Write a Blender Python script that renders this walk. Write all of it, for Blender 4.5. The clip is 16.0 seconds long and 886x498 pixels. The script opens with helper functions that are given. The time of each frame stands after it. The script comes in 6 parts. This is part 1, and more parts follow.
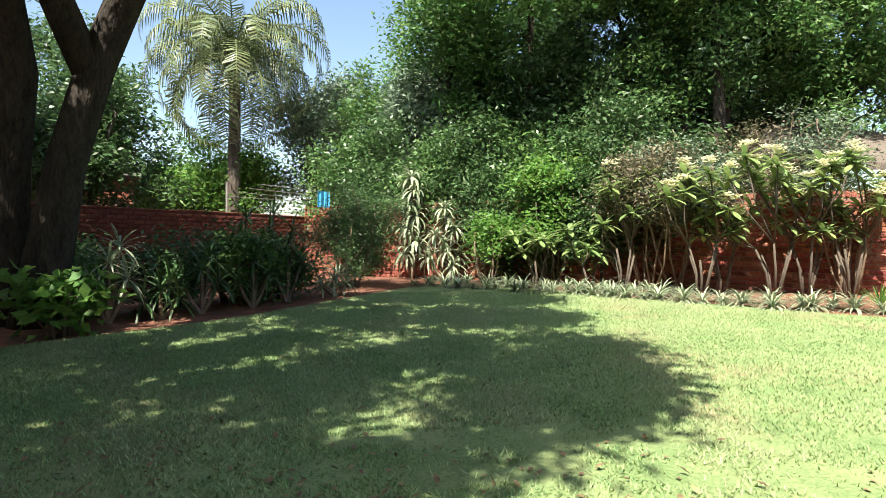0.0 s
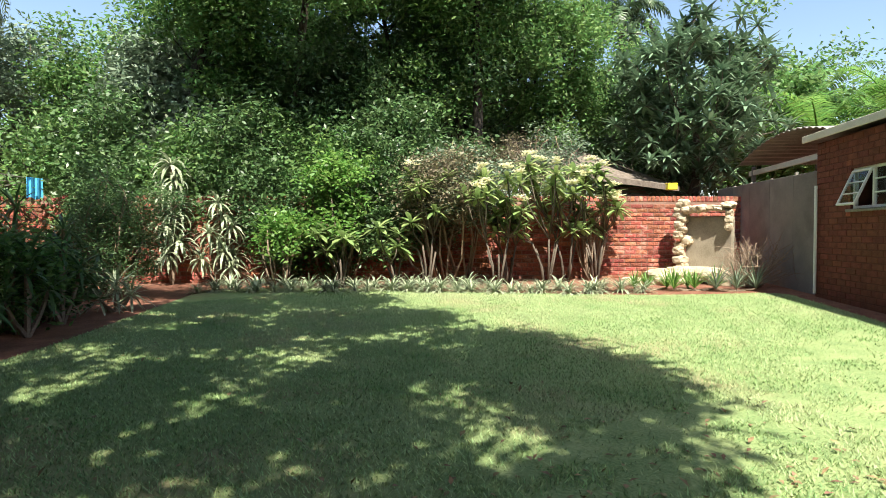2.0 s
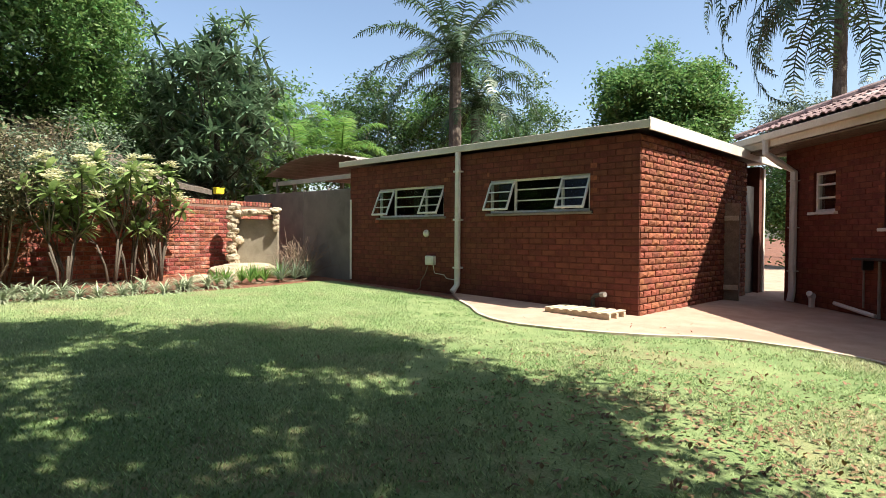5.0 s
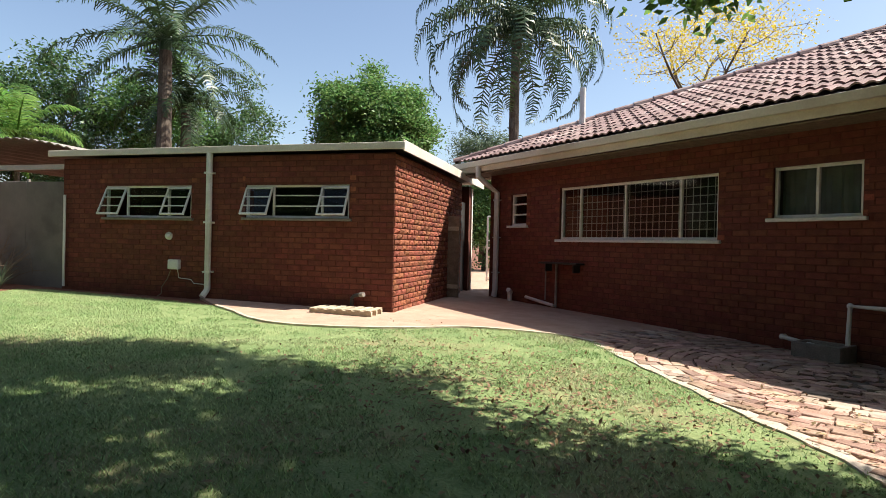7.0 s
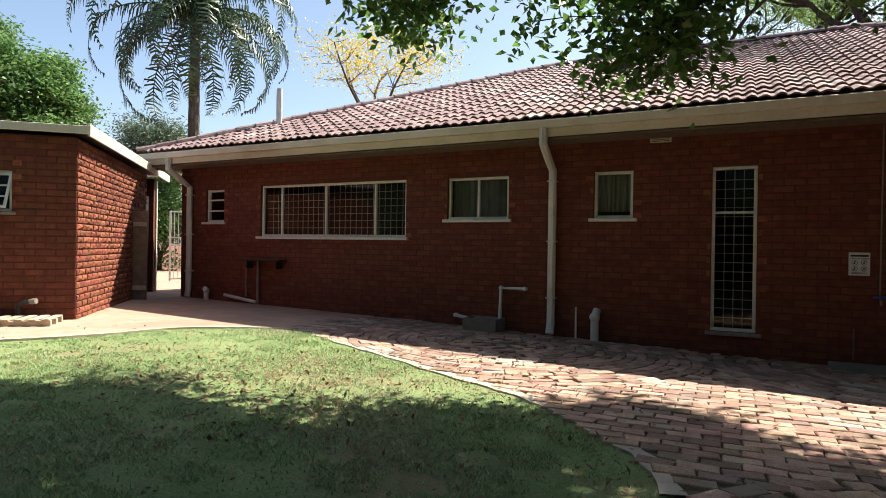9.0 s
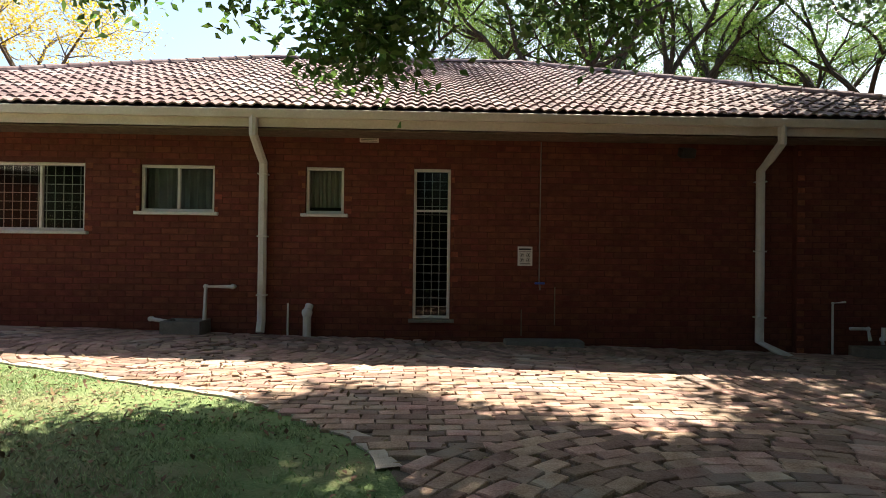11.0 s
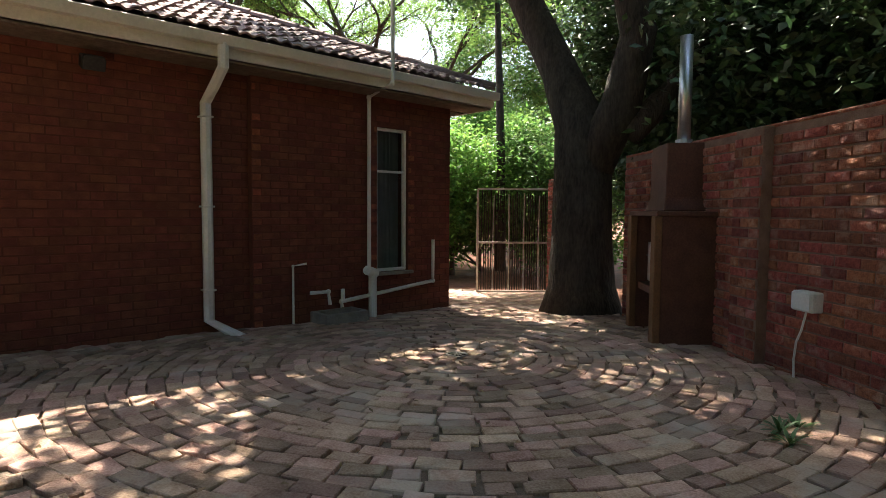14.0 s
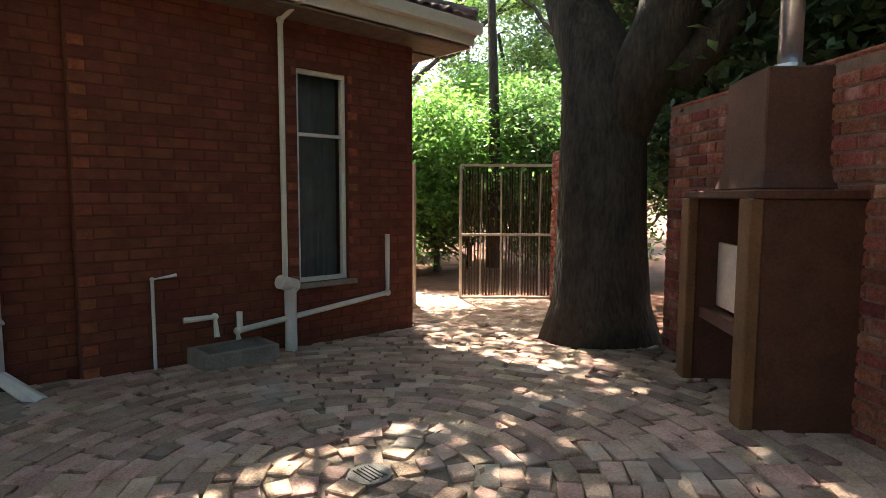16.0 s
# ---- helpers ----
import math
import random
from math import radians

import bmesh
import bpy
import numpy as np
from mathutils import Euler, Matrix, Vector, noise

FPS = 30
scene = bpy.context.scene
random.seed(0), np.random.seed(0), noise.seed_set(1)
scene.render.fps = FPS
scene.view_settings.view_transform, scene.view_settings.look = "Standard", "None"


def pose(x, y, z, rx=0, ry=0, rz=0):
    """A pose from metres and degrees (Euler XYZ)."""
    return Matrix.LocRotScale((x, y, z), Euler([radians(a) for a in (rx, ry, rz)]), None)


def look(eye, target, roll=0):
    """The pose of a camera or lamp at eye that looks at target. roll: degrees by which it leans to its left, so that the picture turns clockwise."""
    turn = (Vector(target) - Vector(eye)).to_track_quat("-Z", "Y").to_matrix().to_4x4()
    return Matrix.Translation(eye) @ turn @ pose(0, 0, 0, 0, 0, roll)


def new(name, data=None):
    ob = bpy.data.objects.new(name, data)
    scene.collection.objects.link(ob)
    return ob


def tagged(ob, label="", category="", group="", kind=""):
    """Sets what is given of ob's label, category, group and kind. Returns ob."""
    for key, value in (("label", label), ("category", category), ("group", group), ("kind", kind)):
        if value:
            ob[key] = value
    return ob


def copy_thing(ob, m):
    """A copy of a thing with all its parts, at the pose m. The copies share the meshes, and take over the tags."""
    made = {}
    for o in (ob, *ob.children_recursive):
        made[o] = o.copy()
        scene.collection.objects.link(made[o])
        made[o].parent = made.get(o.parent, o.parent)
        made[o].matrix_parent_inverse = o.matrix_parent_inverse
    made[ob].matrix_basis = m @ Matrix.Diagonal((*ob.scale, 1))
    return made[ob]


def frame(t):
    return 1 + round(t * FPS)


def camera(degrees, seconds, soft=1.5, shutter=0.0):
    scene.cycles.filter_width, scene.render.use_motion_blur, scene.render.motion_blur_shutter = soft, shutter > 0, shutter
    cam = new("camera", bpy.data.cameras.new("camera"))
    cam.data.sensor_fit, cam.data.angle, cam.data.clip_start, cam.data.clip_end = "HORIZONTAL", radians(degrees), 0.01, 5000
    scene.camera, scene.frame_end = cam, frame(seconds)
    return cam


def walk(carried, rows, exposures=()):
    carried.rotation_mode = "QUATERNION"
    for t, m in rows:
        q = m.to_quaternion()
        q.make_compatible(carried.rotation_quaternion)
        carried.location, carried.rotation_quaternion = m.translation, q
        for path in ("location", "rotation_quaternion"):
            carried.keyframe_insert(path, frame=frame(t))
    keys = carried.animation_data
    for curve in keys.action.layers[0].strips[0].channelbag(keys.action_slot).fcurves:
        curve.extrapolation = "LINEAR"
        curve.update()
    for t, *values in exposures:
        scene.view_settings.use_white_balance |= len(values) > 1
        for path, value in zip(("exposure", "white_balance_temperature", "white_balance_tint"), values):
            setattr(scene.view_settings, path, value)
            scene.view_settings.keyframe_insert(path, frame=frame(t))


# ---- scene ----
cam = camera(74.3, 16.0, soft=0.8)
PATH = [
    (0, (-0.504, 0.327, 1.275), (-0.197, 2.303, 1.239), 0.5),
    (0.5, (-1.063, 0.626, 1.254), (-0.419, 2.519, 1.222), 0.4),
    (1, (-1.66, 0.989, 1.282), (-0.752, 2.771, 1.244), 0.3),
    (1.5, (-2.141, 1.286, 1.307), (-1.006, 2.932, 1.26), 0.2),
    (2, (-2.538, 1.514, 1.328), (-1.243, 3.037, 1.278), 0.0),
    (2.5, (-2.919, 1.746, 1.382), (-1.456, 3.109, 1.322), 0.1),
    (3, (-3.323, 1.909, 1.432), (-1.705, 3.082, 1.369), -0.1),
    (3.5, (-3.706, 2.216, 1.457), (-1.932, 3.136, 1.389), -0.1),
    (4, (-4.077, 2.619, 1.429), (-2.17, 3.218, 1.369), 0.2),
    (4.5, (-4.431, 3.058, 1.352), (-2.447, 3.304, 1.305), 0.3),
    (4.7, (-4.521, 3.201, 1.336), (-2.524, 3.289, 1.29), 0.3),
    (6.8, (-4.87, 4.306, 1.308), (-3.115, 3.348, 1.292), 1.2),
    (7, (-4.918, 4.415, 1.322), (-3.228, 3.346, 1.308), 1.3),
    (7.5, (-4.942, 4.716, 1.334), (-3.44, 3.395, 1.323), 1.1),
    (8, (-4.864, 4.965, 1.318), (-3.588, 3.425, 1.316), 1.2),
    (8.5, (-4.886, 5.101, 1.331), (-3.81, 3.415, 1.327), 0.9),
    (10.8, (-4.772, 5.076, 1.204), (-4.702, 3.077, 1.222), 1.0),
    (11, (-4.809, 5.029, 1.22), (-4.864, 3.029, 1.236), 0.7),
    (11.5, (-5.118, 4.845, 1.308), (-5.48, 2.878, 1.302), 0.4),
    (12, (-5.418, 4.65, 1.343), (-6.061, 2.756, 1.316), 0.4),
    (12.5, (-5.751, 4.324, 1.293), (-6.594, 2.511, 1.267), 0.3),
    (13, (-6.127, 4.045, 1.272), (-7.17, 2.339, 1.236), 0.3),
    (13.5, (-6.531, 3.794, 1.25), (-7.813, 2.261, 1.181), 0.4),
    (14, (-6.958, 3.461, 1.266), (-8.319, 2.001, 1.139), 0.4),
    (14.5, (-7.448, 3.073, 1.279), (-8.817, 1.625, 1.109), 0.3),
    (15, (-7.989, 2.681, 1.292), (-9.368, 1.243, 1.114), 0.3),
    (15.5, (-8.504, 2.265, 1.276), (-9.87, 0.814, 1.1), 0.3),
    (16, (-9.05, 1.9, 1.243), (-10.398, 0.433, 1.065), 0.2),
]
EXPOSE = [(0.0, 1.52, 6700, 8), (4.5, 1.27, 6700, 9), (7.0, 1.0, 6700, 10), (8.5, 1.1, 6700, 10), (11.0, 1.5, 7000, 9), (13.0, 1.95, 7000, 9), (14.5, 2.6, 7000, 10), (16.0, 3.1, 7000, 10)]
walk(cam, [(t, look(eye, target, roll)) for t, eye, target, roll in PATH], EXPOSE)

# ---- light ----
SUN = Vector((-0.29, -0.50, 0.83)).normalized()      # towards the sun
world = bpy.data.worlds.new("sky")
scene.world = world
world.use_nodes = True
wn = world.node_tree
sky = wn.nodes.new("ShaderNodeTexSky")
sky.sky_type = 'NISHITA'
sky.sun_disc = False
sky.sun_elevation = math.asin(SUN.z)
sky.sun_rotation = math.atan2(SUN.x, SUN.y)
sky.air_density, sky.dust_density, sky.ozone_density = 1.0, 1.6, 1.0
bgn = wn.nodes["Background"]
bgn.inputs["Strength"].default_value = 0.10
wn.links.new(sky.outputs[0], bgn.inputs["Color"])
sun = new("sun", bpy.data.lights.new("sun", 'SUN'))
sun.data.energy, sun.data.angle, sun.data.color = 5.0, radians(0.6), (1.0, 0.95, 0.86)
sun.matrix_world = look(SUN * 60, (0, 0, 0))


# ---- materials ----
def node(nt, kind, **values):
    n = nt.nodes.new(kind)
    for key, v in values.items():
        n.inputs[key].default_value = v
    return n


def surface(name, dark, light, scale=8.0, fine=90.0, rough=0.8, bump=0.3, vary=0.25, metal=0.0, leaf=0.0, gloss=0.4, stain=None, hue=0.0, streak=None):
    """A noise-mottled surface: two colours mixed at two scales, each piece varied in value, with relief; stain: a third colour in blotches."""
    m = bpy.data.materials.new(name)
    m.use_nodes = True
    nt = m.node_tree
    bs = nt.nodes["Principled BSDF"]
    bs.inputs["Roughness"].default_value, bs.inputs["Metallic"].default_value = rough, metal
    bs.inputs["Specular IOR Level"].default_value = gloss
    co = nt.nodes.new("ShaderNodeNewGeometry")
    big = node(nt, "ShaderNodeTexNoise", Scale=scale, Detail=4.0)
    small = node(nt, "ShaderNodeTexNoise", Scale=fine, Detail=3.0)
    where = co.outputs["Position"]
    if streak:
        mp = nt.nodes.new("ShaderNodeMapping")
        mp.inputs["Scale"].default_value = (1, 1, streak)
        nt.links.new(where, mp.inputs["Vector"])
        where = mp.outputs[0]
    for n in (big, small):
        nt.links.new(where, n.inputs["Vector"])
    mean = node(nt, "ShaderNodeMath")
    mean.operation = 'ADD'
    nt.links.new(big.outputs[0], mean.inputs[0])
    nt.links.new(small.outputs[0], mean.inputs[1])
    half = nt.nodes.new("ShaderNodeMapRange")
    half.inputs[1].default_value, half.inputs[2].default_value = 0.72, 1.28
    nt.links.new(mean.outputs[0], half.inputs[0])
    mix = nt.nodes.new("ShaderNodeMix")
    mix.data_type = 'RGBA'
    mix.inputs[6].default_value, mix.inputs[7].default_value = (*dark, 1), (*light, 1)
    nt.links.new(half.outputs[0], mix.inputs[0])
    colour = mix.outputs[2]
    if stain:
        blot = node(nt, "ShaderNodeTexNoise", Scale=scale * 0.23, Detail=6.0, Roughness=0.65)
        nt.links.new(co.outputs["Position"], blot.inputs["Vector"])
        edge = nt.nodes.new("ShaderNodeMapRange")
        edge.inputs[1].default_value, edge.inputs[2].default_value = 0.52, 0.66
        edge.inputs[4].default_value = 0.8
        nt.links.new(blot.outputs[0], edge.inputs[0])
        over = nt.nodes.new("ShaderNodeMix")
        over.data_type = 'RGBA'
        over.inputs[7].default_value = (*stain, 1)
        nt.links.new(edge.outputs[0], over.inputs[0])
        nt.links.new(colour, over.inputs[6])
        colour = over.outputs[2]
    if vary:
        info = nt.nodes.new("ShaderNodeObjectInfo")
        add = nt.nodes.new("ShaderNodeMath")
        nt.links.new(co.outputs["Random Per Island"], add.inputs[0])
        nt.links.new(info.outputs["Random"], add.inputs[1])
        fr = nt.nodes.new("ShaderNodeMath")
        fr.operation = 'FRACT'
        nt.links.new(add.outputs[0], fr.inputs[0])
        val = nt.nodes.new("ShaderNodeMapRange")
        val.inputs[3].default_value, val.inputs[4].default_value = 1 - vary, 1 + vary
        nt.links.new(fr.outputs[0], val.inputs[0])
        hs = nt.nodes.new("ShaderNodeHueSaturation")
        nt.links.new(val.outputs[0], hs.inputs["Value"])
        if hue:
            hv = nt.nodes.new("ShaderNodeMapRange")
            hv.inputs[3].default_value, hv.inputs[4].default_value = 0.5 - hue, 0.5 + hue
            m2 = nt.nodes.new("ShaderNodeMath")
            m2.operation = 'MULTIPLY'
            m2.inputs[1].default_value = 7.31
            f2 = nt.nodes.new("ShaderNodeMath")
            f2.operation = 'FRACT'
            nt.links.new(fr.outputs[0], m2.inputs[0])
            nt.links.new(m2.outputs[0], f2.inputs[0])
            nt.links.new(f2.outputs[0], hv.inputs[0])
            nt.links.new(hv.outputs[0], hs.inputs["Hue"])
        nt.links.new(colour, hs.inputs["Color"])
        colour = hs.outputs[0]
    nt.links.new(colour, bs.inputs["Base Color"])
    if bump:
        b = node(nt, "ShaderNodeBump", Strength=min(bump, 1.0), Distance=0.01 * max(bump, 1.0))
        nt.links.new(mean.outputs[0], b.inputs["Height"])
        nt.links.new(b.outputs[0], bs.inputs["Normal"])
    if leaf:
        tr = nt.nodes.new("ShaderNodeBsdfTranslucent")
        ms = nt.nodes.new("ShaderNodeMixShader")
        ms.inputs[0].default_value = leaf
        nt.links.new(colour, tr.inputs[0])
        nt.links.new(bs.outputs[0], ms.inputs[1])
        nt.links.new(tr.outputs[0], ms.inputs[2])
        nt.links.new(ms.outputs[0], nt.nodes["Material Output"].inputs[0])
    return m


def glass(name, tint, rough=0.03):
    """Window glass: part see-through, part mirror."""
    m = bpy.data.materials.new(name)
    m.use_nodes = True
    bs = m.node_tree.nodes["Principled BSDF"]
    bs.inputs["Base Color"].default_value = (*tint, 1)
    bs.inputs["Roughness"].default_value = rough
    bs.inputs["Transmission Weight"].default_value = 1.0
    bs.inputs["IOR"].default_value = 1.22
    return m


BRICK = surface("house_brick", (0.105, 0.028, 0.0175), (0.195, 0.058, 0.036), 9, 120, 0.85, 0.5, 0.15, hue=0.008)
ROCKFACE = surface("rock_face_brick", (0.155, 0.046, 0.024), (0.31, 0.103, 0.054), 14, 110, 0.9, 0.7, 0.28, hue=0.012)
GARDEN_BRICK = surface("garden_wall_brick", (0.16, 0.042, 0.028), (0.36, 0.112, 0.068), 28, 110, 0.9, 1.2, 0.40, hue=0.016, stain=(0.40, 0.22, 0.165))
MORTAR = surface("red_mortar", (0.085, 0.025, 0.016), (0.145, 0.046, 0.029), 10, 120, 0.95, 0.4, 0)
MORTAR_GREY = surface("pale_mortar", (0.16, 0.09, 0.065), (0.27, 0.17, 0.13), 10, 120, 0.95, 0.4, 0)
WHITE = surface("cream_paint", (0.60, 0.55, 0.47), (0.72, 0.67, 0.58), 3, 40, 0.55, 0.08, 0.04, stain=(0.52, 0.46, 0.37))
WINDOW_PAINT = surface("window_paint", (0.62, 0.60, 0.56), (0.78, 0.76, 0.72), 12, 70, 0.5, 0.1, 0.05)
PVC = surface("white_plastic_pipe", (0.62, 0.61, 0.58), (0.74, 0.73, 0.70), 6, 60, 0.4, 0.05, 0.05, stain=(0.5, 0.47, 0.42))
TILE = surface("concrete_roof_tile", (0.15, 0.092, 0.09), (0.31, 0.215, 0.205), 5, 70, 0.85, 0.5, 0.22, stain=(0.44, 0.36, 0.34), hue=0.01)
PAVER = surface("clay_paver", (0.255, 0.145, 0.102), (0.48, 0.325, 0.247), 7, 80, 0.9, 0.6, 0.42, hue=0.018, stain=(0.40, 0.335, 0.275))
JOINT = surface("joint_sand", (0.12, 0.088, 0.066), (0.21, 0.16, 0.12), 8, 120, 1.0, 0.5, 0)
CONCRETE = surface("pink_concrete", (0.36, 0.235, 0.17), (0.50, 0.345, 0.26), 4, 90, 0.9, 0.35, 0.05, stain=(0.36, 0.22, 0.16))
KERB = surface("pale_mortar_kerb", (0.42, 0.34, 0.27), (0.60, 0.52, 0.43), 9, 100, 0.95, 0.5, 0.1)
SOIL = surface("red_soil", (0.13, 0.05, 0.03), (0.26, 0.115, 0.07), 5, 60, 1.0, 0.9, 0.1, stain=(0.10, 0.06, 0.04))
GRASS_FLOOR = surface("lawn_floor", (0.12, 0.19, 0.066), (0.25, 0.30, 0.130), 3, 55, 1.0, 0.9, 0, stain=(0.26, 0.20, 0.115))
GRASS = surface("lawn_blade", (0.155, 0.282, 0.090), (0.375, 0.455, 0.225), 1.7, 30, 0.6, 0, 0.40, leaf=0.3, hue=0.022, stain=(0.38, 0.385, 0.225))
GREY_BOARD = surface("grey_fibre_cement", (0.14, 0.13, 0.125), (0.23, 0.215, 0.20), 3, 60, 0.85, 0.2, 0.06, stain=(0.11, 0.10, 0.095))
STONE = surface("fountain_stone", (0.30, 0.235, 0.155), (0.54, 0.45, 0.33), 6, 50, 0.95, 0.9, 0.15)
STEEL = surface("flue_steel", (0.50, 0.50, 0.52), (0.66, 0.66, 0.68), 9, 60, 0.35, 0.05, 0, metal=0.9)
GALV = surface("weathered_sheet", (0.22, 0.20, 0.18), (0.36, 0.33, 0.29), 4, 40, 0.6, 0.2, 0.1, metal=0.3)
DARK_PAINT = surface("dark_metal", (0.02, 0.018, 0.017), (0.05, 0.045, 0.04), 8, 60, 0.5, 0.1, 0.1)
GATE_PAINT = surface("gate_paint", (0.40, 0.36, 0.31), (0.55, 0.50, 0.44), 8, 60, 0.6, 0.1, 0.1)
BRAAI = surface("brown_cladding", (0.075, 0.026, 0.015), (0.13, 0.05, 0.03), 6, 60, 0.75, 0.3, 0.08)
BRAAI_EDGE = surface("ochre_firebrick", (0.14, 0.065, 0.028), (0.22, 0.105, 0.045), 6, 60, 0.85, 0.3, 0.08)
WOOD = surface("pale_pallet_wood", (0.40, 0.33, 0.23), (0.58, 0.50, 0.38), 10, 60, 0.85, 0.4, 0.15)
OLD_WOOD = surface("grey_brown_wood", (0.13, 0.095, 0.065), (0.24, 0.18, 0.13), 10, 60, 0.9, 0.5, 0.2)
GREYBLOCK = surface("cement_block", (0.17, 0.15, 0.13), (0.28, 0.25, 0.22), 8, 70, 0.95, 0.5, 0.05)
# Near-black: the shade inside the rooms is put into this colour.
ROOM_SHADE = surface("room_shade", (0.035, 0.03, 0.027), (0.05, 0.045, 0.04), 4, 40, 0.9, 0, 0)
BLIND = surface("blind_fabric", (0.30, 0.28, 0.22), (0.38, 0.36, 0.29), 6, 80, 0.9, 0.1, 0)
CURTAIN = surface("net_curtain", (0.16, 0.16, 0.15), (0.26, 0.26, 0.24), 6, 80, 0.9, 0.1, 0)
BARS = surface("burglar_bars", (0.46, 0.44, 0.40), (0.58, 0.55, 0.50), 6, 80, 0.5, 0.1, 0)
BLUE_TAP = surface("blue_plastic", (0.03, 0.07, 0.35), (0.05, 0.12, 0.5), 6, 80, 0.4, 0, 0)
BLUE_CLOTH = surface("blue_cloth", (0.05, 0.32, 0.60), (0.09, 0.45, 0.78), 6, 80, 0.9, 0.1, 0)
BLACK = surface("black_print", (0.015, 0.015, 0.015), (0.03, 0.03, 0.03), 6, 80, 0.6, 0, 0)
SIGN = surface("sign_white", (0.62, 0.60, 0.58), (0.72, 0.70, 0.68), 6, 80, 0.5, 0, 0)
YELLOW = surface("yellow_plastic", (0.75, 0.62, 0.03), (0.85, 0.72, 0.06), 6, 80, 0.4, 0, 0)
PANE = glass("window_glass", (0.80, 0.84, 0.84))


# ---- building helpers ----
def G(x, y):
    """Height of the ground: it falls gently towards the gate, and dips to the foot of the house."""
    dip = (0.018 + 0.0022 * min(max(-x, 0.0), 12.0)) * min(max(-y, 0.0), 4.0)
    return 0.22 + 0.02024 * min(max(x, -22.0), 20.0) + 0.00827 * min(max(y, -20.0), 22.0) - dip


def mesh_of(name, verts, faces, material, smooth=False):
    me = bpy.data.meshes.new(name)
    me.from_pydata([tuple(v) for v in verts], [], [tuple(f) for f in faces])
    me.materials.append(material)
    if smooth:
        me.polygons.foreach_set("use_smooth", [True] * len(me.polygons))
    me.update()
    return me


def part(name, bm, material, parent=None, label="", smooth=False):
    """One mesh object out of a bmesh, or out of ready mesh data, under a thing or a part."""
    if isinstance(bm, bmesh.types.BMesh):
        me = bpy.data.meshes.new(name)
        bm.to_mesh(me)
        bm.free()
        me.materials.append(material)
        if smooth:
            me.polygons.foreach_set("use_smooth", [True] * len(me.polygons))
    else:
        me = bm
    ob = new(name, me)
    if parent is not None:
        ob.parent = parent
    if label:
        ob["label"] = label
    if name in ("branchwork", "stem_cluster", "cane_cluster", "twig_cluster", "hanging_foliage"):
        ob["kind"] = "stuff"
    return ob


def empty(name, label, category, group="", kind=""):
    return tagged(new(name), label, category, group, kind)


def add_box(bm, size, m=Matrix(), bevel=0.0):
    """A box of that size centred at the pose m, with worn edges."""
    r = bmesh.ops.create_cube(bm, size=1.0)
    vs = r["verts"]
    bmesh.ops.transform(bm, matrix=m @ Matrix.Diagonal((*size, 1)), verts=vs)
    if bevel:
        es = list({e for v in vs for e in v.link_edges})
        bmesh.ops.bevel(bm, geom=es, offset=bevel, segments=1, affect='EDGES', profile=0.5)
    return bm


def box(size, m=Matrix(), bevel=0.0):
    return add_box(bmesh.new(), size, m, bevel)


def add_tube(bm, points, radii, sides=8, caps=True):
    """A tube along points with a radius at each."""
    pts = [Vector(p) for p in points]
    if not isinstance(radii, (list, tuple)):
        radii = [radii] * len(pts)
    rings, ref = [], None
    for i, p in enumerate(pts):
        d = (pts[min(i + 1, len(pts) - 1)] - pts[max(i - 1, 0)]).normalized()
        if ref is None:
            ref = d.orthogonal().normalized()
        ref = (ref - d * ref.dot(d)).normalized()
        side = d.cross(ref)
        rings.append([bm.verts.new(p + radii[i] * (math.cos(a) * ref + math.sin(a) * side)) for a in [2 * math.pi * k / sides for k in range(sides)]])
    for a, b in zip(rings, rings[1:]):
        for k in range(sides):
            bm.faces.new((a[k], a[(k + 1) % sides], b[(k + 1) % sides], b[k]))
    if caps:
        bm.faces.new(rings[0][::-1])
        bm.faces.new(rings[-1])
    return bm


def tube(points, radii, sides=8, caps=True):
    return add_tube(bmesh.new(), points, radii, sides, caps)


def frame_matrix(origin, along, out):
    """A pose whose x runs along a wall, y out of its face and z up."""
    a, o = Vector((*along, 0)).normalized(), Vector((*out, 0)).normalized()
    m = Matrix((a, o, (0, 0, 1))).transposed().to_4x4()
    m.translation = origin
    return m


class Face:
    """A vertical wall face: s runs along it from origin, out is its outward side."""
    def __init__(self, origin, along, out):
        self.o = Vector((*origin, 0))
        self.a = Vector((*along, 0)).normalized()
        self.n = Vector((*out, 0)).normalized()

    def at(self, s, z, d=0.0):
        p = self.o + self.a * s + self.n * d
        return Vector((p.x, p.y, z))

    def m(self, s, z, d=0.0):
        return frame_matrix(self.at(s, z, d), self.a.xy, self.n.xy)


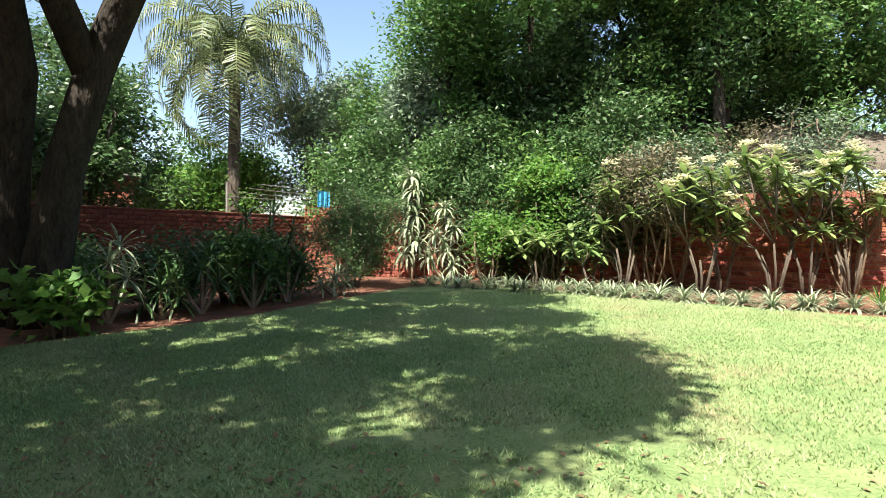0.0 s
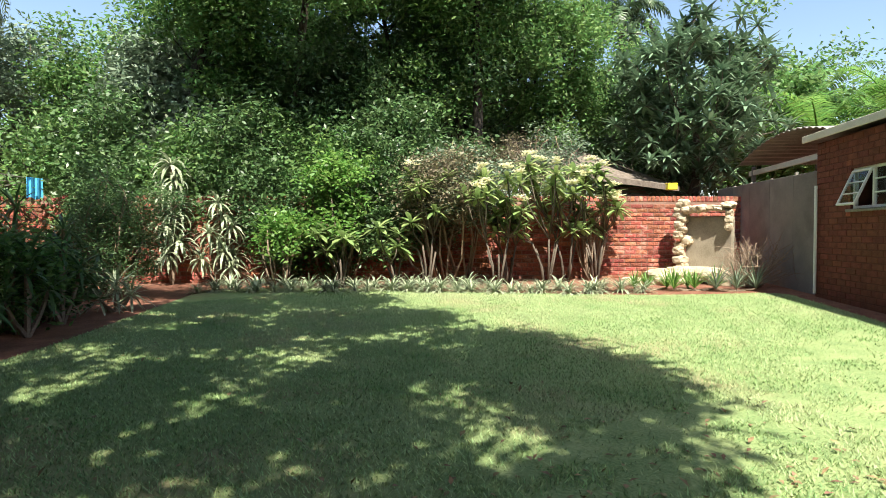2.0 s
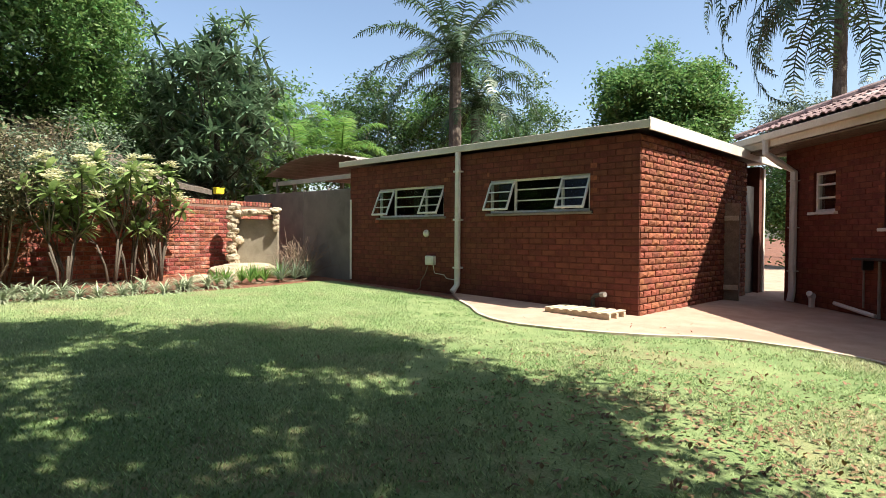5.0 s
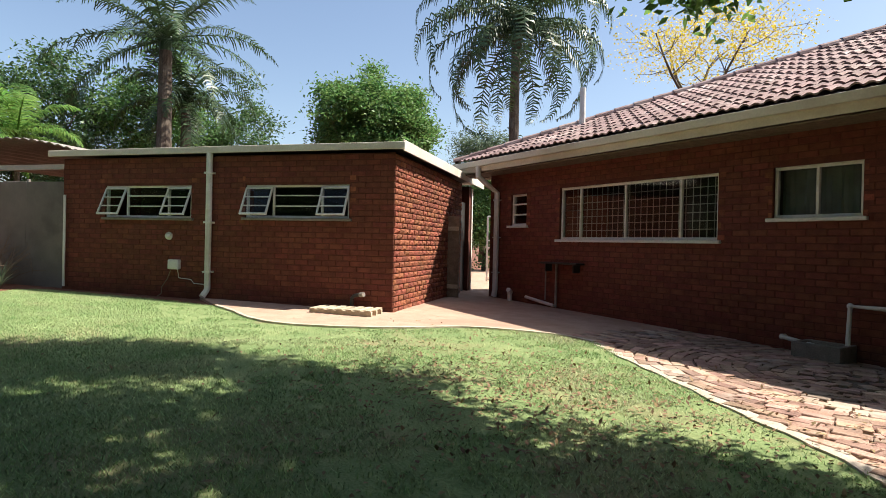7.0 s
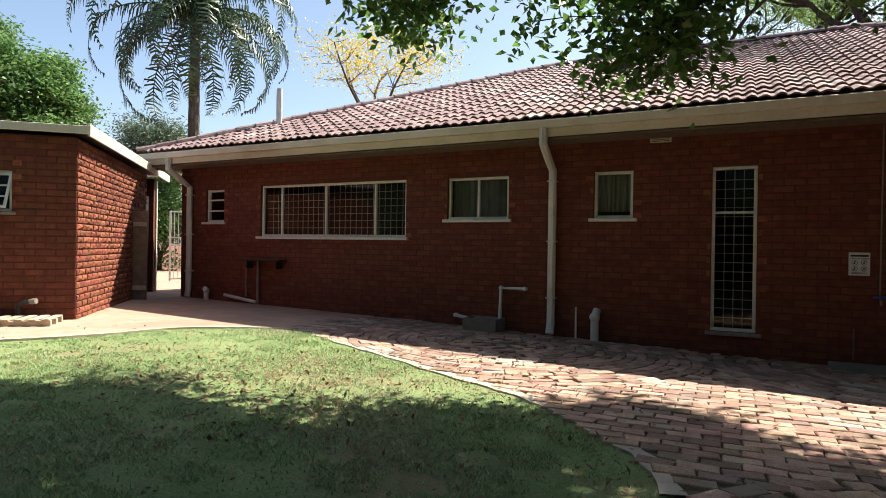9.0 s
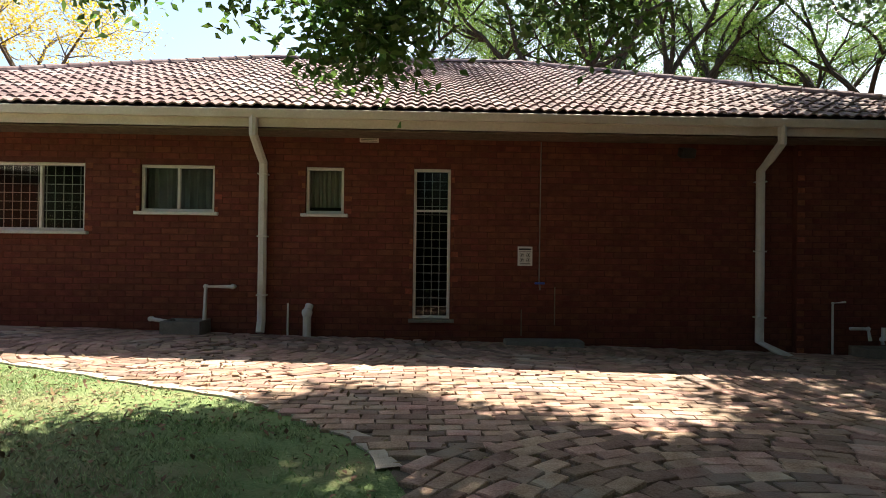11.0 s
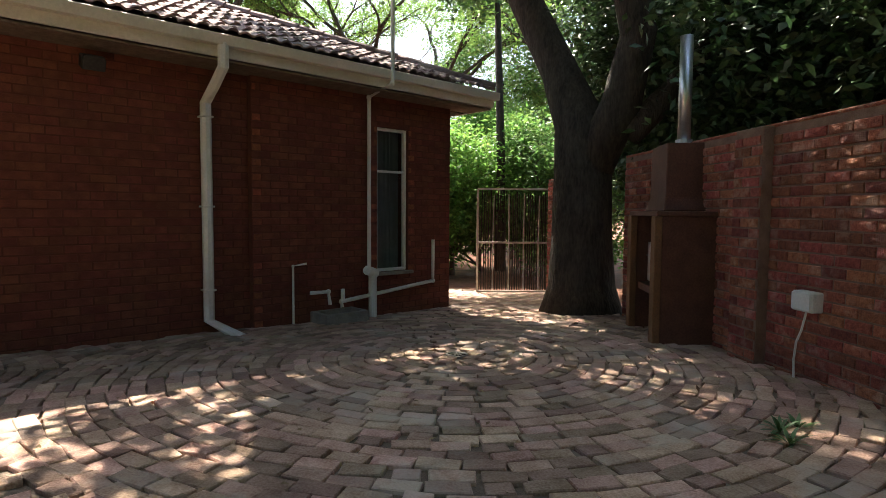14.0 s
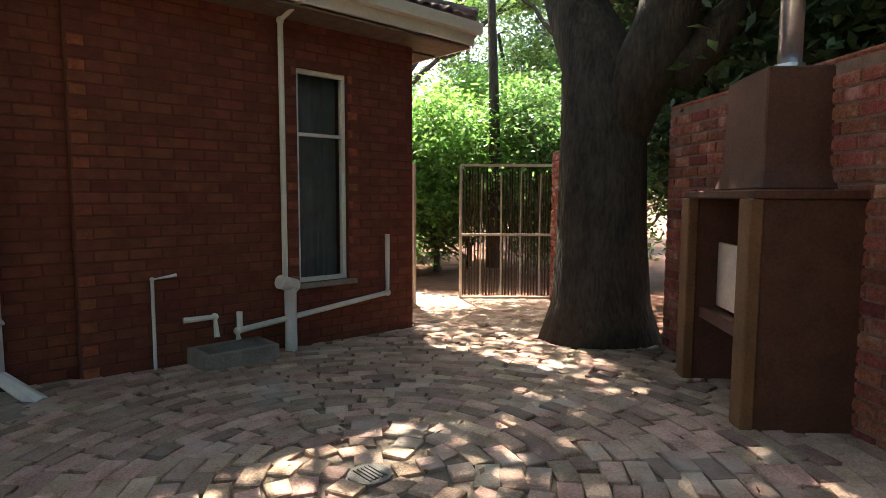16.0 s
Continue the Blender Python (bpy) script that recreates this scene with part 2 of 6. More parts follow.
def wall_body(face, s0, s1, z0, z1, thick, holes):
    """A wall with openings that go through it; z1 may be a function of s."""
    ss = sorted({s0, s1, *[v for h in holes for v in h[:2]]})
    zs = sorted({z0, z1, *[v for h in holes for v in h[2:4]]})
    bm, made = bmesh.new(), {}

    def v(i, j, k):
        key = (i, j, k)
        if key not in made:
            made[key] = bm.verts.new(face.at(ss[i], zs[j], -thick * k))
        return made[key]

    def solid(i, j):
        if not (0 <= i < len(ss) - 1 and 0 <= j < len(zs) - 1):
            return False
        s, z = (ss[i] + ss[i + 1]) / 2, (zs[j] + zs[j + 1]) / 2
        return not any(h[0] < s < h[1] and h[2] < z < h[3] for h in holes)
    for i in range(len(ss) - 1):
        for j in range(len(zs) - 1):
            if not solid(i, j):
                continue
            for k in (0, 1):
                bm.faces.new((v(i, j, k), v(i + 1, j, k), v(i + 1, j + 1, k), v(i, j + 1, k)))
            for di, dj, e in ((-1, 0, ((i, j), (i, j + 1))), (1, 0, ((i + 1, j), (i + 1, j + 1))), (0, -1, ((i, j), (i + 1, j))), (0, 1, ((i, j + 1), (i + 1, j + 1)))):
                if not solid(i + di, j + dj):
                    (a, b), (c, d) = e
                    bm.faces.new((v(a, b, 0), v(c, d, 0), v(c, d, 1), v(a, b, 1)))
    bmesh.ops.recalc_face_normals(bm, faces=bm.faces)
    return bm


def brick_mesh(w, h, proud, rough, rng):
    """One brick face with chamfered edges; rough: how far its front is knocked about."""
    c = 0.004
    q = [(0, 0), (w, 0), (w, h), (0, h)]
    f = [(c, c), (w - c, c), (w - c, h - c), (c, h - c)]
    vs = [Vector((x, -0.002, z)) for x, z in q] + [Vector((x + rng.uniform(-1, 1) * rough * 0.3, proud + rng.uniform(-1, 1) * rough * 0.5, z)) for x, z in f]
    fs = [(0, 1, 5, 4), (1, 2, 6, 5), (2, 3, 7, 6), (3, 0, 4, 7)]
    if rough > 0.004:
        vs.append(Vector((w * rng.uniform(0.3, 0.7), proud + rough * rng.uniform(0.6, 1.6), h * rng.uniform(0.35, 0.65))))
        fs += [(4, 5, 8), (5, 6, 8), (6, 7, 8), (7, 4, 8)]
    else:
        fs.append((4, 5, 6, 7))
    return vs, fs


def lay_bricks(face, s0, s1, z0, z1, holes, material, parent, single=None, proud=0.006, rough=0.002, length=0.222, height=0.0735, joint=0.012, seed=1, limit=300, under=None):
    """Stretcher bond on a face. Whole bricks in the stretch single=(s0, s1, z0, z1) become objects of their own, the rest one mesh."""
    rng = random.Random(seed)
    kinds = []
    for k in range(6):
        vs, fs = brick_mesh(length, height, proud, rough, rng)
        kinds.append(mesh_of("brick", vs, fs, material))
    V, F, row, count = [], [], 0, 0
    z = z0
    while z + height <= z1 + 0.001:
        spans = [(s0, s1)]
        for h in holes:
            if h[2] < z + height and h[3] > z:
                spans = [q for a, b in spans for q in ((a, min(b, h[0])), (max(a, h[1]), b)) if q[1] - q[0] > 0.02]
        for a, b in spans:
            s = a - ((a - s0 + (length + joint) * (0.5 if row % 2 else 0)) % (length + joint))
            while s < b:
                p, q = max(s, a), min(s + length, b)
                if q - p > 0.03 and (under is None or under((p + q) / 2, z)):
                    if single and q - p > length - 0.001 and single[0] <= p and q <= single[1] and single[2] <= z <= single[3] and count < limit:
                        ob = new("brick", kinds[rng.randrange(6)])
                        ob.parent = parent
                        ob.matrix_basis = face.m(p, z)
                        count += 1
                    else:
                        vs, fs = brick_mesh(q - p, height, proud, rough, rng)
                        o = len(V)
                        V += [face.at(p + v.x, z + v.z, v.y) for v in vs]
                        F += [tuple(o + i for i in f) for f in fs]
                s += length + joint
        z += height + joint
        row += 1
    if V:
        ob = part("brickwork", mesh_of("brickwork", V, F, material), material, parent)
        tagged(ob, kind="stuff")
    return count


# ---- ground ----
def inside(x, y, poly):
    hit = False
    for (x0, y0), (x1, y1) in zip(poly, poly[1:] + poly[:1]):
        if (y0 > y) != (y1 > y) and x < x0 + (y - y0) * (x1 - x0) / (y1 - y0):
            hit = not hit
    return hit


def smooth_line(pts, n=6):
    """A Catmull-Rom line through the points."""
    out = []
    P = [pts[0]] + list(pts) + [pts[-1]]
    for a, b, c, d in zip(P, P[1:], P[2:], P[3:]):
        for k in range(n):
            t = k / n
            out.append(tuple(0.5 * (2 * b[i] + (c[i] - a[i]) * t + (2 * a[i] - 5 * b[i] + 4 * c[i] - d[i]) * t * t + (3 * b[i] - a[i] - 3 * c[i] + d[i]) * t ** 3) for i in (0, 1)))
    return out + [tuple(pts[-1])]


def sheet(name, poly, lift, material, step=None):
    """A thin slab over the polygon that follows the ground."""
    bm = bmesh.new()
    f = bm.faces.new([bm.verts.new((x, y, 0.0)) for x, y in poly])
    bmesh.ops.triangulate(bm, faces=[f])
    for axis in (0, 1):
        for k in range(-17, 17):
            at, no = Vector((0, 0, 0)), Vector((0, 0, 0))
            at[axis], no[axis] = k, 1.0
            bmesh.ops.bisect_plane(bm, geom=bm.verts[:] + bm.edges[:] + bm.faces[:], plane_co=at, plane_no=no)
    skirt = bmesh.ops.extrude_edge_only(bm, edges=[e for e in bm.edges if e.is_boundary])["geom"]
    low = {v for v in skirt if isinstance(v, bmesh.types.BMVert)}
    for v in bm.verts:
        v.co.z = G(v.co.x, v.co.y) + (-0.06 if v in low else lift)
    bmesh.ops.recalc_face_normals(bm, faces=bm.faces)
    return part(name, bm, material)


xs = [-900, -300, -80, -40, -22] + [-20 + 2 * k for k in range(20)] + [20, 22, 40, 80, 300, 900]
ys = [-900, -300, -80, -40, -20] + [-18 + 2 * k for k in range(20)] + [22, 40, 80, 300, 900]
bm = bmesh.new()
grid = [[bm.verts.new((x, y, G(x, y) - 0.012)) for x in xs] for y in ys]
for j in range(len(ys) - 1):
    for i in range(len(xs) - 1):
        bm.faces.new((grid[j][i], grid[j][i + 1], grid[j + 1][i + 1], grid[j + 1][i]))
tagged(part("ground", bm, SOIL), "bare red-brown garden soil", "ground", kind="structure")

# outline of the lawn: bed edge, pink path, brick paving
BED_EDGE = smooth_line([(-8.6, 6.6), (-6.3, 5.2), (-4.9, 5.6), (-4.14, 6.2), (-3.06, 7.1), (-2.05, 7.95), (-0.9, 9.5), (0.2, 11.1), (0.9, 11.85), (1.9, 11.6), (2.75, 10.75), (3.6, 9.4), (5.3, 6.85), (6.2, 5.95), (7.3, 5.1), (6.95, 4.6), (5.5, 3.4), (4.75, 2.85)])
PATH_EDGE = smooth_line([(4.25, 2.60), (3.6, 2.5), (2.9, 2.45), (2.3, 2.2), (1.83, 1.6), (1.52, 0.87), (1.36, 0.15), (1.0, -0.35), (0.5, -0.75), (-0.04, -0.82)])
PAVE_EDGE = smooth_line([(-0.04, -0.82), (-1.0, -0.36), (-1.75, -0.02), (-2.6, 0.38), (-3.3, 0.66), (-3.8, 1.0), (-4.2, 1.4), (-4.5, 1.75), (-4.8, 2.6), (-5.3, 3.8), (-6.3, 5.2)])
LAWN = BED_EDGE[6:] + PATH_EDGE + PAVE_EDGE[1:-1]
tagged(sheet("lawn", LAWN, 0.0, GRASS_FLOOR), "short sunlit green lawn with dry patches", "lawn", kind="structure")
PAVING = PAVE_EDGE + [(-8.6, 6.9), (-12.4, 1.65), (-15.9, -3.25), (-15.1, -4.5), (-14.2, -9.0), (-13.2, -9.0), (-13.2, -3.03), (0.5, -3.03), (0.5, -0.75)]
tagged(sheet("paving_bed", PAVING, 0.0, JOINT), "dark sand joints under clay brick paving", "paving", kind="structure")
PINK = PATH_EDGE + [(0.5, -0.745), (0.5, -3.03), (5.0, -3.03), (5.0, -9.0), (16, -9.0), (16, -6.0), (2.84, 0.40), (5.1, 2.47), (5.3, 2.65)]
tagged(sheet("path", PINK, 0.02, CONCRETE), "worn pinkish concrete path along the outbuilding", "path", kind="structure")
for line, nm, wide, high in ((PAVE_EDGE[:46], "kerb", 0.055, 0.014), (PATH_EDGE, "kerb", 0.022, 0.026)):
    V, F = [], []
    for k, (x, y) in enumerate(line):
        x0, y0 = line[max(k - 1, 0)]
        x1, y1 = line[min(k + 1, len(line) - 1)]
        d = Vector((x1 - x0, y1 - y0)).normalized()
        w = wide * (1 + 0.25 * math.sin(k * 1.7))
        for off, h in ((-w, -0.05), (-w, high), (w, high + 0.004), (w, -0.05)):
            px, py = x - d.y * off, y + d.x * off
            V.append((px, py, G(px, py) + h))
        if k:
            o = 4 * k
            F += [(o - 4 + i, o - 3 + i, o + 1 + i, o + i) for i in range(3)]
    kerb = part(nm, mesh_of(nm, V, F, KERB), KERB)
    tagged(kerb, "rough pale mortar kerb edging the lawn", "kerb", kind="structure")

# ---- house ----
house = empty("house", "dark red brick bungalow with a tiled hip roof and cream fascia", "house")
HX0, HX1, HY = -13.05, 5.0, -3.03
hf = Face((HX1, HY), (-1, 0), (0, 1))          # s = 5 - x


def hs(x):
    return HX1 - x


WINDOWS = [  # x left, x right, sill, head, upright bars, level bars, grille, curtain
    (4.32, 3.84, 1.74, 2.36, [], [0.35, 0.68], False, None),
    (2.92, -0.16, 1.47, 2.40, [0.15, 0.47, 0.80], [], True, None),
    (-0.90, -1.90, 1.75, 2.39, [0.5], [], False, CURTAIN),
    (-3.14, -3.66, 1.75, 2.39, [], [], False, BLIND),
    (-4.62, -5.13, 0.32, 2.39, [], [0.72], True, None),
    (-11.70, -12.24, 0.44, 2.40, [], [0.70], False, CURTAIN)]
HOLES = [(hs(a), hs(b), z0, z1) for a, b, z0, z1, *_ in WINDOWS]
HB = -0.35
JOG = -9.93                                     # from here to the gate the wall stands a little forward
hf2 = Face((HX1, HY + 0.09), (-1, 0), (0, 1))
w = part("wall", wall_body(hf, 0, hs(JOG), HB, 2.86, 0.23, HOLES[:5]), MORTAR, house)
lay_bricks(hf, 0, hs(JOG), HB, 2.86, HOLES[:5], BRICK, w, (hs(-4.0), hs(-9.4), 0.05, 1.6), seed=3)
w = part("wall", wall_body(hf2, hs(JOG), HX1 - HX0, HB, 2.86, 0.32, HOLES[5:]), MORTAR, house)
lay_bricks(hf2, hs(JOG), HX1 - HX0, HB, 2.86, HOLES[5:], BRICK, w, seed=8)
for face, length in ((Face((HX0, HY + 0.09), (0, -1), (-1, 0)), 12.09), (Face((HX1, HY), (0, -1), (1, 0)), 12.0)):
    w = part("wall", wall_body(face, 0.004, length, HB, 2.86, 0.23, []), MORTAR, house)
    lay_bricks(face, 0.004, length, HB, 2.86, [], BRICK, w, seed=4, proud=0.005)
part("wall", wall_body(Face((HX1, HY - 12.0), (-1, 0), (0, -1)), 0, HX1 - HX0, HB, 2.86, 0.23, []), MORTAR, house)
# Unseen dark floor and partition, added so the windows look into shaded rooms.
part("floor_slab", box((17.5, 11.5, 0.1), pose(-4.0, -9.0, 0.05)), ROOM_SHADE, house)
part("partition", box((17.5, 0.1, 2.7), pose(-4.0, -6.4, 1.45)), ROOM_SHADE, house)


def window(parent, face, s0, s1, z0, z1, ups, levels, grille, curtain, deep=0.07):
    """A painted steel window set into its opening, with a pane, sill, and bars inside."""
    win = new("window")
    win.parent = parent
    c = 0.04
    W, H = s1 - s0, z1 - z0
    bm = bmesh.new()
    for sz, p in (((W, 0.06, c), (W / 2, 0, c / 2)), ((W, 0.06, c), (W / 2, 0, H - c / 2)), ((c, 0.058, H - 2 * c), (c / 2, 0, H / 2)), ((c, 0.058, H - 2 * c), (W - c / 2, 0, H / 2))):
        add_box(bm, sz, face.m(s0, z0, -deep) @ Matrix.Translation(p), 0.004)
    part("window_frame", bm, WINDOW_PAINT, win)
    for u in ups:
        part("mullion", box((0.035, 0.05, H - 2 * c), face.m(s0 + u * W, z0 + H / 2, -deep), 0.004), WINDOW_PAINT, win)
    for u in levels:
        part("transom", box((W - 2 * c, 0.05, 0.03), face.m(s0 + W / 2, z0 + u * H, -deep), 0.004), WINDOW_PAINT, win)
    part("window_sill", box((W + 0.12, 0.13, 0.045), face.m(s0 + W / 2, z0 - 0.024, 0.0), 0.006), WINDOW_PAINT if H < 1.5 else GREYBLOCK, win)
    pane = part("pane", box((W - 2 * c, 0.006, H - 2 * c), face.m(s0 + W / 2, z0 + H / 2, -deep - 0.012)), PANE, win)
    pane.visible_shadow = False
    if grille:
        bm = bmesh.new()
        n = max(2, round((W - 2 * c) / 0.115))
        for k in range(1, n):
            add_tube(bm, [face.at(s0 + c + (W - 2 * c) * k / n, z, -deep - 0.10) for z in (z0, z1)], 0.006, 5)
        n = max(2, round((H - 2 * c) / 0.115))
        for k in range(1, n):
            add_tube(bm, [face.at(s, z0 + c + (H - 2 * c) * k / n, -deep - 0.112) for s in (s0, s1)], 0.006, 5)
        part("burglar_grille", bm, BARS, win)
    if curtain:
        bm = bmesh.new()
        n = 24
        prev = None
        for k in range(n + 1):
            s = s0 + W * k / n
            d = -deep - 0.17 + 0.02 * math.sin(k * 1.9)
            a, b = bm.verts.new(face.at(s, z0 + (0.02 if curtain is CURTAIN else 0.10), d)), bm.verts.new(face.at(s, z1, d))
            if prev:
                bm.faces.new((prev[0], a, b, prev[1]))
            prev = (a, b)
        part("curtain" if curtain is CURTAIN else "blind", bm, curtain, win)
    return win


for (a, b, z0, z1, ups, levels, grille, curtain) in WINDOWS:
    window(house, hf if a > JOG else hf2, hs(a), hs(b), z0, z1, ups, levels, grille, curtain)

# paler brick ends toothed into the wall beside openings and at the old corner
def toothing(face, s, z0, z1, parent, seed, side=1):
    r = random.Random(seed)
    V, F = [], []
    z = z0
    while z < z1:
        w0 = 0.105 if r.random() < 0.6 else 0.05
        vs, fs = brick_mesh(w0, 0.0735, 0.009, 0.003, r)
        if r.random() < 0.85:
            o = len(V)
            a = s if side > 0 else s - w0
            V += [face.at(a + q.x, z + q.z, q.y) for q in vs]
            F += [tuple(o + i for i in f) for f in fs]
        z += 0.171
    tagged(part("toothing", mesh_of("toothing", V, F, ROCKFACE), ROCKFACE, parent), kind="stuff")


front = [o for o in house.children if o.name.startswith("wall")][0]
for k, (a, b, z0, z1) in enumerate(HOLES):
    toothing(hf if k < 5 else hf2, a - 0.004, z0, z1, front, 20 + k, -1)
    toothing(hf if k < 5 else hf2, b + 0.004, z0, z1, front, 40 + k, 1)
toothing(hf2, hs(JOG) + 0.01, -0.1, 2.75, front, 60)

# roof: hip, eave line 0.5 m out
EX0, EX1, EY0, EY1, EZ, PITCH = -13.55, 5.62, -2.50, -15.5, 3.06, 0.42
bm = bmesh.new()
D = (EY0 - EY1) / 2
rz = EZ + D * PITCH
v = [bm.verts.new((a, b, c - 0.035)) for a, b, c in ((EX0, EY0, EZ), (EX1, EY0, EZ), (EX1, EY1, EZ), (EX0, EY1, EZ), (EX0 + D, EY0 - D, rz), (EX1 - D, EY0 - D, rz))]
for f in ((0, 1, 5, 4), (1, 2, 5), (2, 3, 4, 5), (3, 0, 4), (3, 2, 1, 0)):
    bm.faces.new([v[i] for i in f])
roof = part("roof", bm, TILE, house)
n_fr = Vector((0, PITCH, 1)).normalized()
up_fr = Vector((0, -1, PITCH)).normalized()
TW, TL = 0.30, 0.335
wave = [(0.0, 0.0), (0.10, 0.028), (0.22, 0.040), (0.34, 0.028), (0.44, 0.004), (0.56, 0.002), (0.68, 0.022), (0.80, 0.026), (0.92, 0.010), (1.03, 0.0)]


def tile_shape(w0=TW):
    vs, fs = [], []
    for k, (u, h) in enumerate(wave):
        vs += [(u * w0, 0.0, h + 0.034), (u * w0, TL * 1.12, h + 0.006), (u * w0, 0.0, h + 0.012)]
        if k:
            o = 3 * k
            fs += [(o - 3, o, o + 1, o - 2), (o - 1, o + 2, o, o - 3)]
    return vs, fs


tvs, tfs = tile_shape()
tile_me = mesh_of("tile", tvs, tfs, TILE, False)
rng = random.Random(11)
V, F, singles = [], [], 0
slope_len = D * math.hypot(1, PITCH)
rows_n = int(slope_len / TL) + 1
for r in range(rows_n):
    up = r * TL - 0.03
    run = up / math.hypot(1, PITCH)
    x0, x1 = EX0 + max(run, 0), EX1 - max(run, 0)
    if x1 - x0 < 0.4:
        continue
    k0 = math.ceil(x0 / TW)
    k1 = math.floor(x1 / TW)
    for k in range(k0, k1):
        base = Vector((k * TW, EY0, EZ)) + up_fr * up + n_fr * rng.uniform(0.0, 0.006)
        m = Matrix((Vector((1, 0, 0)), up_fr, n_fr)).transposed().to_4x4()
        m.translation = base
        m = m @ pose(0, 0, 0, rng.uniform(-0.5, 0.5), 0, rng.uniform(-0.6, 0.6))
        if r < 5 and -10.5 < k * TW < 3 and singles < 300:
            ob = new("roof_tile", tile_me)
            ob.parent, ob.matrix_basis = roof, m
            singles += 1
        else:
            o = len(V)
            V += [m @ Vector(q) for q in tvs]
            F += [tuple(o + i for i in f) for f in tfs]
tagged(part("roof_tiles", mesh_of("roof_tiles", V, F, TILE), TILE, roof), kind="stuff")


def ridge_caps(a, b, parent):
    """Half-round caps in a row from a to b."""
    a, b = Vector(a), Vector(b)
    n = int((b - a).length / 0.38)
    d = (b - a).normalized()
    side = d.cross(Vector((0, 0, 1))).normalized()
    up = side.cross(d)
    vs, fs = [], []
    for e, (y, r) in enumerate(((0, 0.125), (0.40, 0.105))):
        for k in range(7):
            t = math.pi * k / 6
            vs.append((math.cos(t) * r, y, math.sin(t) * r * 0.8))
        for k in range(6):
            if e:
                fs.append((k, k + 1, 8 + k, 7 + k))
    fs.append(tuple(range(7)))
    me = mesh_of("ridge_cap", vs, fs, TILE, False)
    for k in range(n):
        m = Matrix((side, d, up)).transposed().to_4x4()
        m.translation = a + d * (k * (b - a).length / n) + up * 0.0
        ob = new("ridge_cap", me)
        ob.parent, ob.matrix_basis = parent, m


ridge_caps((EX1, EY0, EZ + 0.03), (EX1 - D, EY0 - D, rz + 0.03), roof)
ridge_caps((EX0, EY0, EZ + 0.03), (EX0 + D, EY0 - D, rz + 0.03), roof)
ridge_caps((EX0 + D, EY0 - D, rz + 0.03), (EX1 - D, EY0 - D, rz + 0.03), roof)
part("fascia", box((EX1 - EX0, 0.03, 0.21), pose((EX0 + EX1) / 2, EY0 - 0.03, 2.925), 0.005), WHITE, house, "cream painted fascia board")
part("fascia", box((0.03, 12.9, 0.24), pose(EX1 - 0.03, EY0 - 6.5, 2.91), 0.005), WHITE, house)
part("fascia", box((0.03, 12.9, 0.24), pose(EX0 + 0.03, EY0 - 6.5, 2.91), 0.005), WHITE, house)
# gutter: a square half-open channel before the fascia
bm = bmesh.new()
prof = [(0.0, 0.10), (0.0, 0.0), (0.09, 0.0), (0.105, 0.10), (0.10, 0.105), (0.085, 0.012), (0.008, 0.012)]
ends = []
for x in (EX0 - 0.02, EX1 + 0.02):
    ends.append([bm.verts.new((x, EY0 - 0.012 + a, 2.925 + b)) for a, b in prof])
for k in range(len(prof) - 1):
    bm.faces.new((ends[0][k], ends[0][k + 1], ends[1][k + 1], ends[1][k]))
part("gutter", bm, WHITE, house, "cream painted metal gutter")
part("soffit", box((EX1 - EX0 - 0.1, 0.46, 0.02), pose((EX0 + EX1) / 2, EY0 - 0.28, 2.80)), OLD_WOOD, house)
part("soffit", box((0.5, 12.0, 0.02), pose(EX1 - 0.32, EY0 - 6.6, 2.80)), OLD_WOOD, house)
part("soffit", box((0.45, 12.0, 0.02), pose(EX0 + 0.28, EY0 - 6.6, 2.80)), OLD_WOOD, house)


def downpipe(parent, x, ztop, zbot, spout=(0, 0)):
    """A square-section pipe that swan-necks from the gutter to the wall, with a kicked-out shoe."""
    y1, y2 = EY0 + 0.03, HY + 0.07
    pts = [(x, y1, 2.95), (x, y1, ztop), (x, (y1 + y2) / 2, ztop - 0.16), (x, y2, ztop - 0.30), (x, y2, zbot + 0.16)]
    pts += [(x + spout[0], y2 + spout[1], zbot)]
    bm = bmesh.new()
    add_tube(bm, pts, [0.058] * len(pts), 8)
    p = part("downpipe", bm, PVC, parent, "white downpipe with a bent neck")
    for z in (zbot + 0.5, (ztop + zbot) / 2, ztop - 0.45):
        part("pipe_clip", box((0.132, 0.125, 0.02), pose(x, HY + 0.065, z), 0.004), PVC, p)
    return p


downpipe(house, 4.70, 2.72, 0.28, (0.0, 0.03))
downpipe(house, -2.58, 2.72, 0.13, (0.0, 0.06))
downpipe(house, -9.43, 2.72, -0.11, (-0.20, 0.40))

# ---- outbuilding ----
outb = empty("outbuilding", "flat-roofed red brick outbuilding with open steel windows", "outbuilding")
OC = (2.82, 0.39)
ALONG = (0.739, 0.674)
OUT = (-0.674, 0.739)
of = Face(OC, ALONG, OUT)
os_ = Face(OC, (0.674, -0.739), (-0.739, -0.674))
OW = [(0.73, 2.53, 1.69, 2.21), (3.55, 5.29, 1.67, 2.21)]
w = part("wall", wall_body(of, 0.0, 6.2, -0.1, 2.68, 0.23, OW), MORTAR, outb)
lay_bricks(of, 0.0, 6.2, -0.06, 2.68, OW, BRICK, w, (0.3, 3.4, 0.3, 1.6), seed=5)
w = part("wall", wall_body(os_, 0.004, 4.2, -0.1, 2.68, 0.23, []), MORTAR, outb)
lay_bricks(os_, 0.004, 4.2, -0.06, 2.68, [], ROCKFACE, w, (0.2, 3.0, 0.4, 2.1), proud=0.012, rough=0.014, seed=6)
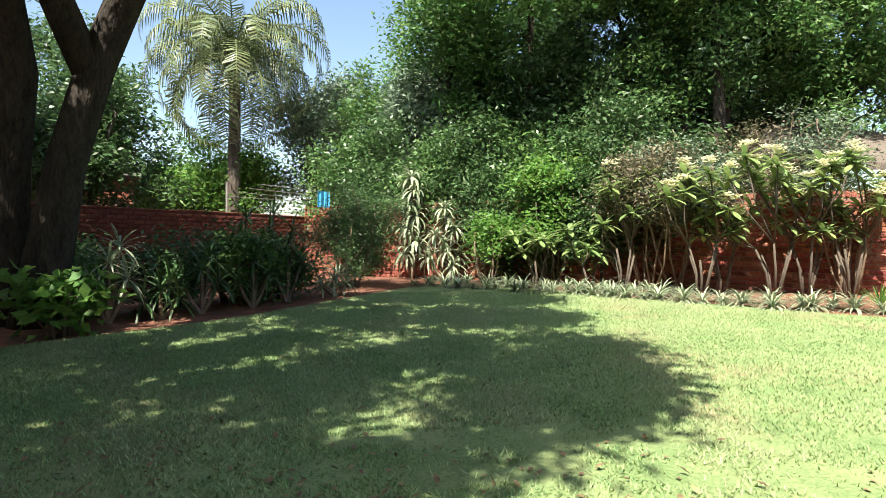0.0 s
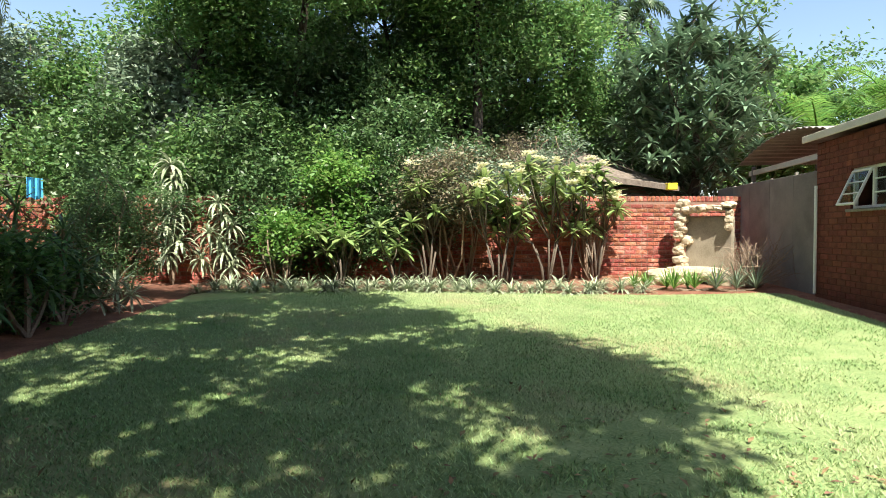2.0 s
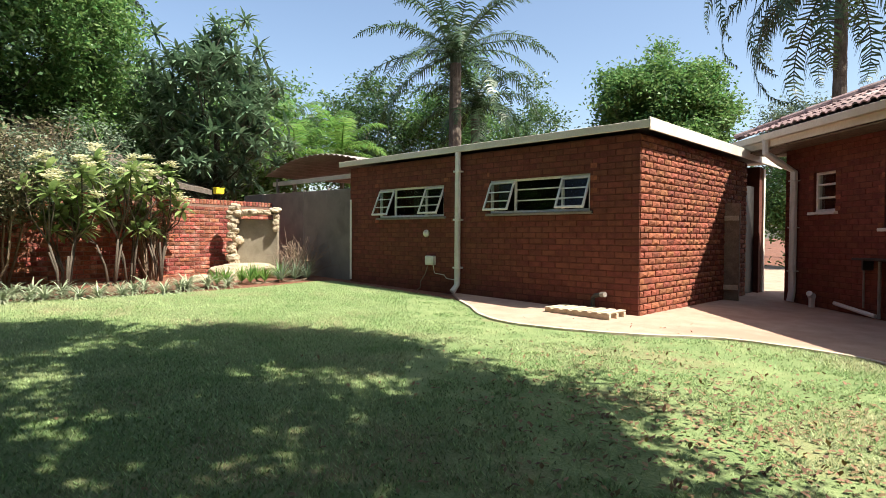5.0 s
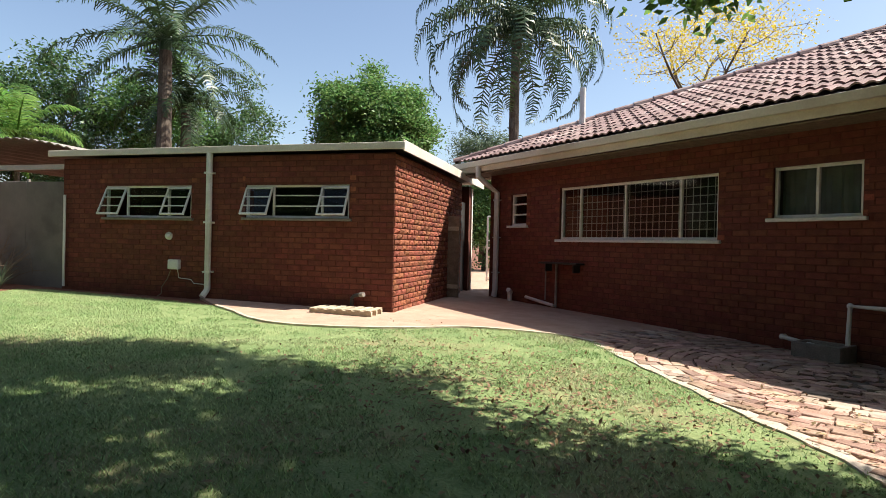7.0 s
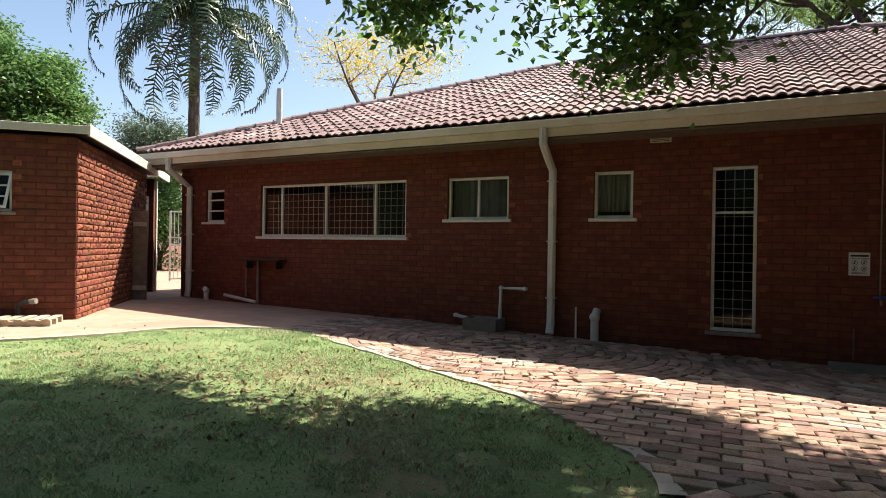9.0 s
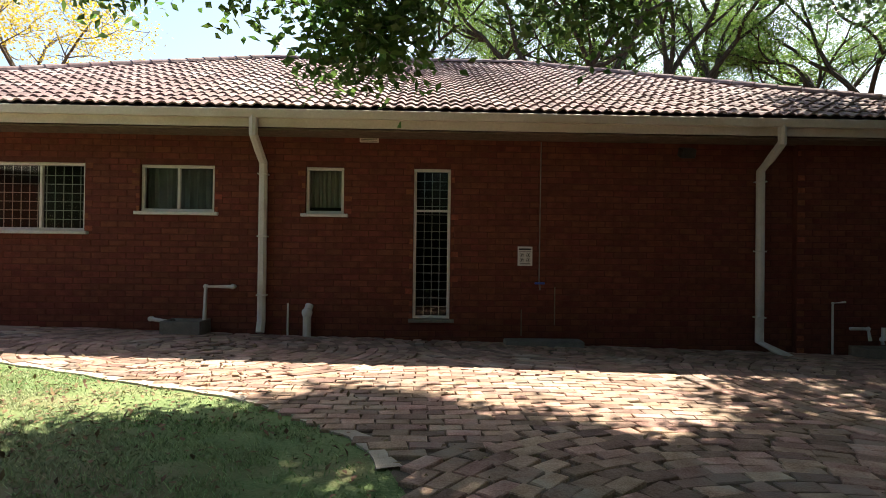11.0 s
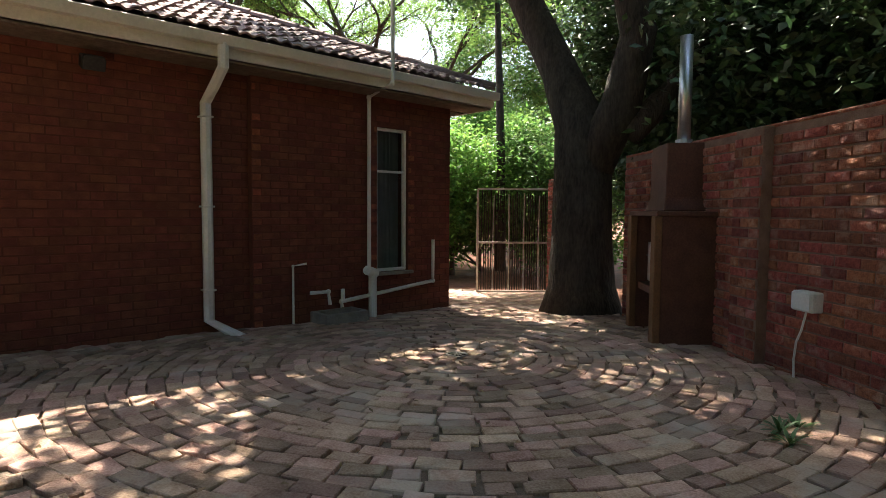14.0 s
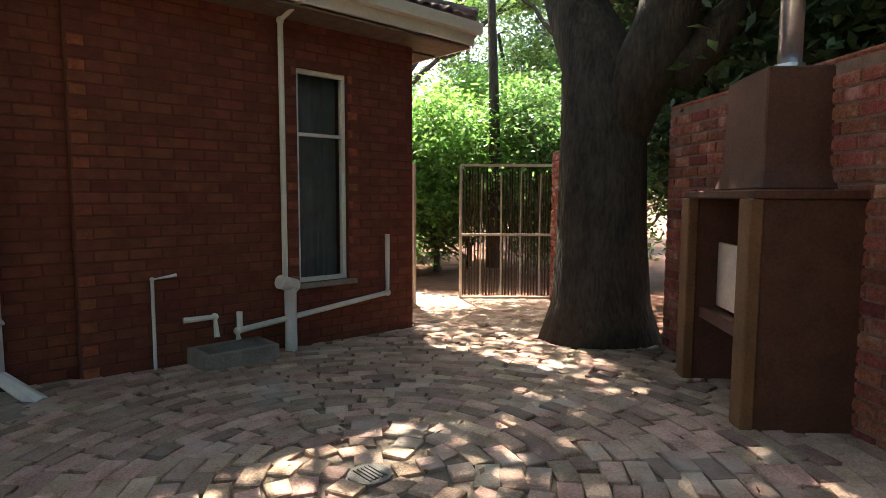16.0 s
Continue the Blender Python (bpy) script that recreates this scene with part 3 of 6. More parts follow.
part("wall", wall_body(Face(of.at(6.2, 0).xy, (0.674, -0.739), (0.739, 0.674)), 0.0, 5.2, -0.1, 2.68, 0.23, []), MORTAR, outb)
part("wall", wall_body(Face((of.at(0, 0) - of.n * 5.2).xy, ALONG, (0.674, -0.739)), 0.0, 6.2, -0.1, 2.68, 0.23, []), MORTAR, outb)
# A dark panel stands for the shade inside this open doorway.
part("doorway", box((0.06, 0.9, 2.1), os_.m(4.7, 1.25, -0.12) @ pose(0, 0, 0, 0, 0, 90)), DARK_PAINT, outb, "dark panel for the shade inside the open doorway")
part("door_post", box((0.10, 0.16, 2.5), os_.m(5.2, 1.4, -0.05)), WHITE, outb)
# Dark wall and floor added behind the steel windows as a shaded room.
part("inner_partition", box((6.0, 0.1, 2.5), of.m(3.1, 1.4, -1.6)), ROOM_SHADE, outb)
part("inner_floor", box((6.0, 5.0, 0.1), of.m(3.1, 0.25, -2.6)), ROOM_SHADE, outb)
bm = bmesh.new()
add_box(bm, (6.5, 5.6, 0.05), of.m(3.13, 2.795, -2.72))
part("flat_roof", bm, GALV, outb, "grey corrugated flat roof")
part("fascia", box((6.62, 0.025, 0.105), of.m(3.13, 2.768, 0.10), 0.004), WHITE, outb, "cream painted fascia board")
part("fascia", box((5.9, 0.025, 0.16), os_.m(2.85, 2.77, 0.16), 0.004), WHITE, outb, "pale sunlit fascia board")


def steel_window(parent, face, s0, s1, z0, z1, sashes, tilt=24):
    """A low steel window: fixed middle with level bars, top-hung sashes at its ends pushed open."""
    win = new("window")
    win.parent = parent
    c, W, H, deep = 0.035, s1 - s0, z1 - z0, 0.05
    bm = bmesh.new()
    for sz, p in (((W, 0.05, c), (W / 2, 0, c / 2)), ((W, 0.05, c), (W / 2, 0, H - c / 2)), ((c, 0.048, H - 2 * c), (c / 2, 0, H / 2)), ((c, 0.048, H - 2 * c), (W - c / 2, 0, H / 2))):
        add_box(bm, sz, face.m(s0, z0, -deep) @ Matrix.Translation(p), 0.003)
    part("window_frame", bm, WINDOW_PAINT, win)
    for a, b in sashes:
        for u in (a, b):
            if 0.02 < u < 0.98:
                part("mullion", box((0.03, 0.045, H - 2 * c), face.m(s0 + u * W, z0 + H / 2, -deep), 0.003), WINDOW_PAINT, win)
    gaps = []
    last = 0.0
    for a, b in sorted(sashes):
        if a - last > 0.05:
            gaps.append((last, a))
        last = b
    if 1 - last > 0.05:
        gaps.append((last, 1.0))
    for a, b in gaps:
        for u in (0.36, 0.68):
            part("glazing_bar", box(((b - a) * W - 0.02, 0.03, 0.018), face.m(s0 + (a + b) / 2 * W, z0 + u * H, -deep), 0.002), WINDOW_PAINT, win)
        p = part("pane", box(((b - a) * W - 0.03, 0.005, H - 2 * c), face.m(s0 + (a + b) / 2 * W, z0 + H / 2, -deep - 0.008)), PANE, win)
        p.visible_shadow = False
    for a, b in sashes:
        w1 = (b - a) * W
        m = face.m(s0 + a * W, z1 - c, -0.02) @ pose(0, 0, 0, tilt, 0, 0)
        h = H - c
        bm = bmesh.new()
        for sz, p in (((w1, 0.03, 0.028), (w1 / 2, 0, -0.014)), ((w1, 0.03, 0.028), (w1 / 2, 0, -h + 0.014)), ((0.028, 0.028, h - 0.056), (0.014, 0, -h / 2)), ((0.028, 0.028, h - 0.056), (w1 - 0.014, 0, -h / 2)), ((w1 - 0.05, 0.02, 0.016), (w1 / 2, 0, -h * 0.36)), ((w1 - 0.05, 0.02, 0.016), (w1 / 2, 0, -h * 0.68))):
            add_box(bm, sz, m @ Matrix.Translation(p), 0.002)
        sash = part("sash", bm, WINDOW_PAINT, win, "white steel sash pushed open")
        p = part("pane", box((w1 - 0.05, 0.005, h - 0.05), m @ Matrix.Translation((w1 / 2, 0, -h / 2))), PANE, sash)
        p.visible_shadow = False
    part("window_sill", box((W + 0.1, 0.10, 0.04), face.m(s0 + W / 2, z0 - 0.022, 0.0), 0.005), GREYBLOCK, win)


for k, (a, b, z0, z1) in enumerate(OW):
    toothing(of, a - 0.004, z0 - 0.1, z1 + 0.15, outb.children[0], 80 + k, -1)
    toothing(of, b + 0.004, z0 - 0.1, z1 + 0.15, outb.children[0], 90 + k, 1)
steel_window(outb, of, *OW[0], [(0.0, 0.26), (0.73, 1.0)])
steel_window(outb, of, *OW[1], [(0.0, 0.27), (0.75, 1.0)])
p = part("downpipe", tube([of.at(3.16, 2.72, 0.07), of.at(3.16, 0.52, 0.07), of.at(3.18, 0.40, 0.17)], 0.05, 8), PVC, outb, "white round downpipe")
for z in (0.8, 1.6, 2.4):
    part("pipe_clip", box((0.14, 0.12, 0.03), of.m(3.16, z, 0.06), 0.004), PVC, p)
part("waste_pipe", tube([of.at(6.12, 0.45, 0.05), of.at(6.12, 2.05, 0.05)], 0.022, 7), PVC, outb)

# ---- garden walls ----
BD = Vector((0.588, 0.809)).normalized()
bf = Face((-12.4, 1.55), BD, (BD.y, -BD.x))      # boundary wall by the braai, u from the box
bw = empty("boundary_wall", "weathered red brick boundary wall with piers", "wall", kind="structure")
for u0, u1, top, single in ((-5.9, -3.75, 1.85, None), (-2.55, 4.2, 1.98, (0.1, 3.4, 0.0, 1.95)), (4.2, 11.0, 1.92, None), (11.0, 14.2, 1.78, None), (14.2, 18.6, 1.80, None)):
    w = part("wall", wall_body(bf, u0 + (0.004 if u0 > 0 else 0), u1, -0.3, top, 0.23, []), MORTAR_GREY if u0 < 3 else MORTAR, bw)
    # From u = 11 on, darker brick puts the tree's shade into the wall colour.
    lay_bricks(bf, u0 + 0.004, u1, -0.3, top, [], GARDEN_BRICK if u0 < 11 else BRICK, w, single, proud=0.010, rough=0.007, seed=int(u0 * 3) + 40)
    part("coping", box((u1 - u0 - 0.01, 0.245, 0.03), bf.m((u0 + u1) / 2, top + 0.012, -0.112), 0.01), GARDEN_BRICK, bw)
for u in (0.10, 3.95, 11.0):
    pier = part("pier", box((0.36, 0.11, 2.25), bf.m(u, 0.86, 0.055), 0.008), MORTAR_GREY, bw)
    pf = Face(bf.at(u - 0.18, 0, 0.11).xy, BD, (BD.y, -BD.x))
    lay_bricks(pf, 0, 0.36, -0.3, 1.97, [], GARDEN_BRICK, pier, None, proud=0.008, rough=0.004, seed=70)

KD = Vector((0.775, -0.632)).normalized()
kf = Face((-1.75, 16.2), KD, (-0.632, -0.775))    # back wall
kw = empty("back_wall", "sunlit red brick garden wall at the back", "wall", kind="structure")
KL = 15.2
w = part("wall", wall_body(kf, 0, KL, -0.2, 2.10, 0.23, []), MORTAR_GREY, kw)
lay_bricks(kf, 0, KL, -0.1, 2.0, [], GARDEN_BRICK, w, (10.0, 14.2, 0.5, 1.8), proud=0.010, rough=0.006, seed=21)
# loose top course of upright bricks
rng = random.Random(5)
V, F = [], []
for k in range(int(KL / 0.085)):
    s = k * 0.085
    vs, fs = brick_mesh(0.073, 0.105, 0.012, 0.006, rng)
    o = len(V)
    V += [kf.at(s + q.x, 2.0 + q.z, q.y) for q in vs]
    F += [tuple(o + i for i in f) for f in fs]
tagged(part("soldier_course", mesh_of("soldier_course", V, F, GARDEN_BRICK), GARDEN_BRICK, kw), kind="stuff")

gw = empty("grey_fence", "tall grey fibre-cement sheet fence in shade", "fence", kind="structure")
for k in range(5):
    s0, s1 = 6.25 + k * 0.92, 6.25 + k * 0.92 + 0.915
    part("sheet", box((s1 - s0, 0.02, 2.0), of.m((s0 + s1) / 2, 1.30 + 0.01 * k, -0.10 - 0.002 * (k % 2)), 0.003), GREY_BOARD, gw)
    part("post", box((0.05, 0.05, 2.1), of.m(s0, 1.30, -0.14), 0.004), GALV, gw)

# ---- braai ----
BRF = Face((-12.33, 0.78), (-0.74, -0.67), (0.67, -0.74))      # front face of the braai, s from its near corner


def braai():
    b = empty("built_in_braai", "brown brick built-in braai with a steel flue", "braai")
    z0 = -0.06
    for s in (0.06, 1.04):
        part("side_wall", box((0.12, 0.60, 1.30), BRF.m(s, z0 + 0.65, -0.30), 0.01), BRAAI, b)
        part("front_pier", box((0.15, 0.07, 1.30), BRF.m(s, z0 + 0.65, 0.03), 0.008), BRAAI_EDGE, b, "ochre front edge")
    part("back_panel", box((0.86, 0.08, 1.28), BRF.m(0.55, z0 + 0.64, -0.55), 0.006), BRAAI, b)
    part("hearth", box((0.84, 0.50, 0.08), BRF.m(0.55, z0 + 0.52, -0.28), 0.006), BRAAI, b)
    part("fire_shield", box((0.55, 0.02, 0.42), BRF.m(0.55, z0 + 0.80, -0.10), 0.003), STEEL, b, "dull grey metal sheet")
    part("grid", box((0.80, 0.40, 0.015), BRF.m(0.55, z0 + 0.86, -0.30), 0.003), DARK_PAINT, b)
    part("slab", box((1.14, 0.66, 0.05), BRF.m(0.55, z0 + 1.322, -0.28), 0.008), BRAAI, b)
    bm = bmesh.new()
    lo = [BRF.at(s, z0 + 1.35, d) for s, d in ((0.20, -0.07), (0.90, -0.07), (0.90, -0.58), (0.20, -0.58))]
    mid = [BRF.at(s, z0 + 1.48, d) for s, d in ((0.25, -0.10), (0.85, -0.10), (0.85, -0.58), (0.25, -0.58))]
    hi = [BRF.at(s, z0 + 2.03, d) for s, d in ((0.27, -0.11), (0.83, -0.11), (0.83, -0.58), (0.27, -0.58))]
    rings = [[bm.verts.new(p) for p in q] for q in (lo, mid, hi)]
    for a, c in zip(rings, rings[1:]):
        for k in range(4):
            bm.faces.new((a[k], a[(k + 1) % 4], c[(k + 1) % 4], c[k]))
    bm.faces.new(rings[-1])
    bm.faces.new(rings[0][::-1])
    bmesh.ops.recalc_face_normals(bm, faces=bm.faces)
    bmesh.ops.bevel(bm, geom=bm.edges[:], offset=0.01, segments=1, affect='EDGES')
    part("chimney", bm, BRAAI, b)
    fl = part("flue", tube([BRF.at(0.55, z0 + 2.02, -0.35), BRF.at(0.55, z0 + 3.15, -0.35)], 0.065, 16), STEEL, b, "shiny steel flue pipe", True)
    part("flue_collar", tube([BRF.at(0.55, z0 + 2.03, -0.35), BRF.at(0.55, z0 + 2.09, -0.35)], 0.085, 16), STEEL, fl)
    return b


braai()

# ---- gate at the far end of the house ----
gf = Face((-15.15, -4.35), (-0.74, 0.67), (0.67, 0.74))


STICK = surface("dark_stick", (0.03, 0.02, 0.014), (0.08, 0.055, 0.04), 10, 60, 0.9, 0.4, 0.3)


def stick_gate(face, width, height, name, label):
    g = empty(name, label, "gate")
    z0 = G(face.o.x, face.o.y) + 0.03
    for s in (0.0, width):
        part("gate_frame", box((0.04, 0.04, height), face.m(s, z0 + height / 2), 0.004), GATE_PAINT, g)
    for z in (0.0, height * 0.48, height):
        part("rail", box((width, 0.035, 0.035), face.m(width / 2, z0 + z), 0.004), GATE_PAINT, g)
    r = random.Random(3)
    n = int(width / 0.042)
    for k in range(1, n):
        s = width * k / n + r.uniform(-0.008, 0.008)
        top = height * r.uniform(0.93, 1.0)
        part("stick", tube([face.at(s + r.uniform(-0.01, 0.01), z0 + 0.03, -0.03), face.at(s + r.uniform(-0.012, 0.012), z0 + height / 2, -0.03), face.at(s + r.uniform(-0.012, 0.012), z0 + top, -0.03)], r.uniform(0.007, 0.014), 5), STICK if k % 7 else GATE_PAINT, g)
    return g


stick_gate(gf, 1.45, 1.98, "stick_gate", "steel-framed gate filled with dark upright sticks")
stick_gate(Face((-14.25, -4.35), (-0.10, -1.0), (1.0, -0.1)), 1.2, 1.95, "stick_gate", "open steel-framed gate leaf with upright sticks")

# white bar gate in the passage beside the outbuilding
wg = empty("bar_gate", "white steel bar gate in the passage", "gate")
wf = Face((8.55, -5.6), (-0.52, -0.85), (-0.85, 0.52))
zg = G(8.5, -5.6) + 0.05
for s in (0.0, 1.3):
    part("gate_frame", box((0.05, 0.05, 1.85), wf.m(s, zg + 0.92), 0.004), WINDOW_PAINT, wg)
for z in (0.05, 0.95, 1.15, 1.84):
    part("rail", box((1.3, 0.03, 0.04), wf.m(0.65, zg + z), 0.003), WINDOW_PAINT, wg)
for k in range(1, 13):
    part("bar", tube([wf.at(1.3 * k / 13, zg + 0.05), wf.at(1.3 * k / 13, zg + 1.84)], 0.010, 6), WINDOW_PAINT, wg)

# ---- plants ----
LEAF_SHADE = surface("shade_tree_leaf", (0.036, 0.081, 0.023), (0.085, 0.163, 0.048), 3, 30, 0.45, 0, 0.35, leaf=0.42, hue=0.02, gloss=0.5)
LEAF_SCREEN = surface("screen_leaf", (0.030, 0.066, 0.026), (0.082, 0.145, 0.058), 2, 30, 0.42, 0, 0.35, leaf=0.18, hue=0.02, gloss=0.5)
LEAF_DARK = surface("dark_leaf", (0.046, 0.098, 0.034), (0.112, 0.198, 0.070), 2, 30, 0.42, 0, 0.35, leaf=0.36, hue=0.02, gloss=0.5)
LEAF_MID = surface("mid_green_leaf", (0.080, 0.172, 0.048), (0.172, 0.300, 0.092), 2, 30, 0.5, 0, 0.38, leaf=0.48, hue=0.025)
LEAF_BRIGHT = surface("bright_green_leaf", (0.100, 0.220, 0.043), (0.200, 0.360, 0.087), 2, 30, 0.5, 0, 0.3, leaf=0.55, hue=0.02)
# Paler copy of the shade tree's leaf, with sunlight put into its colour.
LEAF_HANG_SUNLIT = surface("sunlit_hanging_leaf", (0.062, 0.135, 0.028), (0.14, 0.26, 0.062), 3, 30, 0.4, 0, 0.35, leaf=0.5, hue=0.02, gloss=0.5)
LEAF_OLIVE = surface("olive_leaf", (0.101, 0.155, 0.099), (0.203, 0.270, 0.175), 2, 30, 0.55, 0, 0.3, leaf=0.25, hue=0.02)
LEAF_GREY = surface("grey_green_leaf", (0.078, 0.143, 0.085), (0.195, 0.286, 0.169), 2, 30, 0.5, 0, 0.3, leaf=0.2, hue=0.015)
LEAF_LIME = surface("feathery_lime_leaf", (0.085, 0.17, 0.035), (0.19, 0.31, 0.075), 2, 30, 0.55, 0, 0.35, leaf=0.5, hue=0.02)
LEAF_RUSSET = surface("russet_leaf", (0.105, 0.10, 0.055), (0.23, 0.20, 0.125), 3, 30, 0.55, 0, 0.35, leaf=0.25, hue=0.04)
LEAF_PALM = surface("palm_leaf", (0.030, 0.060, 0.025), (0.076, 0.128, 0.055), 2, 30, 0.4, 0, 0.3, leaf=0.2, hue=0.015)
LEAF_QUEEN = surface("sunlit_palm_leaf", (0.085, 0.12, 0.05), (0.20, 0.23, 0.10), 2, 30, 0.4, 0, 0.3, leaf=0.25, hue=0.02)
LEAF_STRAP = surface("dark_strap_leaf", (0.038, 0.083, 0.030), (0.090, 0.165, 0.053), 3, 30, 0.4, 0, 0.3, leaf=0.2, hue=0.02)
LEAF_VARI = surface("variegated_strap_leaf", (0.14, 0.20, 0.10), (0.47, 0.51, 0.36), 30, 60, 0.45, 0, 0.3, leaf=0.25, hue=0.015)
LEAF_FRANG = surface("frangipani_leaf", (0.15, 0.24, 0.075), (0.30, 0.39, 0.15), 3, 30, 0.4, 0, 0.25, leaf=0.3, hue=0.015)
PETAL = surface("cream_petal", (0.78, 0.74, 0.45), (0.85, 0.83, 0.70), 20, 60, 0.6, 0, 0.08, leaf=0.3)
PETAL_YELLOW = surface("yellow_petal", (0.70, 0.55, 0.03), (0.82, 0.70, 0.10), 20, 60, 0.6, 0, 0.1, leaf=0.3)
BARK = surface("grey_brown_bark", (0.055, 0.042, 0.032), (0.135, 0.108, 0.085), 7, 35, 0.95, 2.5, 0, stain=(0.18, 0.155, 0.125), streak=0.3)
BARK_DARK = surface("dark_bark", (0.024, 0.019, 0.015), (0.075, 0.06, 0.047), 9, 38, 0.95, 3.0, 0, streak=0.28)
BARK_PALE = surface("pale_smooth_bark", (0.065, 0.052, 0.038), (0.135, 0.108, 0.082), 8, 50, 0.85, 0.5, 0)
TWIG = surface("dry_twig", (0.16, 0.11, 0.075), (0.28, 0.21, 0.15), 8, 50, 0.9, 0.4, 0.2)
DRY_LEAF = surface("dry_leaf", (0.14, 0.085, 0.045), (0.30, 0.20, 0.11), 10, 50, 0.9, 0, 0.35, hue=0.03)


def np_mesh(name, verts, quads, material):
    """Mesh from arrays of vertices (n, 3) and quads (m, 4)."""
    me = bpy.data.meshes.new(name)
    verts, quads = np.asarray(verts, dtype=np.float32), np.asarray(quads, dtype=np.int32)
    me.vertices.add(len(verts))
    me.vertices.foreach_set("co", verts.ravel())
    me.loops.add(quads.size)
    me.loops.foreach_set("vertex_index", quads.ravel())
    me.polygons.add(len(quads))
    me.polygons.foreach_set("loop_start", np.arange(0, quads.size, 4, dtype=np.int32))
    me.materials.append(material)
    me.update(calc_edges=True)
    me.validate()
    return me


def unit(a):
    return a / np.maximum(np.linalg.norm(a, axis=1, keepdims=True), 1e-6)


def leaf_mesh(name, P, length, width, material, rs, hang=0.2, flat=0.6):
    """A pointed, slightly folded leaf at each place; hang: how far the tips droop, flat: how level the blades lie."""
    n = len(P)
    d = rs.normal(size=(n, 3))
    d[:, 2] = d[:, 2] * 0.5 - hang
    d = unit(d)
    up = rs.normal(size=(n, 3)) * (1 - flat)
    up[:, 2] += flat
    s = unit(np.cross(d, up))
    nn = np.cross(s, d)
    L = length * rs.uniform(0.65, 1.25, (n, 1))
    W = width * rs.uniform(0.7, 1.2, (n, 1))
    V = np.stack([P, P + d * L * 0.45 + s * W / 2 + nn * W * 0.14, P + d * L - nn * L * 0.08, P + d * L * 0.45 - s * W / 2 + nn * W * 0.14], axis=1).reshape(-1, 3)
    return np_mesh(name, V, np.arange(4 * n).reshape(n, 4), material)


def clumps_in(centre, radii, n, rs, hollow=0.35, low=-1.0):
    """Clump centres through an ellipsoid, thicker towards its skin, with an uneven outline."""
    out = []
    while len(out) < n:
        p = rs.uniform(-1, 1, 3)
        r = np.linalg.norm(p)
        if hollow < r < 1 and p[2] > low:
            wob = 0.86 + 0.62 * noise.noise(Vector(p * 2.1 + np.array(centre) * 0.37))
            out.append(np.array(centre) + p * np.array(radii) * wob)
    return np.array(out)


def scatter(centres, each, spread, rs, squash=0.7):
    P = np.repeat(centres, each, axis=0)
    o = rs.normal(size=P.shape) * spread
    o[:, 2] *= squash
    return P + o


def bent(a, b, rs, n=5, sag=0.12):
    a, b = Vector(a), Vector(b)
    L = (b - a).length
    off = Vector(rs.normal(size=3) * L * sag)
    return [a.lerp(b, k / n) + off * math.sin(math.pi * k / n) for k in range(n + 1)]


def limbs(bm, stems, centres, rs, twig=0.012, sides=5, share=1.0):
    """Branches from the nearest upper part of a stem out to the clumps."""
    nodes = [(Vector(p), r) for pts, rad in stems for p, r in list(zip(pts, rad))[len(pts) // 3:]]
    for c in centres:
        if rs.uniform() > share:
            continue
        c = Vector(c)
        best = min(nodes, key=lambda q: (q[0] - c).length + 0.9 * max(0.0, q[0].z - c.z + 0.4))
        pts = bent(best[0], c, rs, 4, 0.10)
        r0 = min(best[1] * 0.55, 0.018 + 0.022 * (c - best[0]).length)
        add_tube(bm, pts, [r0 + (twig - r0) * k / 4 for k in range(5)], sides, False)
        nodes.append((pts[2], r0 * 0.7))


def make_tree(name, label, stems, centres, leaf_mat, bark, each, spread, length, width, seed, hang=0.2, flat=0.5, share=1.0, category="tree", group="", sides=9):
    """A tree: stems are (points, radii), centres the leaf clumps."""
    rs = np.random.RandomState(seed)
    t = empty(name, label, category, group)
    bm = bmesh.new()
    for pts, rad in stems:
        add_tube(bm, pts, rad, sides)
    part("trunk", bm, bark, t, smooth=True)
    bm = bmesh.new()
    limbs(bm, stems, centres, rs, share=share)
    part("branchwork", bm, bark, t)
    part("crown", leaf_mesh("crown", scatter(centres, each, spread, rs), length, width, leaf_mat, rs, hang, flat), leaf_mat, t)
    return t


def simple_tree(name, label, x, y, height, crown_low, radius, leaf_mat, bark, seed, clumps=70, each=110, spread=0.34, length=0.14, width=0.06, trunk=0.16, hang=0.2, squash=1.0, lean=(0, 0), group="", hollow=0.35, thick=1.8):
    """A rounded tree: one forked trunk and an uneven crown."""
    rs = np.random.RandomState(seed)
    z0 = G(x, y) - 0.05
    mid = (crown_low + height) / 2
    c = (x + lean[0], y + lean[1], z0 + mid)
    centres = clumps_in(c, (radius, radius, (height - crown_low) / 2 * squash), clumps, rs, hollow)
    top = Vector((c[0], c[1], z0 + crown_low + (height - crown_low) * 0.75))
    fork = Vector((x + lean[0] * 0.35, y + lean[1] * 0.35, z0 + max(crown_low * 0.75, 0.5)))
    stems = [([(x, y, z0), Vector((x, y, z0)).lerp(fork, 0.5), fork], [trunk * 1.35, trunk, trunk * 0.9])]
    for k in range(4):
        a = k * 1.57 + rs.uniform(-0.5, 0.5)
        end = top + Vector((math.cos(a), math.sin(a), 0)) * radius * rs.uniform(0.35, 0.7) - Vector((0, 0, rs.uniform(0, 0.3) * (height - crown_low)))
        stems.append((bent(fork, end, rs, 5, 0.06), [trunk * 0.62 * (1 - 0.14 * j) for j in range(6)]))
    return make_tree(name, label, stems, centres, leaf_mat, bark, int(each * thick * 1.45), spread, length * 1.12, width * 1.2, seed, hang, group=group)


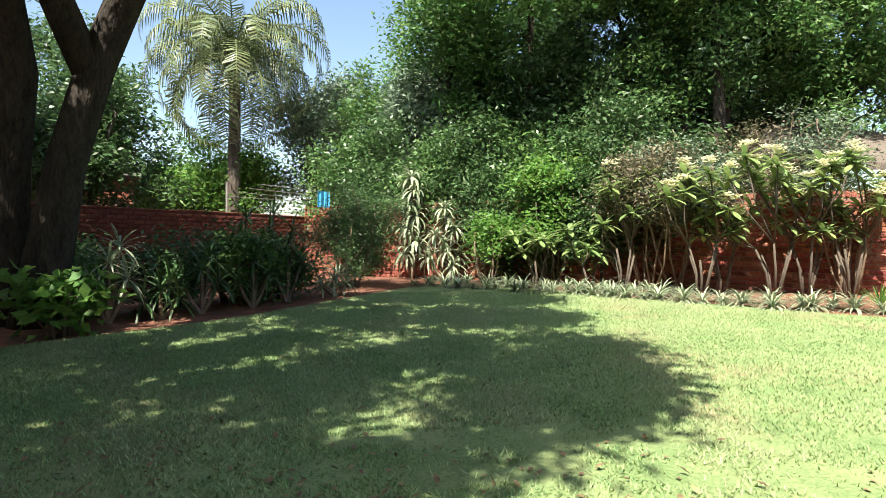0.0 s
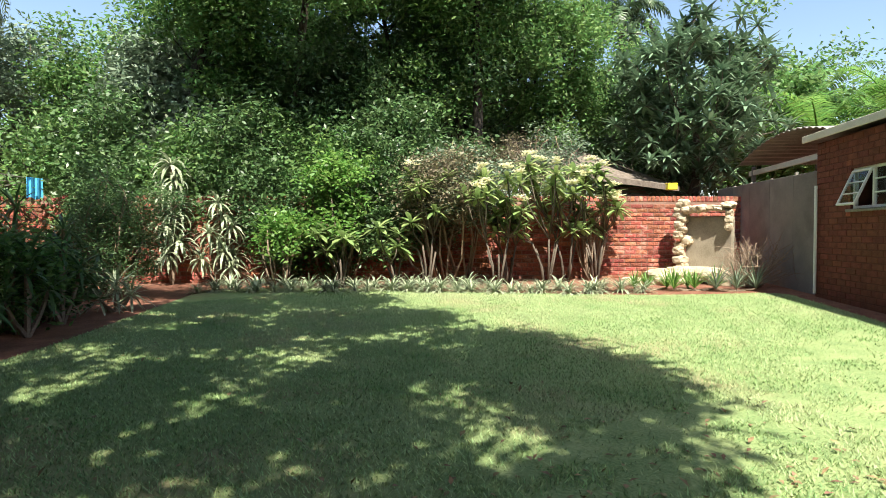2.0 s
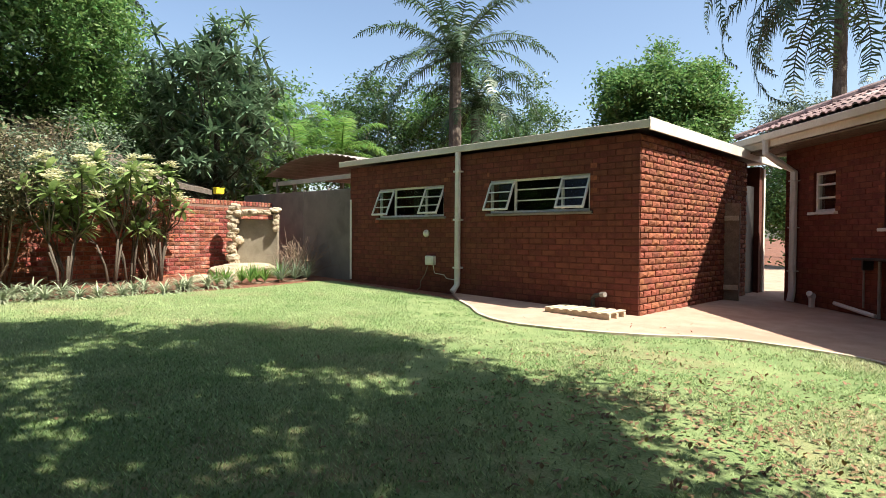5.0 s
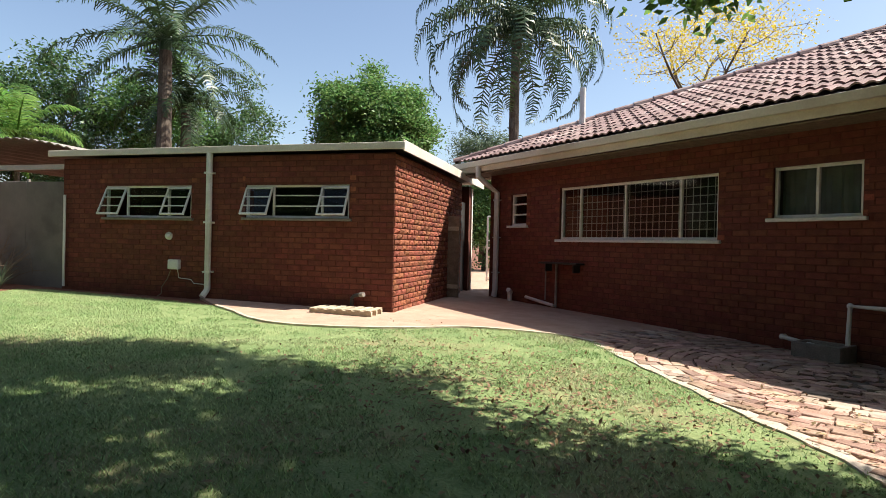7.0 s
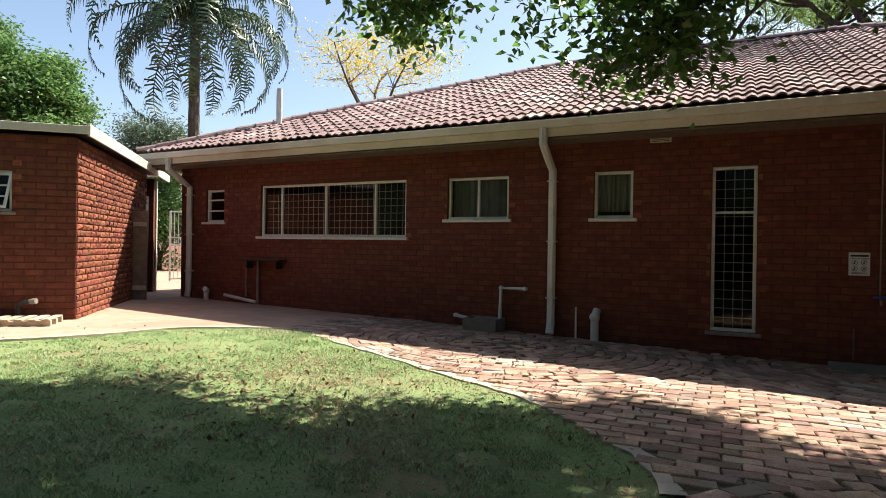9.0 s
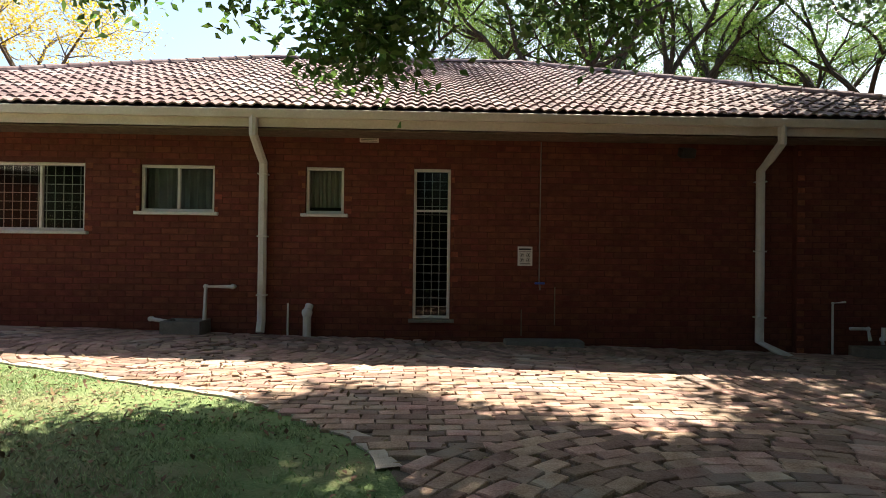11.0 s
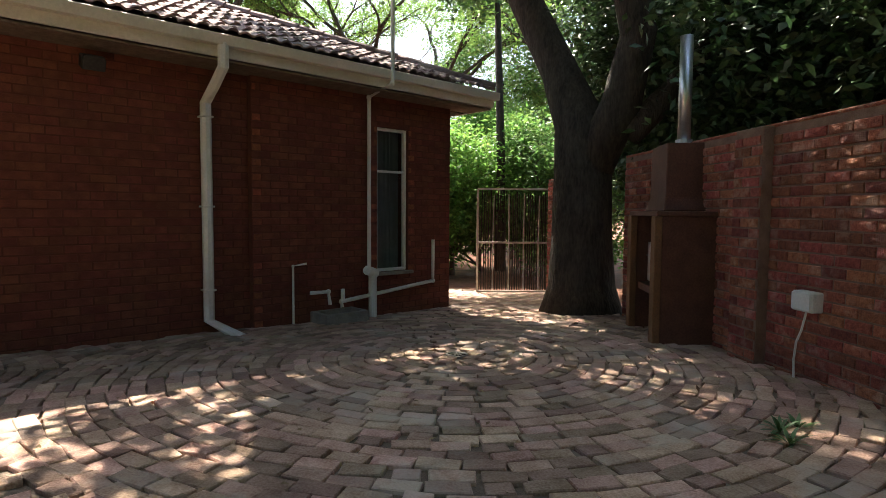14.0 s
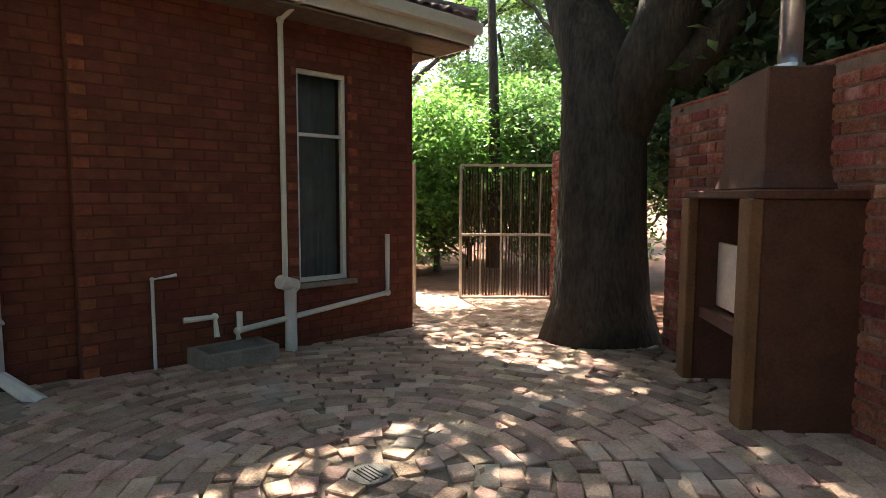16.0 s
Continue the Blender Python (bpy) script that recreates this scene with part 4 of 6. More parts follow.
# the big shade tree: two leaning stems in the side bed, crown out over the lawn
rs = np.random.RandomState(2)
stA = ([(-4.75, 8.25, 0.1), (-4.7, 8.2, 0.9), (-4.6, 8.15, 2.1), (-4.42, 8.0, 3.2), (-4.5, 7.6, 4.8), (-5.2, 6.6, 6.0), (-6.2, 5.2, 6.8)], [0.36, 0.27, 0.22, 0.20, 0.19, 0.15, 0.09])
stB = ([(-4.2, 8.0, 0.1), (-4.12, 8.0, 0.9), (-3.92, 8.0, 2.1), (-3.55, 7.95, 3.3), (-3.1, 7.8, 4.25), (-2.7, 7.0, 5.3), (-2.4, 5.6, 6.1), (-1.9, 4.2, 6.6)], [0.36, 0.27, 0.225, 0.21, 0.20, 0.17, 0.12, 0.07])
stC = ([(-3.62, 7.95, 3.2), (-3.9, 7.2, 4.4), (-4.2, 5.4, 5.4), (-4.3, 3.2, 5.9), (-4.4, 1.2, 5.6), (-4.5, -0.1, 4.9)], [0.19, 0.17, 0.14, 0.11, 0.07, 0.035])
CROWN = [(0.8, 7.0), (0.4, 4.4), (0.05, 2.5), (-0.3, 0.9), (-1.1, -0.1), (-2.2, -0.8), (-3.3, -0.8), (-4.3, -0.9), (-4.9, -1.5), (-5.7, -2.2), (-6.2, -2.6), (-6.8, -2.2), (-7.4, -1.5), (-8.3, -1.5), (-8.9, -2.2), (-9.2, -3.6), (-10.6, -4.2), (-12.2, -4.0), (-12.4, -1.0), (-11.2, 1.4), (-10.2, 3.4), (-9.8, 6.0), (-9.6, 9.0), (-7.8, 12.2), (-4.4, 12.2), (-2.2, 9.9), (-0.6, 8.6)]
cen = []
lean_x, lean_y = -SUN.x / SUN.z, -SUN.y / SUN.z
while len(cen) < 640:                           # gaps between the boughs run towards the light
    q = rs.uniform((-12.5, -4.4, 5.2), (1.2, 12.4, 6.9))
    px, py = q[0] + lean_x * (q[2] - 5.7), q[1] + lean_y * (q[2] - 5.7)
    if q[2] > 5.2 + max(0.0, q[1] - 8.0) * 0.42 and inside(px, py, CROWN) and noise.noise(Vector((px * 1.7, py * 1.7, 1.7))) > (0.0 if px > -6.0 else -0.02):
        cen.append(q)
for k in range(120):
    i = rs.randint(0, 15)
    u = rs.uniform()
    q = [CROWN[i][j] * (1 - u) + CROWN[i + 1][j] * u for j in (0, 1)]
    cen.append(np.array((q[0] - rs.uniform(0.1, 0.6), q[1] + rs.uniform(0.1, 0.6), rs.uniform(5.5, 5.9))))
cen = np.array(cen)
low = np.concatenate([
    clumps_in((-4.05, -0.15, 3.45), (1.15, 0.5, 0.7), 24, rs, 0.0), clumps_in((-4.3, -0.1, 3.08), (0.7, 0.3, 0.3), 7, rs, 0.0),
    clumps_in((-6.3, -0.2, 3.6), (0.75, 0.4, 0.6), 15, rs, 0.0), clumps_in((-2.0, 0.15, 3.75), (0.6, 0.4, 0.45), 12, rs, 0.0),
    clumps_in((-4.6, 0.4, 4.5), (2.4, 0.7, 0.6), 22, rs, 0.0)])
left = np.array([(-4.0, 7.6, 4.9), (-3.4, 7.9, 5.0), (-5.3, 8.6, 4.4), (-6.0, 8.8, 3.7), (-6.4, 8.6, 3.0), (-6.3, 9.0, 4.4), (-5.9, 9.3, 5.0)])
tree = make_tree("shade_tree", "large leafy shade tree with two dark leaning trunks", [stA, stB, stC], np.concatenate([cen, left]), LEAF_SHADE, BARK_DARK, 190, 0.235, 0.16, 0.09, 7, share=0.45)
bm = bmesh.new()
limbs(bm, [stC], low, rs, 0.006, 5)
part("branchwork", bm, BARK_DARK, tree)
part("hanging_foliage", leaf_mesh("hanging_foliage", scatter(low, 85, 0.2, rs, 0.8), 0.11, 0.06, LEAF_HANG_SUNLIT, rs, 0.45, 0.45), LEAF_HANG_SUNLIT, tree)

# the tree by the gate
rs = np.random.RandomState(4)
gtA = ([(-13.9, -1.15, -0.2), (-13.9, -1.15, 0.25), (-13.88, -1.15, 0.9), (-13.95, -1.2, 1.9), (-14.0, -1.3, 2.5), (-14.05, -1.7, 3.3), (-14.0, -2.4, 4.6), (-13.4, -3.2, 6.2)], [0.62, 0.47, 0.42, 0.40, 0.36, 0.27, 0.24, 0.15])
gtB = ([(-13.95, -1.05, 1.9), (-14.05, -0.7, 2.7), (-14.1, -0.5, 3.6), (-13.8, -0.7, 5.0), (-12.6, -1.6, 6.5)], [0.30, 0.27, 0.24, 0.20, 0.12])
gtC = ([(-14.1, -0.6, 2.3), (-14.5, -0.2, 2.9), (-15.0, 0.2, 3.7), (-15.6, 0.4, 5.0)], [0.18, 0.16, 0.13, 0.08])
cen = np.concatenate([clumps_in((-12.6, -3.2, 7.2), (3.6, 3.4, 1.5), 150, rs, 0.0), clumps_in((-15.6, -6.2, 7.2), (2.8, 2.8, 1.4), 70, rs, 0.0), clumps_in((-14.8, 0.6, 5.6), (2.6, 2.8, 2.2), 50, rs, 0.1)])
cen = np.array([c for c in cen if (c[2] > 5.6 or c[0] < -13.6) and (c[0] < -10.8 + 1.0 * noise.noise(Vector(c)) or c[1] > -0.6) and noise.noise(Vector((c[0] * 0.8, c[1] * 0.8, 5.0))) > -0.2])
make_tree("gate_tree", "old tree with a thick dark forked trunk beside the gate", [gtA, gtB, gtC], cen, LEAF_DARK, BARK_DARK, 150, 0.40, 0.16, 0.085, 9, share=0.6, sides=12)

# woody screen behind the boundary wall by the braai
for k, (x, y, h, r, mat) in enumerate(((-15.6, 1.2, 6.0, 1.7, LEAF_SCREEN), (-14.6, 3.0, 6.5, 1.8, LEAF_SCREEN), (-13.4, 4.9, 6.0, 1.7, LEAF_SCREEN), (-12.4, 6.8, 6.5, 1.8, LEAF_MID), (-11.2, 9.8, 6.0, 1.8, LEAF_DARK), (-16.6, -0.9, 7.8, 2.0, LEAF_SCREEN), (-17.9, 1.2, 8.5, 2.2, LEAF_SCREEN), (-18.6, -2.4, 8.0, 2.0, LEAF_SCREEN), (-19.6, -0.2, 9.5, 2.2, LEAF_SCREEN))):
    simple_tree("screen_tree", "dense dark evergreen tree behind the boundary wall", x, y, h, 1.1, r, mat, BARK_DARK, 30 + k, 85, 130, 0.38, 0.15, 0.065, 0.12, 0.3, group="screen trees")

# trees behind the side wall, seen over it
for k, (x, y, h, lo, r, mat, n) in enumerate(((-9.2, 13.2, 6.6, 1.6, 2.2, LEAF_DARK, 80), (-6.8, 15.2, 5.0, 1.2, 1.6, LEAF_DARK, 50), (-8.6, 19.0, 7.0, 1.5, 2.4, LEAF_DARK, 70), (-4.6, 20.5, 4.5, 0.8, 1.9, LEAF_BRIGHT, 50), (-6.9, 21.5, 4.2, 0.8, 1.8, LEAF_MID, 50),
                                               (-1.15, 21.66, 7.4, 1.4, 2.2, LEAF_OLIVE, 70), (0.95, 19.92, 7.0, 1.2, 2.2, LEAF_MID, 70))):
    simple_tree("garden_tree", "leafy tree in the neighbouring garden", x, y, h, lo, r, mat, BARK, 50 + k, n, 120, 0.34, 0.15, 0.06, 0.14, 0.3, group="neighbour trees")
# wood behind the back wall
for k, (x, y, h, lo, r, mat, n, leafl, tr) in enumerate(((1.86, 16.99, 6.6, 1.2, 2.0, LEAF_OLIVE, 90, 0.17, 0.10), (4.02, 16.07, 8.6, 0.9, 2.3, LEAF_MID, 110, 0.15, 0.14), (5.75, 14.3, 9.5, 1.0, 2.6, LEAF_DARK, 130, 0.13, 0.18),
                                                   (8.22, 13.71, 9.8, 1.2, 2.8, LEAF_DARK, 130, 0.13, 0.20), (7.26, 12.02, 8.6, 3.0, 1.9, LEAF_MID, 70, 0.12, 0.14), (9.68, 11.99, 8.0, 2.6, 2.2, LEAF_MID, 90, 0.12, 0.15),
                                                   (4.23, 13.81, 6.0, 0.7, 1.6, LEAF_DARK, 70, 0.13, 0.1), (2.84, 15.16, 5.2, 0.6, 1.5, LEAF_MID, 60, 0.14, 0.1), (6.14, 11.92, 3.6, 0.7, 1.3, LEAF_DARK, 50, 0.12, 0.08))):
    simple_tree("wood_tree", "tall dense tree behind the back wall", x, y, h, lo, r, mat, BARK_DARK, 80 + k, int(n * 0.62), 170, 0.30, leafl, leafl * 0.42, tr, 0.35, group="wood behind the wall")
for k, (x, y, c, rad) in enumerate(((3.72, 14.46, (3.3, 12.48, 7.3), (2.8, 2.0, 1.5)), (7.04, 11.5, (6.44, 10.95, 7.6), (2.6, 1.9, 1.4)), (1.76, 15.71, (2.07, 14.73, 6.3), (1.8, 1.6, 1.3)))):
    rs = np.random.RandomState(340 + k)
    z0 = G(x, y)
    st = [([(x, y, z0), (x, y, z0 + 2.5), (x * 0.7 + c[0] * 0.3, y * 0.7 + c[1] * 0.3, z0 + 4.5), (c[0], c[1], c[2])], [0.16, 0.13, 0.11, 0.05])]
    make_tree("overhanging_tree", "tall tree whose dark boughs hang over the bed", st, clumps_in(c, rad, 58, rs, 0.05), LEAF_MID, BARK_DARK, 210, 0.33, 0.14, 0.065, 350 + k, group="wood behind the wall")
for k, (x, y, h, lo, r, mat) in enumerate(((14.5, 20.0, 9.0, 1.5, 3.2, LEAF_DARK), (19.0, 15.5, 8.6, 1.2, 3.0, LEAF_MID), (24.0, 11.5, 9.6, 1.0, 3.4, LEAF_MID), (27.5, 6.0, 10.4, 1.0, 3.4, LEAF_DARK), (29.0, 1.0, 11.0, 1.0, 3.9, LEAF_MID), (18.5, 9.8, 6.4, 0.8, 2.0, LEAF_MID), (31.0, -3.4, 10.0, 1.0, 3.6, LEAF_DARK), (14.5, 12.0, 6.6, 0.8, 2.0, LEAF_DARK))):
    simple_tree("distant_tree", "rounded green tree beyond the outbuilding", x, y, h, lo, r, mat, BARK, 120 + k, 80, 90, 0.5, 0.2, 0.09, 0.16, 0.3, group="distant trees")
# round feathery tree and the yellow-flowering tree beyond the house
simple_tree("feathery_tree", "round grey-green feathery tree against the sky", 22.9, -8.9, 9.5, 3.4, 3.5, LEAF_MID, BARK, 143, 150, 170, 0.40, 0.2, 0.09, 0.2, 0.2)
simple_tree("feathery_tree", "small grey-green tree beyond the passage", 21.0, -14.5, 7.4, 3.2, 2.2, LEAF_OLIVE, BARK, 141, 60, 110, 0.42, 0.16, 0.05, 0.15, 0.2)
simple_tree("garden_shrub", "green shrub beyond the passage gate", 13.6, -9.2, 3.6, 0.6, 1.5, LEAF_MID, BARK, 142, 50, 100, 0.35, 0.14, 0.06, 0.08, 0.2)
simple_tree("flowering_tree", "bare-limbed tree with yellow blossom above the roof", 11.8, -20.8, 12.4, 9.4, 4.2, PETAL_YELLOW, BARK_PALE, 143, 170, 20, 0.4, 0.12, 0.07, 0.16, 0.1, thick=1.0)
# rosette-leaved tree at the corner
rs = np.random.RandomState(150)


def strap(V, F, base, heading, elev, length, width, droop, segs=4, tip=0.1, belly=0.45):
    """One curved strap leaf, appended to V, F."""
    p = Vector(base)
    side = Vector((-math.sin(heading), math.cos(heading), 0))
    o = len(V)
    for k in range(segs + 1):
        u = k / segs
        w = width * ((0.45 + 0.55 * min(u / belly, 1)) if u < belly else max(tip, 1 - ((u - belly) / (1 - belly)) ** 1.6))
        V += [p - side * w / 2, p + side * w / 2]
        e = elev - droop * (u + 0.5 / segs)
        p = p + Vector((math.cos(heading) * math.cos(e), math.sin(heading) * math.cos(e), math.sin(e))) * length / segs
    for k in range(segs):
        F.append((o + 2 * k, o + 2 * k + 1, o + 2 * k + 3, o + 2 * k + 2))


def rosette(V, F, base, n, length, width, r, elev=(0.1, 1.2), droop=1.0, segs=4, belly=0.45):
    for k in range(n):
        u = k / n
        strap(V, F, base, k * 2.4 + r.uniform(-0.3, 0.3), elev[0] + (elev[1] - elev[0]) * u + r.uniform(-0.1, 0.1), length * r.uniform(0.75, 1.1), width * r.uniform(0.8, 1.15), droop * r.uniform(0.7, 1.2), segs, 0.08, belly)


def rosette_tree(x, y, h, lo, radius, seed):
    r = random.Random(seed)
    rs2 = np.random.RandomState(seed)
    t = empty("cabbage_tree", "tree with grey-green rosettes of leaves at the wall corner", "tree")
    cen = clumps_in((x, y, G(x, y) + (h + lo) / 2), (radius, radius, (h - lo) / 2), 340, rs2, 0.5)
    stems = [([(x, y, 0.2), (x, y, lo), (x, y, (lo + h) / 2)], [0.16, 0.13, 0.08])]
    bm = bmesh.new()
    add_tube(bm, *stems[0], 7)
    limbs(bm, stems, cen, rs2, 0.012, 4)
    part("trunk", bm, BARK, t)
    V, F = [], []
    for c in cen:
        rosette(V, F, c, 18, 0.44, 0.095, r, (-0.3, 1.2), 0.9, 2)
    part("crown", np_mesh("crown", np.array([tuple(v) for v in V]), np.array(F), LEAF_GREY), LEAF_GREY, t)


rosette_tree(12.0, 8.7, 6.9, 1.2, 2.3, 151)


def palm(name, label, x, y, trunk_h, trunk_r, fronds, length, droop, leaf_mat, seed, crown_up=1.15, leaflet=0.55, hang=0.7, group=""):
    """A feather palm: ringed trunk, arching fronds of narrow leaflets."""
    r = random.Random(seed)
    t = empty(name, label, "palm tree", group)
    z0 = G(x, y) - 0.05
    pts, rad = [], []
    for k in range(25):
        u = k / 24
        pts.append((x + 0.15 * math.sin(u * 2.2), y, z0 + trunk_h * u))
        rad.append(trunk_r * (1.25 - 0.35 * u + (0.06 if k % 2 else 0)))
    part("trunk", tube(pts, rad, 10), BARK, t)
    top = Vector((x + 0.15 * math.sin(2.2), y, z0 + trunk_h))
    part("crownshaft", tube([top, top + Vector((0, 0, 0.5)), top + Vector((0, 0, 0.9))], [trunk_r * 0.95, trunk_r * 0.8, trunk_r * 0.3], 10), leaf_mat, t)
    for k in range(fronds):
        u = (k + 0.5) / fronds
        a = k * 2.39996
        e = crown_up - 1.75 * u + r.uniform(-0.1, 0.1)
        L = length * r.uniform(0.85, 1.1)
        p = top + Vector((0, 0, 0.45))
        bm_pts = [p.copy()]
        n = 15
        for j in range(n):
            w = j / n
            ee = e - droop * w * w * 1.3 - droop * 0.25 * w
            p = p + Vector((math.cos(a) * math.cos(ee), math.sin(a) * math.cos(ee), math.sin(ee))) * L / n
            bm_pts.append(p.copy())
        V, F = [], []
        side = Vector((-math.sin(a), math.cos(a), 0))
        for j in range(2, 3 * n):
            w = j / (3 * n)
            q = bm_pts[int(w * n)].lerp(bm_pts[min(int(w * n) + 1, n)], w * n - int(w * n))
            d = (bm_pts[min(int(w * n) + 1, n)] - bm_pts[int(w * n)]).normalized()
            ll = leaflet * math.sin(math.pi * min(0.12 + w * 0.9, 0.98)) ** 0.6 * r.uniform(0.85, 1.1)
            for sg in (-1, 1):
                out = (side * sg + d * 0.55 + Vector((0, 0, r.uniform(-0.5, 0.5) if leaf_mat is LEAF_PALM else r.uniform(-0.25, 0.25)))).normalized()
                m1 = q + out * ll * 0.5
                m2 = m1 + (out * (1 - hang) + Vector((0, 0, -hang))).normalized() * ll * 0.55
                wd = d * (0.032 if leaf_mat is LEAF_PALM else 0.022)
                o = len(V)
                V += [q - wd, q + wd, m1 + wd, m1 - wd, m2 + wd * 0.2, m2 - wd * 0.2]
                F += [(o, o + 1, o + 2, o + 3), (o + 3, o + 2, o + 4, o + 5)]
        bmr = tube(bm_pts, [0.035 * (1 - 0.85 * j / n) for j in range(n + 1)], 4, False)
        fr = part("frond", np_mesh("frond", np.array([tuple(v) for v in V]), np.array(F), leaf_mat), leaf_mat, t)
        part("midrib", bmr, leaf_mat, fr)
    return t


palm("queen_palm", "tall queen palm with drooping feather fronds behind the wall", -4.2, 18.9, 6.2, 0.17, 38, 4.2, 2.1, LEAF_QUEEN, 3, leaflet=0.85, hang=0.8)
palm("royal_palm", "dark royal palm behind the outbuilding", 21.7, 1.3, 8.5, 0.27, 28, 5.6, 0.9, LEAF_PALM, 4, 1.3, 0.7, 0.45)
palm("royal_palm", "shorter dark palm beside the royal palm", 24.2, 0.1, 6.8, 0.22, 18, 3.8, 1.3, LEAF_PALM, 5, 1.2, 0.7, 0.5)
palm("queen_palm", "tall queen palm with hanging fronds beyond the passage", 12.4, -9.7, 8.9, 0.18, 38, 5.5, 1.8, LEAF_PALM, 6, 1.25, 0.8, 0.75)
palm("queen_palm", "distant palm rising over the wood", 22.3, 17.5, 10.6, 0.2, 22, 3.2, 1.4, LEAF_PALM, 16, 1.2, 0.7, 0.6)
palm("cane_palm", "bright sunlit cane palm beyond the fence", 17.2, 7.6, 3.2, 0.08, 12, 2.6, 1.0, LEAF_BRIGHT, 7, 1.45, 0.6, 0.4, "cane palms")
palm("cane_palm", "bright sunlit cane palm beyond the fence", 18.4, 6.0, 3.6, 0.08, 12, 2.6, 1.0, LEAF_BRIGHT, 8, 1.45, 0.6, 0.4, "cane palms")
palm("cane_palm", "bright sunlit cane palm beyond the fence", 19.8, 8.6, 4.6, 0.08, 12, 2.4, 1.1, LEAF_MID, 9, 1.4, 0.6, 0.5, "cane palms")

# open-limbed trees behind the house and the green beyond the gate
def limb_tree(label, x, y, height, fork_h, spread, girth, leaf_mat, seed, levels=5, each=24, low=0.45, group=""):
    """A spreading tree: dark limbs fork again and again, flat sprays of feathery leaves at the twig ends."""
    r = random.Random(seed)
    rs4 = np.random.RandomState(seed)
    t = empty("flamboyant_tree", label, "tree", group)
    z0 = G(x, y) - 0.1
    fork = Vector((x + r.uniform(-0.4, 0.4), y + r.uniform(-0.4, 0.4), z0 + fork_h))
    part("trunk", tube(bent((x, y, z0), fork, rs4, 5, 0.04), [girth * (1.3 - 0.08 * k) for k in range(6)], 9), BARK_DARK, t, smooth=True)
    ends, bm = [], bmesh.new()

    def grow(p, heading, elev, length, rad, level):
        d = Vector((math.cos(heading) * math.cos(elev), math.sin(heading) * math.cos(elev), math.sin(elev)))
        q = p + d * length
        q.z = min(q.z, z0 + height - 0.2)
        pts = bent(p, q, rs4, 4, 0.07)
        add_tube(bm, pts, [rad * (1 - 0.085 * k) for k in range(5)], 6 if level < 3 else 4, False)
        if level >= 3:
            ends.extend([tuple(pts[2]), tuple(pts[3])])
        if level >= levels:
            ends.append(tuple(q))
            return
        for k in range(3 if level < 2 else 2):
            side = (k - (1.0 if level < 2 else 0.5)) * r.uniform(0.55, 0.95)
            grow(q, heading + side + r.uniform(-0.25, 0.25), elev * 0.86 + r.uniform(-0.22, 0.26), length * r.uniform(0.70, 0.88), rad * r.uniform(0.60, 0.72), level + 1)
    n = 4
    for k in range(n):
        grow(fork, k * 6.283 / n + r.uniform(-0.4, 0.4), r.uniform(low + 0.1, low + 0.65), spread * r.uniform(0.30, 0.38), girth * r.uniform(0.5, 0.7), 1)
    part("branchwork", bm, BARK_DARK, t)
    P = scatter(np.array(ends), each, 0.42, rs4, 0.35)
    part("crown", leaf_mesh("crown", P, 0.20, 0.062, leaf_mat, rs4, 0.05, 0.75), leaf_mat, t)
    return t


for k, (x, y, h, fork, r, girth, mat, each) in enumerate(((-10.6, -19.5, 15.5, 6.4, 9.5, 0.30, LEAF_LIME, 40), (-14.8, -20.0, 16.5, 6.2, 9.5, 0.32, LEAF_LIME, 44), (-5.0, -24.0, 15.0, 7.0, 9.0, 0.30, LEAF_LIME, 34), (-23.5, -24.5, 16.5, 5.5, 9.5, 0.28, LEAF_LIME, 52), (-26.5, -20.0, 18.0, 6.0, 10.0, 0.32, LEAF_LIME, 60), (-20.5, -27.0, 19.0, 7.5, 10.5, 0.36, LEAF_LIME, 60), (-29.0, -10.5, 16.0, 4.5, 9.0, 0.28, LEAF_MID, 60), (-12.0, -31.0, 18.5, 8.0, 10.5, 0.34, LEAF_LIME, 60))):
    limb_tree("open-limbed tree with a feathery light green crown", x, y, h, fork, r, girth, mat, 700 + k, 5, each, group="trees behind the house")
for k, (x, y, h, lo, r, n, mat) in enumerate(((-33.0, -18.0, 15.0, 0.8, 6.5, 150, LEAF_MID), (-27.0, -1.0, 11.0, 0.8, 5.0, 130, LEAF_SCREEN), (-26.0, -36.0, 18.0, 1.0, 8.0, 140, LEAF_MID), (-15.0, -42.0, 18.0, 2.0, 8.0, 140, LEAF_MID), (-5.0, -42.0, 15.0, 2.0, 7.0, 110, LEAF_OLIVE))):
    simple_tree("background_tree", "leafy tree far behind the house", x, y, h, lo, r, mat, BARK_DARK, 160 + k, n, 200, 0.5, 0.2, 0.08, 0.4, 0.1, group="trees far behind the house", hollow=0.05, thick=1.0)
